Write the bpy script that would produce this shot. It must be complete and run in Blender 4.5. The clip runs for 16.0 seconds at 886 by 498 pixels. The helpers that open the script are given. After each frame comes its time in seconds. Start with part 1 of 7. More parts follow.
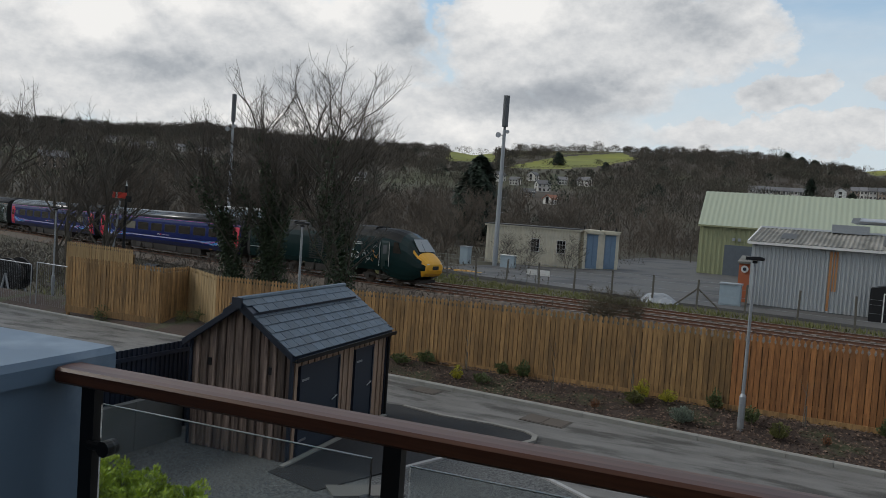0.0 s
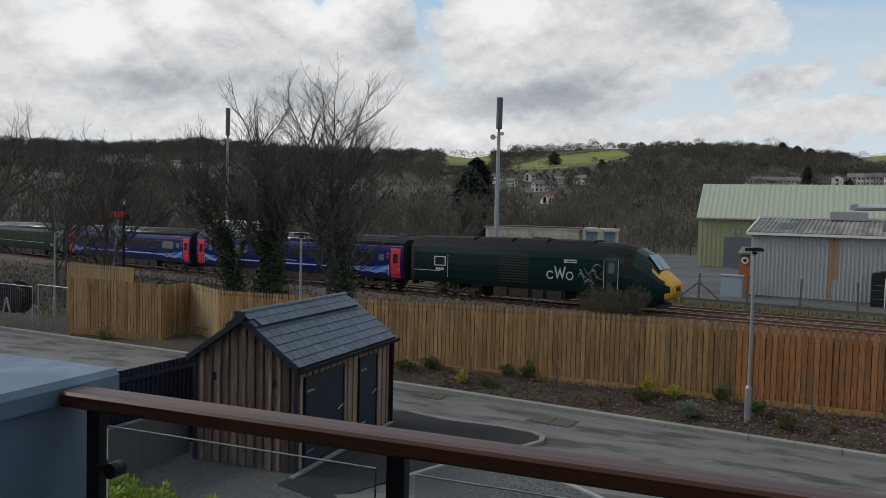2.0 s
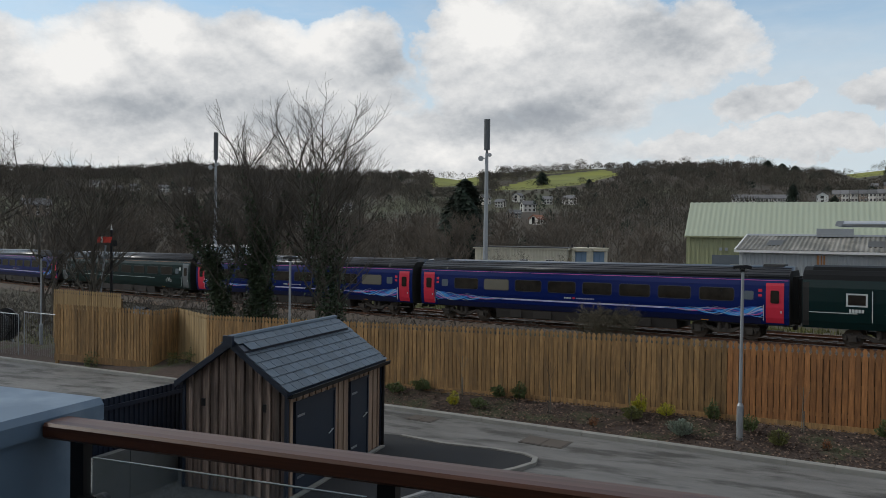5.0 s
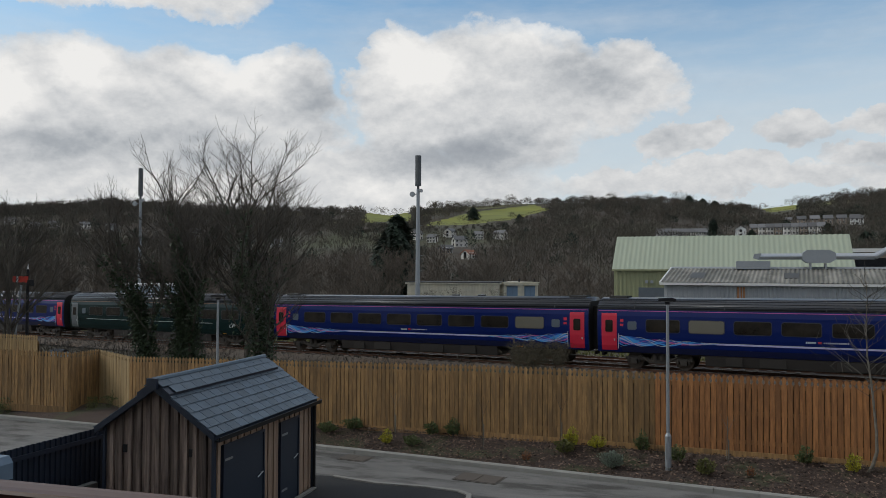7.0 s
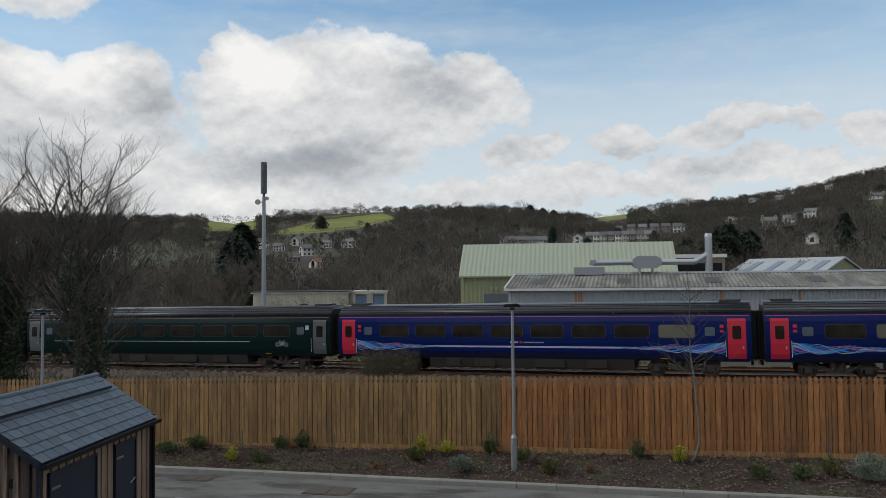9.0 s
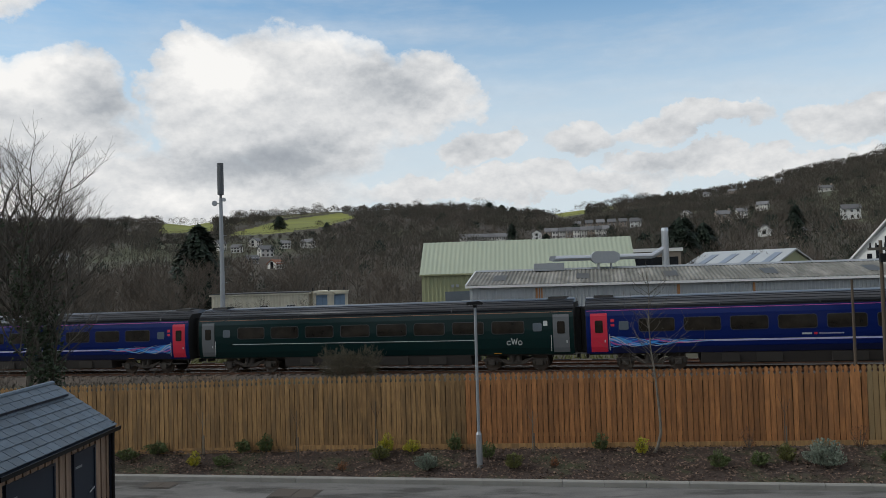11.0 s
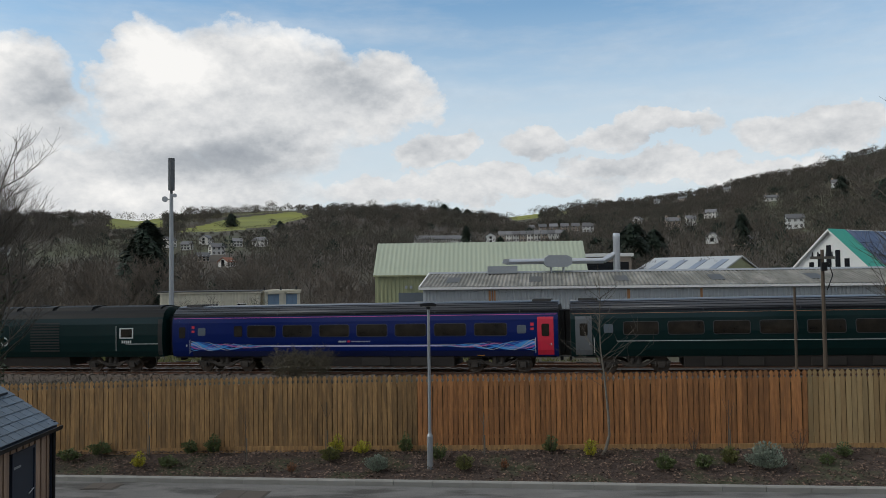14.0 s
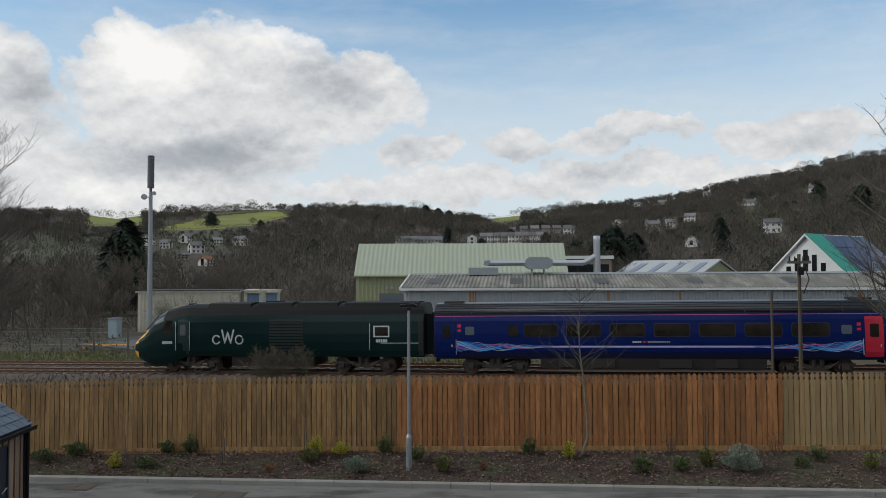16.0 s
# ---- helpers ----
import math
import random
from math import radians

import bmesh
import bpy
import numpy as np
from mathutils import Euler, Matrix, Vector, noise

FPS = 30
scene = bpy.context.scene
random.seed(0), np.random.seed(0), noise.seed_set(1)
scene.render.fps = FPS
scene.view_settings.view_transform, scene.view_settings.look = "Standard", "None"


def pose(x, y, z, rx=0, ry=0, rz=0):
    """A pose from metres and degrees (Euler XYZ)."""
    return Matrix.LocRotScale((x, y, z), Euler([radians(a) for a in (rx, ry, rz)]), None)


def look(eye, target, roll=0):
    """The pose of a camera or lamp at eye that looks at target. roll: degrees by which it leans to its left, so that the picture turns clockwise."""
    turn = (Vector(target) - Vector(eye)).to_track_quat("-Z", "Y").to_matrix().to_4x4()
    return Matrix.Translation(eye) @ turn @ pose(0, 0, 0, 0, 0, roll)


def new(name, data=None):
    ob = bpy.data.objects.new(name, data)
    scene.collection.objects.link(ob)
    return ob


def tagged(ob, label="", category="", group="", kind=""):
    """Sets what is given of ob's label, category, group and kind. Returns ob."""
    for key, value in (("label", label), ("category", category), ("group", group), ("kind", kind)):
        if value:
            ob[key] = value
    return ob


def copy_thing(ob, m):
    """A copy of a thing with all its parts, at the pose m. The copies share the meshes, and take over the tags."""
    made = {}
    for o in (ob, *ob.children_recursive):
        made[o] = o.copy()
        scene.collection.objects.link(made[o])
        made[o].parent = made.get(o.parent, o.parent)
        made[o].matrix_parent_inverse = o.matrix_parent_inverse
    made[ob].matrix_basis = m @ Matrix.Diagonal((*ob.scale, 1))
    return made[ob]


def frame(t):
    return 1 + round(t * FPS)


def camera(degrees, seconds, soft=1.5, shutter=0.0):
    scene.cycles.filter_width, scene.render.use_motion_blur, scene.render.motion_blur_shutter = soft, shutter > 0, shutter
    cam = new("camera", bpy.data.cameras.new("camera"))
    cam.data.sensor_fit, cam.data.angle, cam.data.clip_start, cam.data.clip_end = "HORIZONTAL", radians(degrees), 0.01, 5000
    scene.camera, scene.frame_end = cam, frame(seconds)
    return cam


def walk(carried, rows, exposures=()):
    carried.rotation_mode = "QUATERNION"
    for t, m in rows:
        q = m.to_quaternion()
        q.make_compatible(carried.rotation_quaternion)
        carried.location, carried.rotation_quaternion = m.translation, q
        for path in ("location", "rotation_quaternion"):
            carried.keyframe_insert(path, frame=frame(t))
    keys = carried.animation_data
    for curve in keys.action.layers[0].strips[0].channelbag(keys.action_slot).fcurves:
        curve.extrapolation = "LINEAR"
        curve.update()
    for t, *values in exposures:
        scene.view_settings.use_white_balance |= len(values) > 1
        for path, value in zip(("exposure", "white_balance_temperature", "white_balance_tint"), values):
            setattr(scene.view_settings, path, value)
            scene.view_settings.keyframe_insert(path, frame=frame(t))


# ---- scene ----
cam = camera(59.46, 16.0, soft=0.6)
PATH = [
    (0.0, 0.010, 0.000, 4.770, 87.02, -4.01, 25.76),
    (0.5, 0.013, -0.002, 4.772, 87.09, -3.15, 25.69),
    (1.0, 0.018, -0.006, 4.775, 87.08, -2.47, 25.66),
    (1.5, 0.022, -0.009, 4.777, 87.16, -1.77, 25.62),
    (2.0, 0.023, -0.009, 4.778, 87.35, -1.49, 25.62),
    (2.5, 0.022, -0.007, 4.779, 87.42, -0.93, 25.57),
    (3.0, 0.021, -0.004, 4.780, 87.75, -0.63, 25.44),
    (3.5, 0.020, 0.000, 4.780, 88.59, -0.83, 25.25),
    (4.0, 0.020, 0.000, 4.780, 88.83, -0.89, 24.97),
    (6.5, 0.020, 0.000, 4.784, 89.93, -0.30, 24.12),
    (7.0, 0.040, -0.010, 4.800, 91.60, -0.21, 19.82),
    (7.5, 0.050, -0.020, 4.810, 91.98, -0.24, 18.95),
    (8.0, 0.040, -0.020, 4.810, 92.07, 0.00, 16.60),
    (8.5, 0.010, -0.000, 4.810, 91.98, -0.03, 11.66),
    (9.0, 0.010, 0.010, 4.810, 92.18, 0.55, 8.68),
    (9.5, -0.020, 0.010, 4.820, 92.08, 2.38, 6.36),
    (12.0, -0.040, 0.000, 4.820, 91.98, 1.17, 5.50),
    (12.5, -0.050, 0.000, 4.820, 92.01, 0.93, 5.46),
    (13.0, -0.040, -0.000, 4.820, 92.04, 0.68, 5.43),
    (13.5, -0.040, -0.000, 4.830, 92.02, 0.61, 5.30),
    (14.0, -0.040, 0.000, 4.820, 92.03, 0.71, 2.35),
    (14.5, -0.030, 0.010, 4.820, 92.03, 0.77, 1.09),
    (15.0, -0.030, 0.010, 4.820, 91.99, 0.55, 0.88),
    (15.5, -0.040, 0.000, 4.830, 91.99, 0.48, 0.93),
    (16.0, -0.030, -0.010, 4.830, 92.08, 0.21, 0.95),
]
walk(cam, [(t, pose(*row)) for t, *row in PATH], [(0, -0.17), (4.0, -0.15), (6.5, -0.20), (8.0, -0.26), (9.0, -0.14), (12.0, -0.09), (16.0, -0.09)])

# ---- world and sun ----
SUN_AZ, SUN_EL = -101.0, 36.0          # degrees: azimuth from +y towards +x, elevation


def build_world():
    w = bpy.data.worlds.new("sky")
    scene.world = w
    w.use_nodes = True
    nt = w.node_tree
    nt.nodes.clear()
    N, L = nt.nodes.new, nt.links.new

    def math_node(op, a, b=None, c=None, clamp=False):
        n = N("ShaderNodeMath")
        n.operation, n.use_clamp = op, clamp
        for i, v in enumerate((a, b, c)):
            if v is None:
                continue
            if isinstance(v, (int, float)):
                n.inputs[i].default_value = v
            else:
                L(v, n.inputs[i])
        return n.outputs[0]

    def ramp(fac, stops):
        n = N("ShaderNodeValToRGB")
        el = n.color_ramp.elements
        while len(el) < len(stops):
            el.new(0.5)
        for e, (p, c) in zip(el, stops):
            e.position, e.color = p, (*c, 1)
        L(fac, n.inputs[0])
        return n.outputs[0]

    sky = N("ShaderNodeTexSky")
    sky.sky_type, sky.sun_disc = "NISHITA", False
    sky.sun_elevation, sky.sun_rotation = radians(SUN_EL), radians(SUN_AZ)
    co = N("ShaderNodeTexCoord")
    sep = N("ShaderNodeSeparateXYZ")
    L(co.outputs["Generated"], sep.inputs[0])
    up = math_node("MAXIMUM", sep.outputs[2], 0.0)

    def noise_at(scale, detail, rough, offset, tall=2.0, warp=0.0):
        mp = N("ShaderNodeMapping")
        mp.inputs["Location"].default_value = offset
        mp.inputs["Scale"].default_value = (1, 1, tall)
        L(co.outputs["Generated"], mp.inputs[0])
        n = N("ShaderNodeTexNoise")
        n.inputs["Scale"].default_value, n.inputs["Detail"].default_value = scale, detail
        n.inputs["Roughness"].default_value, n.inputs["Distortion"].default_value = rough, warp
        L(mp.outputs[0], n.inputs["Vector"])
        return n.outputs[0]

    # azimuth and elevation in degrees, frayed by noise at two sizes
    def vec(op, a, b, c=None):
        n = N("ShaderNodeVectorMath")
        n.operation = op
        for i, v in enumerate((a, b, c)):
            if isinstance(v, tuple):
                n.inputs[i].default_value = v
            elif v is not None:
                L(v, n.inputs[i])
        return n.outputs["Value" if op == "LENGTH" else "Vector"]

    def noise_pair(scale, detail, rough, offset, amount):
        mp = N("ShaderNodeMapping")
        mp.inputs["Location"].default_value, mp.inputs["Scale"].default_value = offset, (1, 1, 1.3)
        L(co.outputs["Generated"], mp.inputs[0])
        n = N("ShaderNodeTexNoise")
        n.inputs["Scale"].default_value, n.inputs["Detail"].default_value, n.inputs["Roughness"].default_value = scale, detail, rough
        L(mp.outputs[0], n.inputs["Vector"])
        return vec("MULTIPLY_ADD", n.outputs["Color"], (amount, amount * 0.75, 0), (-amount / 2, -amount * 0.375, 0))

    az = math_node("MULTIPLY", math_node("ARCTAN2", sep.outputs[0], sep.outputs[1]), 57.29578)
    el = math_node("MULTIPLY", math_node("ARCSINE", sep.outputs[2]), 57.29578)
    place = N("ShaderNodeCombineXYZ")
    L(az, place.inputs[0])
    L(el, place.inputs[1])
    frayed = vec("ADD", vec("ADD", place.outputs[0], noise_pair(7.0, 3, 0.5, (3.1, 0.7, 0.2), 7.0)), noise_pair(26.0, 6, 0.62, (0.3, 5.1, 2.2), 3.6))
    soft = vec("ADD", place.outputs[0], noise_pair(9.0, 4, 0.5, (1.7, 2.9, 4.2), 6.0))

    def reach(where, a, e, ra, re):
        """1 at the middle of an oval of sky, 0 at its rim, negative outside."""
        v = vec("MULTIPLY_ADD", where, (1 / ra, 1 / re, 0), (-a / ra, -e / re, 0))
        return math_node("SUBTRACT", 1.0, vec("LENGTH", v, None))

    # heaps of cloud: azimuth, elevation, half width, half height
    HEAPS = [(-46.5, 9.3, 8.0, 5.9), (-38.0, 10.0, 6.5, 5.4), (-32.1, 11.0, 5.4, 4.9), (-22.5, 12.4, 3.9, 5.4), (-15.5, 12.6, 7.6, 5.9), (-8.4, 13.4, 5.4, 3.3), (4.7, 9.7, 3.6, 1.5), (-2.9, 9.1, 2.6, 1.4),
             (13.1, 10.2, 5.4, 1.3), (10.9, 7.7, 4.2, 0.9), (-0.1, 6.3, 11.5, 1.3), (-43.0, 20.2, 10.5, 3.0), (-30.3, 6.0, 19.0, 3.2), (17.5, 6.8, 7.0, 1.2), (24.0, 9.4, 5.0, 1.5), (-58.0, 8.0, 9.0, 6.0)]
    cover = None
    for heap in HEAPS:
        k = reach(frayed, *heap)
        if cover is None:
            cover = k
        else:
            n = N("ShaderNodeMath")
            n.operation = "SMOOTH_MAX"
            L(cover, n.inputs[0])
            L(k, n.inputs[1])
            n.inputs[2].default_value = 0.16
            cover = n.outputs[0]
    # broken cloud over the rest of the sky
    OFF = (1.3, 0.4, 0.2)
    big = noise_at(3.4, 8, 0.52, OFF)
    above = noise_at(3.4, 8, 0.52, (OFF[0], OFF[1], OFF[2] + 0.09))
    fine = noise_at(16.0, 7, 0.6, (4.0, 2.0, 1.0))
    puff = noise_at(30.0, 6, 0.62, (2.0, 6.0, 1.0), 1.5)
    puff_up = noise_at(30.0, 6, 0.62, (2.0, 6.0, 1.016), 1.5)
    wisp = noise_at(5.0, 8, 0.6, (7.0, 1.0, 3.0), 5.0)
    apart = math_node("MAXIMUM", math_node("MULTIPLY", math_node("SUBTRACT", el, 23.0), 0.12), math_node("MULTIPLY", math_node("SUBTRACT", math_node("ABSOLUTE", math_node("ADD", az, 18.0)), 49.0), 0.10))
    apart = math_node("MINIMUM", apart, 1.0)
    rest = math_node("ADD", math_node("MULTIPLY", math_node("SUBTRACT", big, 0.46), 4.0), math_node("MULTIPLY", math_node("SUBTRACT", apart, 1.0), 3.0))
    cover = math_node("MAXIMUM", cover, rest)
    mask = ramp(math_node("ADD", math_node("MULTIPLY", cover, 0.5), 0.5), [(0.47, (0, 0, 0)), (0.515, (0.75, 0.75, 0.75)), (0.58, (1, 1, 1))])
    veil = ramp(wisp, [(0.40, (0, 0, 0)), (0.75, (0.34, 0.34, 0.34))])
    mask = math_node("MAXIMUM", mask, veil)
    # tone: grey undersides and bright sunlit heads, billowing at two sizes
    tone = math_node("ADD", math_node("MULTIPLY", math_node("SUBTRACT", big, above), 0.35), 0.66)
    tone = math_node("ADD", tone, math_node("MULTIPLY", math_node("SUBTRACT", puff_up, puff), -0.45))
    tone = math_node("ADD", tone, math_node("MULTIPLY", math_node("SUBTRACT", fine, 0.5), 0.16))
    for a, e, ra, re, k in ((-29.2, 12.1, 4.0, 3.2, -0.42), (-15.9, 8.8, 6.2, 2.8, -0.50), (-9.0, 13.6, 5.0, 2.4, -0.28), (-46.0, 8.4, 8.0, 2.2, -0.45), (-21.5, 8.2, 6.5, 1.8, -0.42), (-36.0, 8.6, 6.0, 2.0, -0.30),
                            (-6.2, 12.8, 2.6, 1.3, -0.2), (4.7, 9.1, 3.4, 1.2, -0.26), (-2.9, 9.0, 2.6, 1.4, -0.22), (13.1, 9.6, 6.0, 1.4, -0.26), (10.9, 7.5, 4.6, 1.0, -0.26), (24.0, 8.8, 5.5, 1.5, -0.22), (0.0, 6.2, 11.0, 1.2, -0.14),
                            (-45.0, 13.4, 3.4, 2.2, 0.40), (-34.8, 14.4, 4.6, 2.2, 0.45), (-22.4, 15.2, 3.6, 3.0, 0.48), (-14.0, 16.6, 6.0, 2.2, 0.25), (-51.0, 11.5, 4.2, 3.2, 0.5), (-36.6, 5.6, 7.0, 1.6, 0.32), (-24.0, 5.6, 5.0, 1.3, 0.28), (-3.0, 6.6, 9.0, 1.4, 0.12), (-45.0, 19.0, 8.0, 2.0, 0.25)):
        tone = math_node("ADD", tone, math_node("MULTIPLY", math_node("MAXIMUM", reach(soft, a, e, ra, re), 0.0), k if k > 0 else 0.8 * k))
    cloud = ramp(tone, [(0.08, (0.33, 0.36, 0.405)), (0.36, (0.47, 0.50, 0.535)), (0.62, (0.72, 0.735, 0.75)), (0.92, (1.0, 0.99, 0.97))])
    # the veil near the horizon
    blue = N("ShaderNodeMix")
    blue.data_type = "RGBA"
    L(ramp(up, [(0.0, (0.95, 0.95, 0.95)), (0.12, (0.90, 0.90, 0.90)), (0.20, (0.70, 0.70, 0.70)), (0.26, (0.36, 0.36, 0.36)), (0.33, (0.08, 0.08, 0.08))]), blue.inputs[0])
    scaled = N("ShaderNodeVectorMath")
    scaled.operation = "MULTIPLY"
    scaled.inputs[1].default_value = (0.118, 0.158, 0.168)
    L(sky.outputs[0], scaled.inputs[0])
    L(scaled.outputs[0], blue.inputs[6])
    blue.inputs[7].default_value = (0.70, 0.78, 0.84, 1)
    mix = N("ShaderNodeMix")
    mix.data_type = "RGBA"
    L(mask, mix.inputs[0])
    L(blue.outputs[2], mix.inputs[6])
    L(cloud, mix.inputs[7])
    bg, out = N("ShaderNodeBackground"), N("ShaderNodeOutputWorld")
    L(mix.outputs[2], bg.inputs[0])
    bg.inputs[1].default_value = 1.0
    L(bg.outputs[0], out.inputs[0])


build_world()
sun = new("sun", bpy.data.lights.new("sun", "SUN"))
sun.data.energy, sun.data.angle, sun.data.color = 1.25, radians(9), (1.0, 0.96, 0.90)
sun.matrix_world = look((0, 0, 60), (-60 * math.sin(radians(SUN_AZ)), -60 * math.cos(radians(SUN_AZ)), 60 - 60 * math.tan(radians(SUN_EL))))


# ---- materials ----
MATS = {}


def material(name, colour, rough=0.7, metal=0.0, second=None, scale=8.0, amount=0.5, bump=0.0, bump_scale=40.0, stretch=(1, 1, 1), piece=0.0,
             spec=0.5, stain=None, stain_scale=0.6, alpha=1.0, coat=0.0):
    """Two colours mixed by noise, a larger stain, a fine bump; piece: how much lightness varies from object to object."""
    if name in MATS:
        return MATS[name]
    m = bpy.data.materials.new(name)
    MATS[name] = m
    m.use_nodes = True
    nt = m.node_tree
    N, L = nt.nodes.new, nt.links.new
    b = nt.nodes["Principled BSDF"]
    b.inputs["Roughness"].default_value, b.inputs["Metallic"].default_value = rough, metal
    b.inputs["Specular IOR Level"].default_value = spec
    b.inputs["Coat Weight"].default_value = coat
    co = N("ShaderNodeTexCoord")
    mp = N("ShaderNodeMapping")
    mp.inputs["Scale"].default_value = stretch
    L(co.outputs["Object"], mp.inputs[0])
    if piece:
        own, shift = N("ShaderNodeObjectInfo"), N("ShaderNodeVectorMath")
        shift.operation = "SCALE"
        shift.inputs[0].default_value = (37.0, 91.0, 53.0)
        L(own.outputs["Random"], shift.inputs["Scale"])
        L(shift.outputs[0], mp.inputs["Location"])
    src = None
    second = second or tuple(c * 0.72 for c in colour)

    def tex(s, detail=5):
        n = N("ShaderNodeTexNoise")
        n.inputs["Scale"].default_value, n.inputs["Detail"].default_value = s, detail
        n.inputs["Roughness"].default_value = 0.6
        L(mp.outputs[0], n.inputs["Vector"])
        return n.outputs[0]

    def mixed(fac, a, c):
        n = N("ShaderNodeMix")
        n.data_type = "RGBA"
        L(fac, n.inputs[0])
        for i, v in ((6, a), (7, c)):
            if isinstance(v, tuple):
                n.inputs[i].default_value = (*v, 1)
            else:
                L(v, n.inputs[i])
        return n.outputs[2]

    r = N("ShaderNodeMapRange")
    r.inputs[1].default_value, r.inputs[2].default_value = 0.5 - 0.25, 0.5 + 0.25
    r.inputs[3].default_value, r.inputs[4].default_value = 0.5 - amount / 2, 0.5 + amount / 2
    L(tex(scale), r.inputs[0])
    src = mixed(r.outputs[0], colour, second)
    if stain:
        s = N("ShaderNodeMapRange")
        s.inputs[1].default_value, s.inputs[2].default_value = 0.5, 0.62
        L(tex(stain_scale, 7), s.inputs[0])
        src = mixed(s.outputs[0], src, stain)
    if piece:
        info, hsv, v = N("ShaderNodeObjectInfo"), N("ShaderNodeHueSaturation"), N("ShaderNodeMapRange")
        v.inputs[3].default_value, v.inputs[4].default_value = 1 - piece, 1 + piece
        L(info.outputs["Random"], v.inputs[0])
        L(v.outputs[0], hsv.inputs["Value"])
        L(src, hsv.inputs["Color"])
        src = hsv.outputs[0]
    L(src, b.inputs["Base Color"])
    if bump:
        bp = N("ShaderNodeBump")
        bp.inputs["Strength"].default_value, bp.inputs["Distance"].default_value = bump, 0.02
        L(tex(bump_scale, 6), bp.inputs["Height"])
        L(bp.outputs[0], b.inputs["Normal"])
    if alpha < 1:
        b.inputs["Alpha"].default_value = alpha
    return m


def island(m, spread=0.25):
    """Vary a material's lightness from loose piece to loose piece of one mesh."""
    nt = m.node_tree
    b = nt.nodes["Principled BSDF"]
    old = b.inputs["Base Color"].links[0].from_socket
    g, v, h = nt.nodes.new("ShaderNodeNewGeometry"), nt.nodes.new("ShaderNodeMapRange"), nt.nodes.new("ShaderNodeHueSaturation")
    v.inputs[3].default_value, v.inputs[4].default_value = 1 - spread, 1 + spread
    nt.links.new(g.outputs["Random Per Island"], v.inputs[0])
    nt.links.new(v.outputs[0], h.inputs["Value"])
    nt.links.new(old, h.inputs["Color"])
    nt.links.new(h.outputs[0], b.inputs["Base Color"])
    return m


def glass(name, tint=(0.9, 0.95, 0.95)):
    m = bpy.data.materials.new(name)
    m.use_nodes = True
    b = m.node_tree.nodes["Principled BSDF"]
    b.inputs["Base Color"].default_value = (*tint, 1)
    b.inputs["Roughness"].default_value, b.inputs["Transmission Weight"].default_value, b.inputs["IOR"].default_value = 0.02, 1.0, 1.45
    return m


ASPHALT = material("worn_asphalt", (0.175, 0.172, 0.165), 0.8, second=(0.10, 0.098, 0.095), scale=1.8, amount=1.1, bump=0.4, bump_scale=60, stain=(0.055, 0.053, 0.05), stain_scale=1.1, stretch=(0.45, 1.4, 1))
DARK_ASPHALT = material("new_asphalt", (0.015, 0.016, 0.018), 0.85, scale=2, bump=0.25, bump_scale=90)
YARD = material("yard_concrete", (0.105, 0.103, 0.098), 0.75, second=(0.06, 0.06, 0.06), scale=0.35, bump=0.1, stain=(0.045, 0.045, 0.048), stain_scale=0.2)
KERB = material("concrete_kerb", (0.27, 0.265, 0.245), 0.85, second=(0.18, 0.178, 0.165), scale=3, bump=0.2, piece=0.1)
GRAVEL = material("grey_gravel", (0.15, 0.155, 0.155), 0.9, second=(0.018, 0.02, 0.022), scale=26, amount=1.8, bump=1.0, bump_scale=40)
MULCH = material("bark_mulch", (0.075, 0.05, 0.039), 0.95, second=(0.028, 0.02, 0.017), scale=14, amount=1.0, bump=1.0, bump_scale=26, stain=(0.055, 0.06, 0.03), stain_scale=0.9)
BALLAST = material("track_ballast", (0.13, 0.105, 0.085), 0.95, second=(0.05, 0.042, 0.036), scale=7, amount=1.0, bump=0.9, bump_scale=14, stain=(0.11, 0.075, 0.05), stain_scale=0.5)
EARTH = material("rough_ground", (0.06, 0.058, 0.03), 0.95, second=(0.05, 0.038, 0.027), scale=0.5, amount=1.0, bump=0.5, bump_scale=6)
RAIL_TOP = material("polished_rail", (0.42, 0.36, 0.32), 0.35, 0.7)
RAIL_RUST = material("rusty_rail", (0.17, 0.085, 0.05), 0.85, second=(0.10, 0.05, 0.035), scale=3)
SLEEPER = material("sleeper", (0.16, 0.13, 0.11), 0.9, scale=5, piece=0.25)
FENCE = material("fence_board", (0.360, 0.212, 0.085), 0.85, second=(0.19, 0.108, 0.044), scale=7, stretch=(3, 3, 0.4), amount=1.3, bump=0.4, bump_scale=26, piece=0.24, stain=(0.185, 0.112, 0.05), stain_scale=2.3)
# Dark tone that puts the shade between boards into a colour.
FENCE_GAP = material("fence_gap_shade", (0.15, 0.092, 0.045), 0.9, second=(0.09, 0.055, 0.028), scale=5, stretch=(3, 3, 0.5))
FENCE_RED = material("fence_board_red", (0.42, 0.182, 0.062), 0.85, second=(0.22, 0.095, 0.036), scale=7, stretch=(3, 3, 0.4), amount=1.3, bump=0.4, bump_scale=26, piece=0.24, stain=(0.25, 0.112, 0.043), stain_scale=2.3)
FENCE_NEW = material("fence_board_new", (0.36, 0.24, 0.11), 0.85, second=(0.26, 0.17, 0.078), scale=6, stretch=(3, 3, 0.4), amount=1.2, piece=0.18, bump=0.3, bump_scale=26, stain=(0.29, 0.195, 0.09), stain_scale=2.0)
FENCE_PALE = material("fence_board_pale", (0.35, 0.25, 0.122), 0.85, second=(0.25, 0.175, 0.085), scale=6, stretch=(3, 3, 0.4), amount=1.2, piece=0.18, bump=0.3, bump_scale=26, stain=(0.29, 0.195, 0.09), stain_scale=2.0)
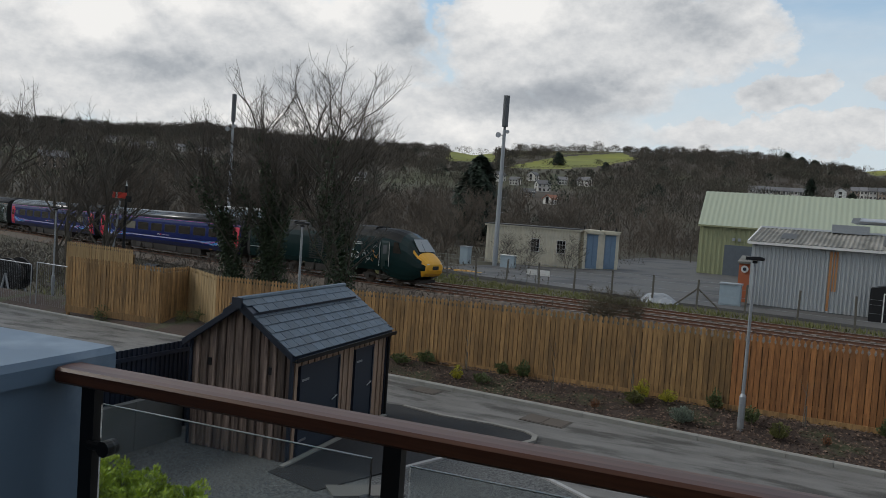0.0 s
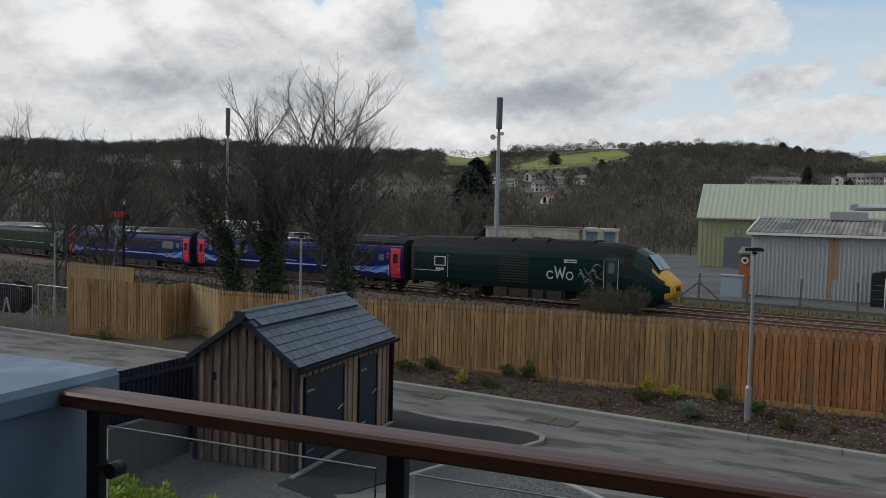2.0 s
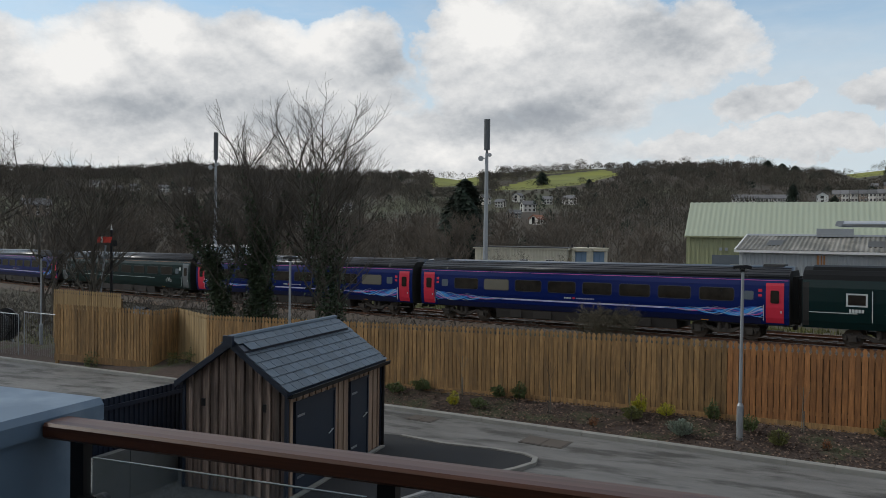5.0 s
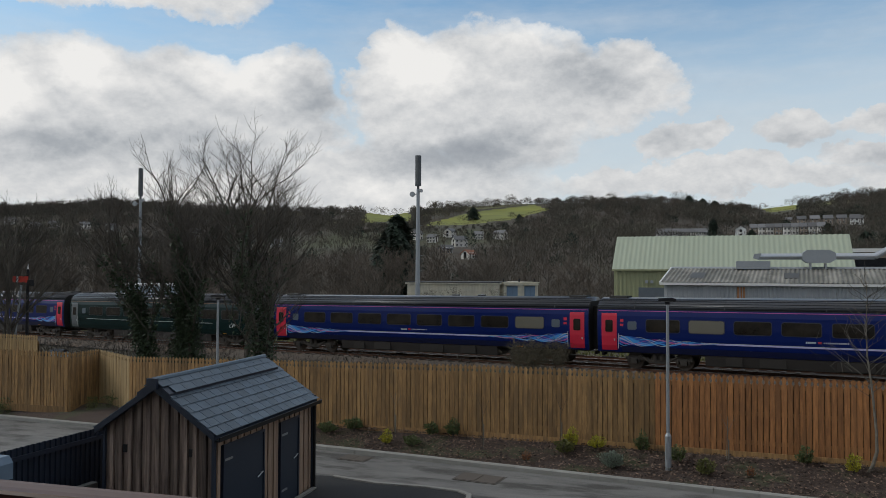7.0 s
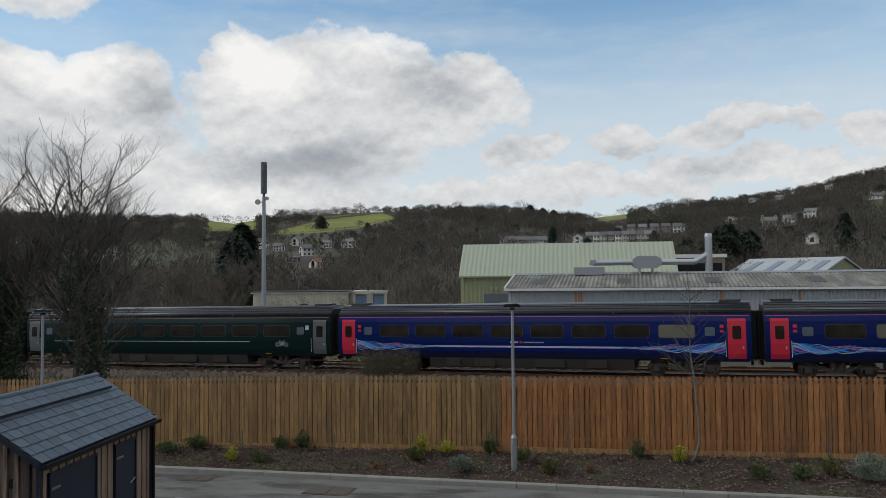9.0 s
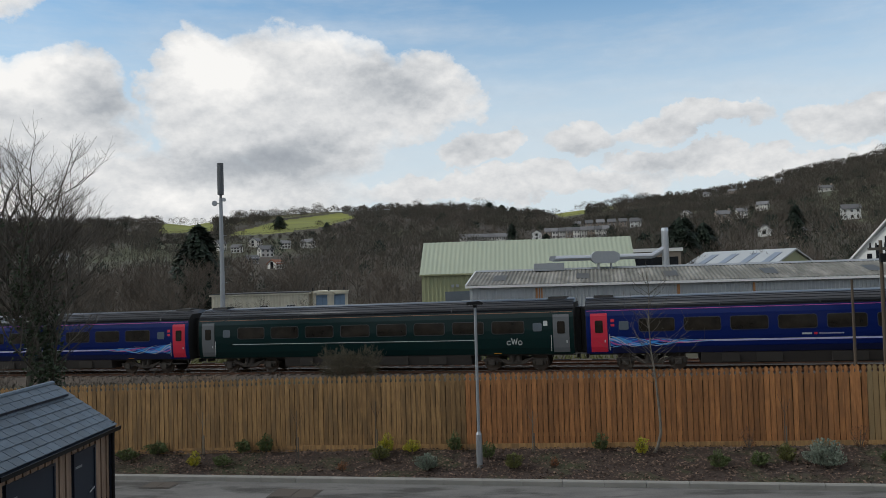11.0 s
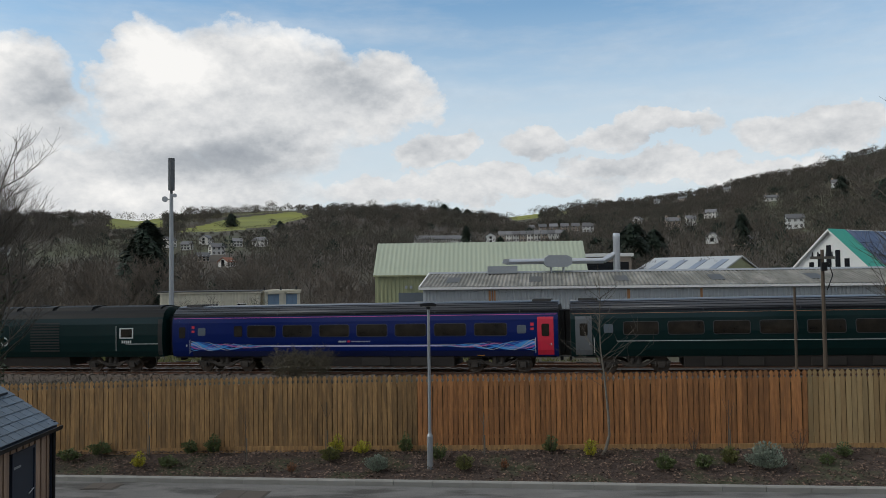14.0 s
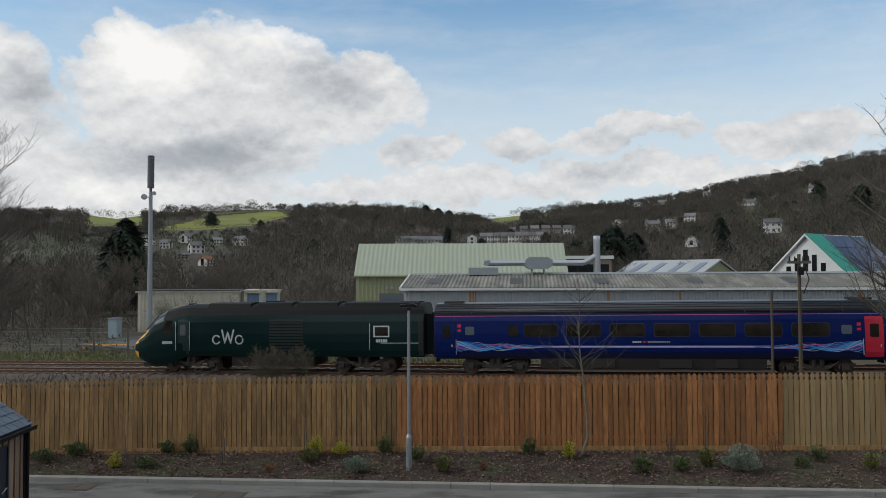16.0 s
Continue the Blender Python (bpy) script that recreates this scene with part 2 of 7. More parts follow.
# Darker boards for gables and back; lighter, warmer boards for the door side.
CLAD = material("dark_cladding", (0.235, 0.175, 0.145), 0.85, second=(0.055, 0.038, 0.033), scale=4, stretch=(5, 5, 0.35), amount=1.3, bump=0.3, bump_scale=30, piece=0.5)
CLAD_WARM = material("warm_cladding", (0.34, 0.235, 0.165), 0.85, second=(0.20, 0.13, 0.09), scale=4, stretch=(4, 4, 0.35), amount=1.0, bump=0.3, bump_scale=30, piece=0.22)
NAVY = material("navy_metal", (0.018, 0.026, 0.045), 0.45, scale=3, amount=0.3)
NAVY_DOOR = material("navy_door", (0.022, 0.032, 0.05), 0.5, scale=2, amount=0.3)
SLATE = material("roof_slate", (0.075, 0.105, 0.135), 0.42, second=(0.05, 0.072, 0.095), scale=5, amount=1.1, bump=0.15, piece=0.24)
BLACK_METAL = material("black_metal", (0.012, 0.012, 0.014), 0.45, 0.3, scale=9, amount=0.3)
GALV = material("galvanised_steel", (0.34, 0.36, 0.38), 0.5, 0.5, second=(0.27, 0.29, 0.31), scale=7)
STEEL = material("brushed_steel", (0.55, 0.57, 0.6), 0.3, 0.9, scale=9)
MAHOGANY = material("varnished_handrail", (0.095, 0.036, 0.018), 0.4, second=(0.05, 0.018, 0.010), scale=9, stretch=(0.5, 12, 12), amount=1.2, spec=0.35)
BLUE_CLAD = material("blue_grey_cladding", (0.12, 0.185, 0.26), 0.5, 0.1, second=(0.08, 0.125, 0.185), scale=4, amount=0.6, stain=(0.17, 0.235, 0.31), stain_scale=3)
PANE = glass("balcony_glass")
CREAM = material("cream_render", (0.62, 0.58, 0.46), 0.8, second=(0.42, 0.39, 0.31), scale=1.5, stain=(0.45, 0.42, 0.34), stain_scale=0.8)
BLUE_DOOR = material("blue_painted_door", (0.15, 0.23, 0.33), 0.55, scale=2)
SAGE = material("sage_green_sheet", (0.275, 0.285, 0.155), 0.6, second=(0.225, 0.235, 0.13), scale=0.6)
PALE_ROOF = material("pale_green_roof_sheet", (0.36, 0.40, 0.305), 0.6, second=(0.295, 0.335, 0.255), scale=0.4, stretch=(1, 0.2, 1))
GREY_SHEET = material("grey_cladding_sheet", (0.35, 0.37, 0.38), 0.55, second=(0.29, 0.31, 0.32), scale=0.8, stretch=(1, 1, 0.25))
ASBESTOS = material("weathered_roof_sheet", (0.19, 0.185, 0.165), 0.85, second=(0.09, 0.088, 0.075), scale=1.3, stretch=(1, 0.3, 1), amount=1.0, stain=(0.24, 0.23, 0.205), stain_scale=0.6)
RUST = material("rust_streak", (0.30, 0.115, 0.035), 0.9, second=(0.38, 0.22, 0.11), scale=3, stretch=(3, 3, 0.4))
WHITE = material("white_paint", (0.72, 0.72, 0.70), 0.6, scale=3, amount=0.3)
CREAM_WALL = material("house_render", (0.74, 0.72, 0.68), 0.85, second=(0.46, 0.44, 0.41), scale=0.3, piece=0.25)
STONE_WALL = material("house_stone", (0.33, 0.27, 0.22), 0.9, scale=0.6, piece=0.2)
TILE_ROOF = material("house_roof", (0.15, 0.15, 0.155), 0.8, scale=0.5, piece=0.3)
RED_ROOF = material("red_tile_roof", (0.27, 0.11, 0.065), 0.85, scale=0.5)
DARK_PANE = material("dark_window", (0.012, 0.014, 0.018), 0.08, scale=2, amount=0.3)
LINE_WHITE = material("road_paint", (0.36, 0.36, 0.36), 0.75, scale=9, amount=0.6)
GREEN_SHEET = material("green_membrane", (0.02, 0.33, 0.25), 0.7, scale=2)
SOLAR = material("solar_panel", (0.02, 0.03, 0.09), 0.12, 0.1, scale=1)
ORANGE = material("orange_timber", (0.42, 0.12, 0.05), 0.75, scale=3)
YELLOW = material("yellow_paint", (0.75, 0.38, 0.02), 0.45, scale=3, amount=0.3)
CABINET = material("grey_blue_cabinet", (0.34, 0.42, 0.47), 0.5, scale=3)
SIGNAL_RED = material("signal_red", (0.62, 0.05, 0.03), 0.5, scale=4, amount=0.3)
BARK = material("bark", (0.12, 0.105, 0.085), 0.95, second=(0.06, 0.054, 0.045), scale=5, stretch=(1, 1, 0.3), amount=1.0, bump=0.5, bump_scale=12)
PALE_BARK = material("pale_bark", (0.21, 0.185, 0.15), 0.9, second=(0.10, 0.09, 0.07), scale=9, amount=1.0)
TWIG = material("bare_twigs", (0.088, 0.075, 0.062), 0.95, second=(0.05, 0.043, 0.036), scale=0.6)
FAR_TWIG = island(material("winter_wood", (0.086, 0.071, 0.057), 0.95, second=(0.050, 0.048, 0.035), scale=0.04, amount=1.6), 0.14)
HEDGE = island(material("hedge_tree", (0.10, 0.082, 0.055), 0.95, second=(0.065, 0.06, 0.036), scale=0.05, amount=1.0), 0.3)
IVY = island(material("ivy_leaf", (0.032, 0.052, 0.02), 0.6, second=(0.02, 0.035, 0.014), scale=1.5), 0.45)
CONIFER = island(material("conifer_needles", (0.018, 0.032, 0.018), 0.85, second=(0.010, 0.02, 0.012), scale=0.3), 0.4)
LEAF = island(material("shrub_leaf", (0.11, 0.14, 0.045), 0.7, second=(0.06, 0.085, 0.032), scale=4), 0.4)
LEAF_GREY = island(material("lavender_leaf", (0.22, 0.26, 0.20), 0.8, second=(0.15, 0.18, 0.145), scale=4), 0.35)
LEAF_YELLOW = island(material("yellow_flower_leaf", (0.50, 0.43, 0.03), 0.7, second=(0.22, 0.24, 0.03), scale=9, amount=1.0), 0.3)
LEAF_OLIVE = island(material("olive_leaf", (0.16, 0.16, 0.045), 0.75, second=(0.09, 0.10, 0.035), scale=5), 0.35)
LEAF_LIME = island(material("lime_hedge_leaf", (0.38, 0.47, 0.035), 0.6, second=(0.2, 0.28, 0.03), scale=7, amount=1.0), 0.35)
LEAF_RUST = island(material("russet_leaf", (0.24, 0.10, 0.04), 0.8, second=(0.13, 0.06, 0.03), scale=5), 0.35)


# ---- geometry helpers ----
class Geo:
    """Gathers vertices and faces of one mesh."""

    def __init__(self):
        self.v, self.f, self.m = [], [], []

    def add(self, verts, faces, mi=0):
        n = len(self.v)
        self.v.extend(tuple(p) for p in verts)
        self.f.extend(tuple(i + n for i in f) for f in faces)
        self.m.extend([mi] * len(faces))
        return self

    def box(self, x0, x1, y0, y1, z0, z1, mi=0):
        p = [(x, y, z) for z in (z0, z1) for y in (y0, y1) for x in (x0, x1)]
        return self.add(p, [(0, 2, 3, 1), (4, 5, 7, 6), (0, 1, 5, 4), (2, 6, 7, 3), (0, 4, 6, 2), (1, 3, 7, 5)], mi)

    def tube(self, p0, p1, r0, r1=None, n=8, caps=True, mi=0):
        p0, p1 = Vector(p0), Vector(p1)
        r1 = r0 if r1 is None else r1
        d = (p1 - p0)
        if d.length < 1e-6:
            return self
        d.normalize()
        a = d.orthogonal().normalized()
        b = d.cross(a)
        ring = [(a * math.cos(6.28318 * k / n) + b * math.sin(6.28318 * k / n)) for k in range(n)]
        vs = [p0 + c * r0 for c in ring] + [p1 + c * r1 for c in ring]
        fs = [(k, (k + 1) % n, n + (k + 1) % n, n + k) for k in range(n)]
        if caps:
            fs += [tuple(range(n - 1, -1, -1)), tuple(range(n, 2 * n))]
        return self.add(vs, fs, mi)

    def prism(self, outline, axis, a, b, mi=0):
        """A closed outline of (u, w) pairs swept along one axis from a to b. axis x: (y, z); y: (x, z); z: (x, y)."""
        def at(u, w, t):
            return {"x": (t, u, w), "y": (u, t, w), "z": (u, w, t)}[axis]
        n = len(outline)
        vs = [at(u, w, a) for u, w in outline] + [at(u, w, b) for u, w in outline]
        fs = [(k, (k + 1) % n, n + (k + 1) % n, n + k) for k in range(n)] + [tuple(range(n - 1, -1, -1)), tuple(range(n, 2 * n))]
        return self.add(vs, fs, mi)

    def mesh(self, name, mats, smooth=False):
        me = bpy.data.meshes.new(name)
        me.from_pydata(self.v, [], self.f)
        for m in (mats if isinstance(mats, (list, tuple)) else [mats]):
            me.materials.append(m)
        if isinstance(mats, (list, tuple)) and len(mats) > 1:
            me.polygons.foreach_set("material_index", self.m)
        bm = bmesh.new()
        bm.from_mesh(me)
        bmesh.ops.recalc_face_normals(bm, faces=bm.faces)
        bm.to_mesh(me)
        bm.free()
        if smooth:
            me.polygons.foreach_set("use_smooth", [True] * len(me.polygons))
        return me


def part(name, geo, mat, parent=None, label="", at=None, smooth=False):
    me = geo if isinstance(geo, bpy.types.Mesh) else geo.mesh(name, mat, smooth)
    ob = new(name, me)
    if parent:
        ob.parent = parent
    if at is not None:
        ob.matrix_basis = at
    if label:
        tagged(ob, label)
    return ob


def thing(name, at, label, category, group="", kind=""):
    ob = new(name)
    ob.matrix_basis = at
    return tagged(ob, label, category, group, kind)


def grade(x):
    """The whole site falls gently towards the west."""
    return 0.012 * max(-70.0, min(70.0, x))


def rnd(a, b):
    return random.uniform(a, b)


# ---- ground, hill and valley ----
CREST = [(-180, 3.2), (-110, 3.6), (-75, 4.1), (-54, 4.15), (-48, 4.3), (-43, 4.85), (-36, 4.75), (-29, 4.6), (-26, 4.7), (-23.8, 4.45), (-20.5, 5.0), (-14.8, 5.3), (-9.3, 5.4),
         (-4, 5.3), (-1.2, 4.85), (2.2, 4.65), (8, 5.25), (12.9, 5.5), (16, 5.9), (19.8, 6.7), (23.4, 7.2), (25.7, 7.85), (28, 8.15), (32, 8.1), (40, 7.7), (70, 6.0), (110, 4.5), (180, 3.2)]
R0, RC = 165.0, 760.0


def crest_at(az):
    for (a0, e0), (a1, e1) in zip(CREST, CREST[1:]):
        if a0 <= az <= a1:
            return e0 + (e1 - e0) * (az - a0) / (a1 - a0)
    return 3.2


def ground_z(x, y):
    r = math.hypot(x, y)
    az = math.degrees(math.atan2(x, y))
    low = grade(x) - 0.06 - 0.62 * max(0.0, min(1.0, (y - 20.4) / 2.5)) - 0.35 * max(0.0, min(1.0, (-14 - x) / 30)) * (1 if y > 20 else 0)
    top = 4.8 + RC * math.tan(radians(crest_at(az) - 0.38))
    if r < R0:
        return low
    if r > RC:
        return top - (r - RC) * 0.03
    k = (r - R0) / (RC - R0)
    lumps = noise.noise((x * 0.012, y * 0.012, 0.3)) * 5 * math.sin(math.pi * min(1, k * 1.02)) if k < 0.98 else 0
    return low * (1 - min(1, k * 4)) + (top + 1.0) * k ** 1.12 * (1 if k > 0 else 0) - 1.0 * min(1, k * 4) + lumps


def radius_at(az, el, lo=R0, hi=RC):
    s, c = math.sin(radians(az)), math.cos(radians(az))
    for _ in range(40):
        r = (lo + hi) / 2
        if math.degrees(math.atan2(ground_z(r * s, r * c) - 4.8, r)) < el:
            lo = r
        else:
            hi = r
    return lo


# pastures as outlines in azimuth and elevation seen from the balcony
FIELDS = [[(-25.9, 3.5), (-25.5, 4.15), (-22.6, 4.6), (-22.0, 3.7)], [(-21.6, 3.3), (-17.7, 4.32), (-13.2, 4.85), (-12.0, 4.5), (-15.0, 3.75), (-18.0, 3.42)], [(2.0, 4.5), (4.7, 4.85), (5.0, 4.25), (3.1, 4.05)]]
DULL_FIELDS = [[(-21.6, 4.0), (-21.3, 4.62), (-17.2, 4.95), (-11.0, 5.25), (-9.0, 5.2), (-12.5, 5.0), (-17.7, 4.47)], [(-39.0, 4.3), (-38.5, 4.8), (-30.0, 4.5), (-30.0, 4.0)], [(6.0, 4.3), (6.0, 5.0), (11.0, 5.4), (11.0, 5.0)]]
FIELD = material("pasture", (0.21, 0.215, 0.025), 0.9, second=(0.12, 0.135, 0.022), scale=0.03, amount=1.0)
DULL_FIELD = material("rough_pasture", (0.115, 0.12, 0.03), 0.95, second=(0.10, 0.085, 0.04), scale=0.04, amount=1.0)
WOOD_FLOOR = material("wooded_hillside", (0.06, 0.043, 0.03), 0.95, second=(0.042, 0.036, 0.022), scale=0.03, amount=1.0, stain=(0.06, 0.065, 0.028), stain_scale=0.008)


def inside(az, el, outline):
    hit = False
    for (a0, e0), (a1, e1) in zip(outline, outline[1:] + outline[:1]):
        if (e0 > el) != (e1 > el) and az < a0 + (a1 - a0) * (el - e0) / (e1 - e0):
            hit = not hit
    return hit


def in_field(az, el):
    """0: wood, 2: bright pasture, 3: rough pasture."""
    if any(inside(az, el, f) for f in FIELDS):
        return 2
    return 3 if any(inside(az, el, f) for f in DULL_FIELDS) else 0


def build_ground():
    azs = [-180 + 4 * i for i in range(25)] + [-80 + 0.5 * i for i in range(80)] + [-40 + 0.2 * i for i in range(250)] + [10 + 0.5 * i for i in range(81)] + [54 + 4 * i for i in range(32)]
    rs = [1.5, 4, 8, 12, 15, 17, 18.5, 20, 21, 22, 23, 25, 28, 32, 40, 50, 62, 75, 90, 110, 135, 165] + [165 + 10 * i for i in range(1, 60)] + [775, 820, 900, 1100, 1600, 2600, 4500]
    g = Geo()
    idx = {}
    g.v.append((0, 0, ground_z(0, 0.1)))
    for i, a in enumerate(azs):
        for j, r in enumerate(rs):
            x, y = r * math.sin(radians(a)), r * math.cos(radians(a))
            idx[i, j] = len(g.v)
            g.v.append((x, y, ground_z(x, y)))
    n = len(azs)
    for i in range(n):
        k = (i + 1) % n
        g.f.append((0, idx[i, 0], idx[k, 0]))
        g.m.append(0)
        for j in range(len(rs) - 1):
            g.f.append((idx[i, j], idx[i, j + 1], idx[k, j + 1], idx[k, j]))
            mid = [(g.v[idx[i, j]][c] + g.v[idx[k, j + 1]][c]) / 2 for c in range(3)]
            el = math.degrees(math.atan2(mid[2] - 4.8, math.hypot(mid[0], mid[1])))
            g.m.append(0 if rs[j] < 150 else ((in_field(azs[i] + 0.1, el) if 200 < rs[j] < RC - 3 else 0) or 1))
    ob = part("ground", g, [EARTH, WOOD_FLOOR, FIELD, DULL_FIELD], smooth=True)
    return tagged(ob, "rough valley ground rising to a wooded winter hillside", "ground", kind="structure")


build_ground()


def slab(name, outline, z, thick, mat, label, kind="structure", category="ground"):
    """A flat sheet over the given (x, y) outline that follows the fall of the site."""
    g = Geo()
    n = len(outline)
    g.v = [(x, y, grade(x) + z) for x, y in outline] + [(x, y, grade(x) + z - thick) for x, y in outline]
    g.f = [tuple(range(n))] + [(k, n + k, n + (k + 1) % n, (k + 1) % n) for k in range(n)] + [tuple(range(2 * n - 1, n - 1, -1))]
    g.m = [0] * len(g.f)
    return tagged(part(name, g, mat), label, category, kind=kind)


def kerb_y(x):
    return 18.02 - 0.108 * x if x > -10 else 19.1 - 0.065 * (x + 10)


def fence_y(x):
    return 19.95 - 0.045 * x


XS = [-60, -50, -40, -30, -20, -10, -5, 0, 5, 10, 15, 20, 30, 40]
slab("road", [(x, kerb_y(x) - 0.13) for x in XS] + [(x, 5.0) for x in reversed(XS)], 0.0, 0.05, ASPHALT, "worn grey asphalt access road with damp patches", category="road")
slab("gravel_yard", [(-11.4, 3.0), (-11.4, 12.0), (-8.6, 12.0), (-8.2, 10.9), (-7.1, 10.65), (-6.5, 12.3), (-5.85, 14.1), (-4.4, 13.7), (-2.0, 12.2), (0.5, 9.0), (2.5, 5.5), (2.5, 3.0)], 0.03, 0.05, GRAVEL, "loose grey gravel beside the store shed")
APRON = [(-8.3, 10.9), (-7.1, 10.6), (-6.55, 12.3), (-5.9, 14.15), (-5.25, 15.1), (-5.05, 15.6), (-5.12, 15.95), (-5.4, 16.15), (-6.2, 16.25), (-7.4, 16.2), (-8.7, 16.5), (-9.2, 16.4), (-8.3, 11.3)]
slab("apron", APRON, 0.045, 0.05, DARK_ASPHALT, "fresh dark asphalt apron in front of the shed doors", category="pavement")
slab("concrete_pad", [(-7.1, 10.9), (-6.1, 11.6), (-5.75, 11.25), (-6.7, 10.55)], 0.06, 0.06, material("pad_concrete", (0.15, 0.145, 0.135), 0.9, scale=3), "small pale concrete pad set in the gravel", category="pavement")


def strip(name, line, width, z0, z1, mat, label, category):
    """A narrow raised edging that follows a polyline."""
    g = Geo()
    pts = [Vector((x, y)) for x, y in line]
    for a, b in zip(pts, pts[1:]):
        d = (b - a).normalized() * 0.01
        s = Vector((-d.y, d.x)).normalized() * width / 2
        a2, b2 = a - d, b + d
        vs = []
        for z in (z0, z1):
            for p in (a2 - s, b2 - s, b2 + s, a2 + s):
                vs.append((p.x, p.y, grade(p.x) + z))
        g.add(vs, [(3, 2, 1, 0), (4, 5, 6, 7), (0, 1, 5, 4), (1, 2, 6, 5), (2, 3, 7, 6), (3, 0, 4, 7)])
    return tagged(part(name, g, mat), label, category, kind="structure")


strip("apron_edging", [(-8.6, 16.45), (-7.4, 16.22), (-6.2, 16.28), (-5.4, 16.18), (-5.1, 15.97), (-5.02, 15.6), (-5.22, 15.1), (-5.72, 14.25)], 0.11, 0.0, 0.075, KERB, "pale flush concrete edging round the asphalt apron", "kerb")
strip("door_threshold", [(-8.24, 11.2), (-8.54, 15.4)], 0.10, 0.0, 0.08, KERB, "pale concrete threshold strip along the shed doors", "kerb")
strip("parking_line", [(-6.55, 12.2), (-5.86, 14.12), (-4.4, 13.74), (-2.0, 12.24)], 0.09, 0.03, 0.066, LINE_WHITE, "white painted line at the parking space", "road marking")

# raised planting bed between kerb and fence
g = Geo()
bx = [-34 + 0.5 * i for i in range(120)]
for x in bx:
    for k in range(6):
        y = kerb_y(x) + (fence_y(x) + 0.6 - kerb_y(x)) * k / 5
        rise = 0.10 + 0.30 * min(1, k / 4) + (rnd(-0.025, 0.025) if 0 < k < 4 else 0)
        g.v.append((x, y, grade(x) + rise))
for i in range(len(bx) - 1):
    for k in range(5):
        g.f.append((i * 6 + k, i * 6 + 6 + k, i * 6 + 7 + k, i * 6 + k + 1))
g.m = [0] * len(g.f)
tagged(part("planting_bed", g, MULCH, smooth=True), "sloping planting bed covered in dark bark mulch", "flower bed", kind="structure")


def build_kerb():
    base = thing("kerb", Matrix(), "pale concrete kerb along the access road", "kerb", kind="structure")
    g = Geo()
    g.prism([(-0.07, -0.06), (0.06, -0.06), (0.06, 0.125), (-0.045, 0.125), (-0.07, 0.10)], "x", 0.004, 0.911)
    me = g.mesh("kerbstone", KERB)
    x = -33.0
    while x < 26:
        y, y2 = kerb_y(x), kerb_y(x + 0.915)
        ob = part("kerbstone", me, None, base)
        ob.matrix_basis = pose(x, y - 0.07, grade(x), 0, -0.69, math.degrees(math.atan2(y2 - y, 0.915)))
        x += 0.915 * math.cos(math.atan2(y2 - y, 0.915))


def manhole(name, x, y, a, w, d):
    base = thing(name, pose(x, y, grade(x) + 0.002, 0, 0, a), "rectangular rusty manhole cover in the road", "manhole cover")
    part("frame", Geo().box(-w, w, -d, d, 0, 0.012), material("iron_frame", (0.085, 0.075, 0.066), 0.8), base)
    part("cover", Geo().box(-w + 0.05, -0.01, -d + 0.05, d - 0.05, 0, 0.02).box(0.01, w - 0.05, -d + 0.05, d - 0.05, 0, 0.02), material("rusty_cover", (0.095, 0.08, 0.068), 0.8, scale=30), base)


manhole("manhole_cover", -5.35, 17.5, -6, 0.55, 0.35)
manhole("manhole_cover", -9.0, 18.4, -6, 0.4, 0.28)


# ---- timber fences ----
def board_mesh(h, w=0.116, t=0.02, point=0.07):
    g = Geo()
    a = w / 2
    g.prism([(-a, 0), (a, 0), (a, h - 0.19), (a * 0.62, h - 0.165), (a * 0.62, h - 0.135), (a * 1.02, h - point), (0.01, h), (-0.01, h), (-a * 1.02, h - point), (-a * 0.62, h - 0.135), (-a * 0.62, h - 0.165), (-a, h - 0.19)], "y", -t / 2, t / 2)
    return g


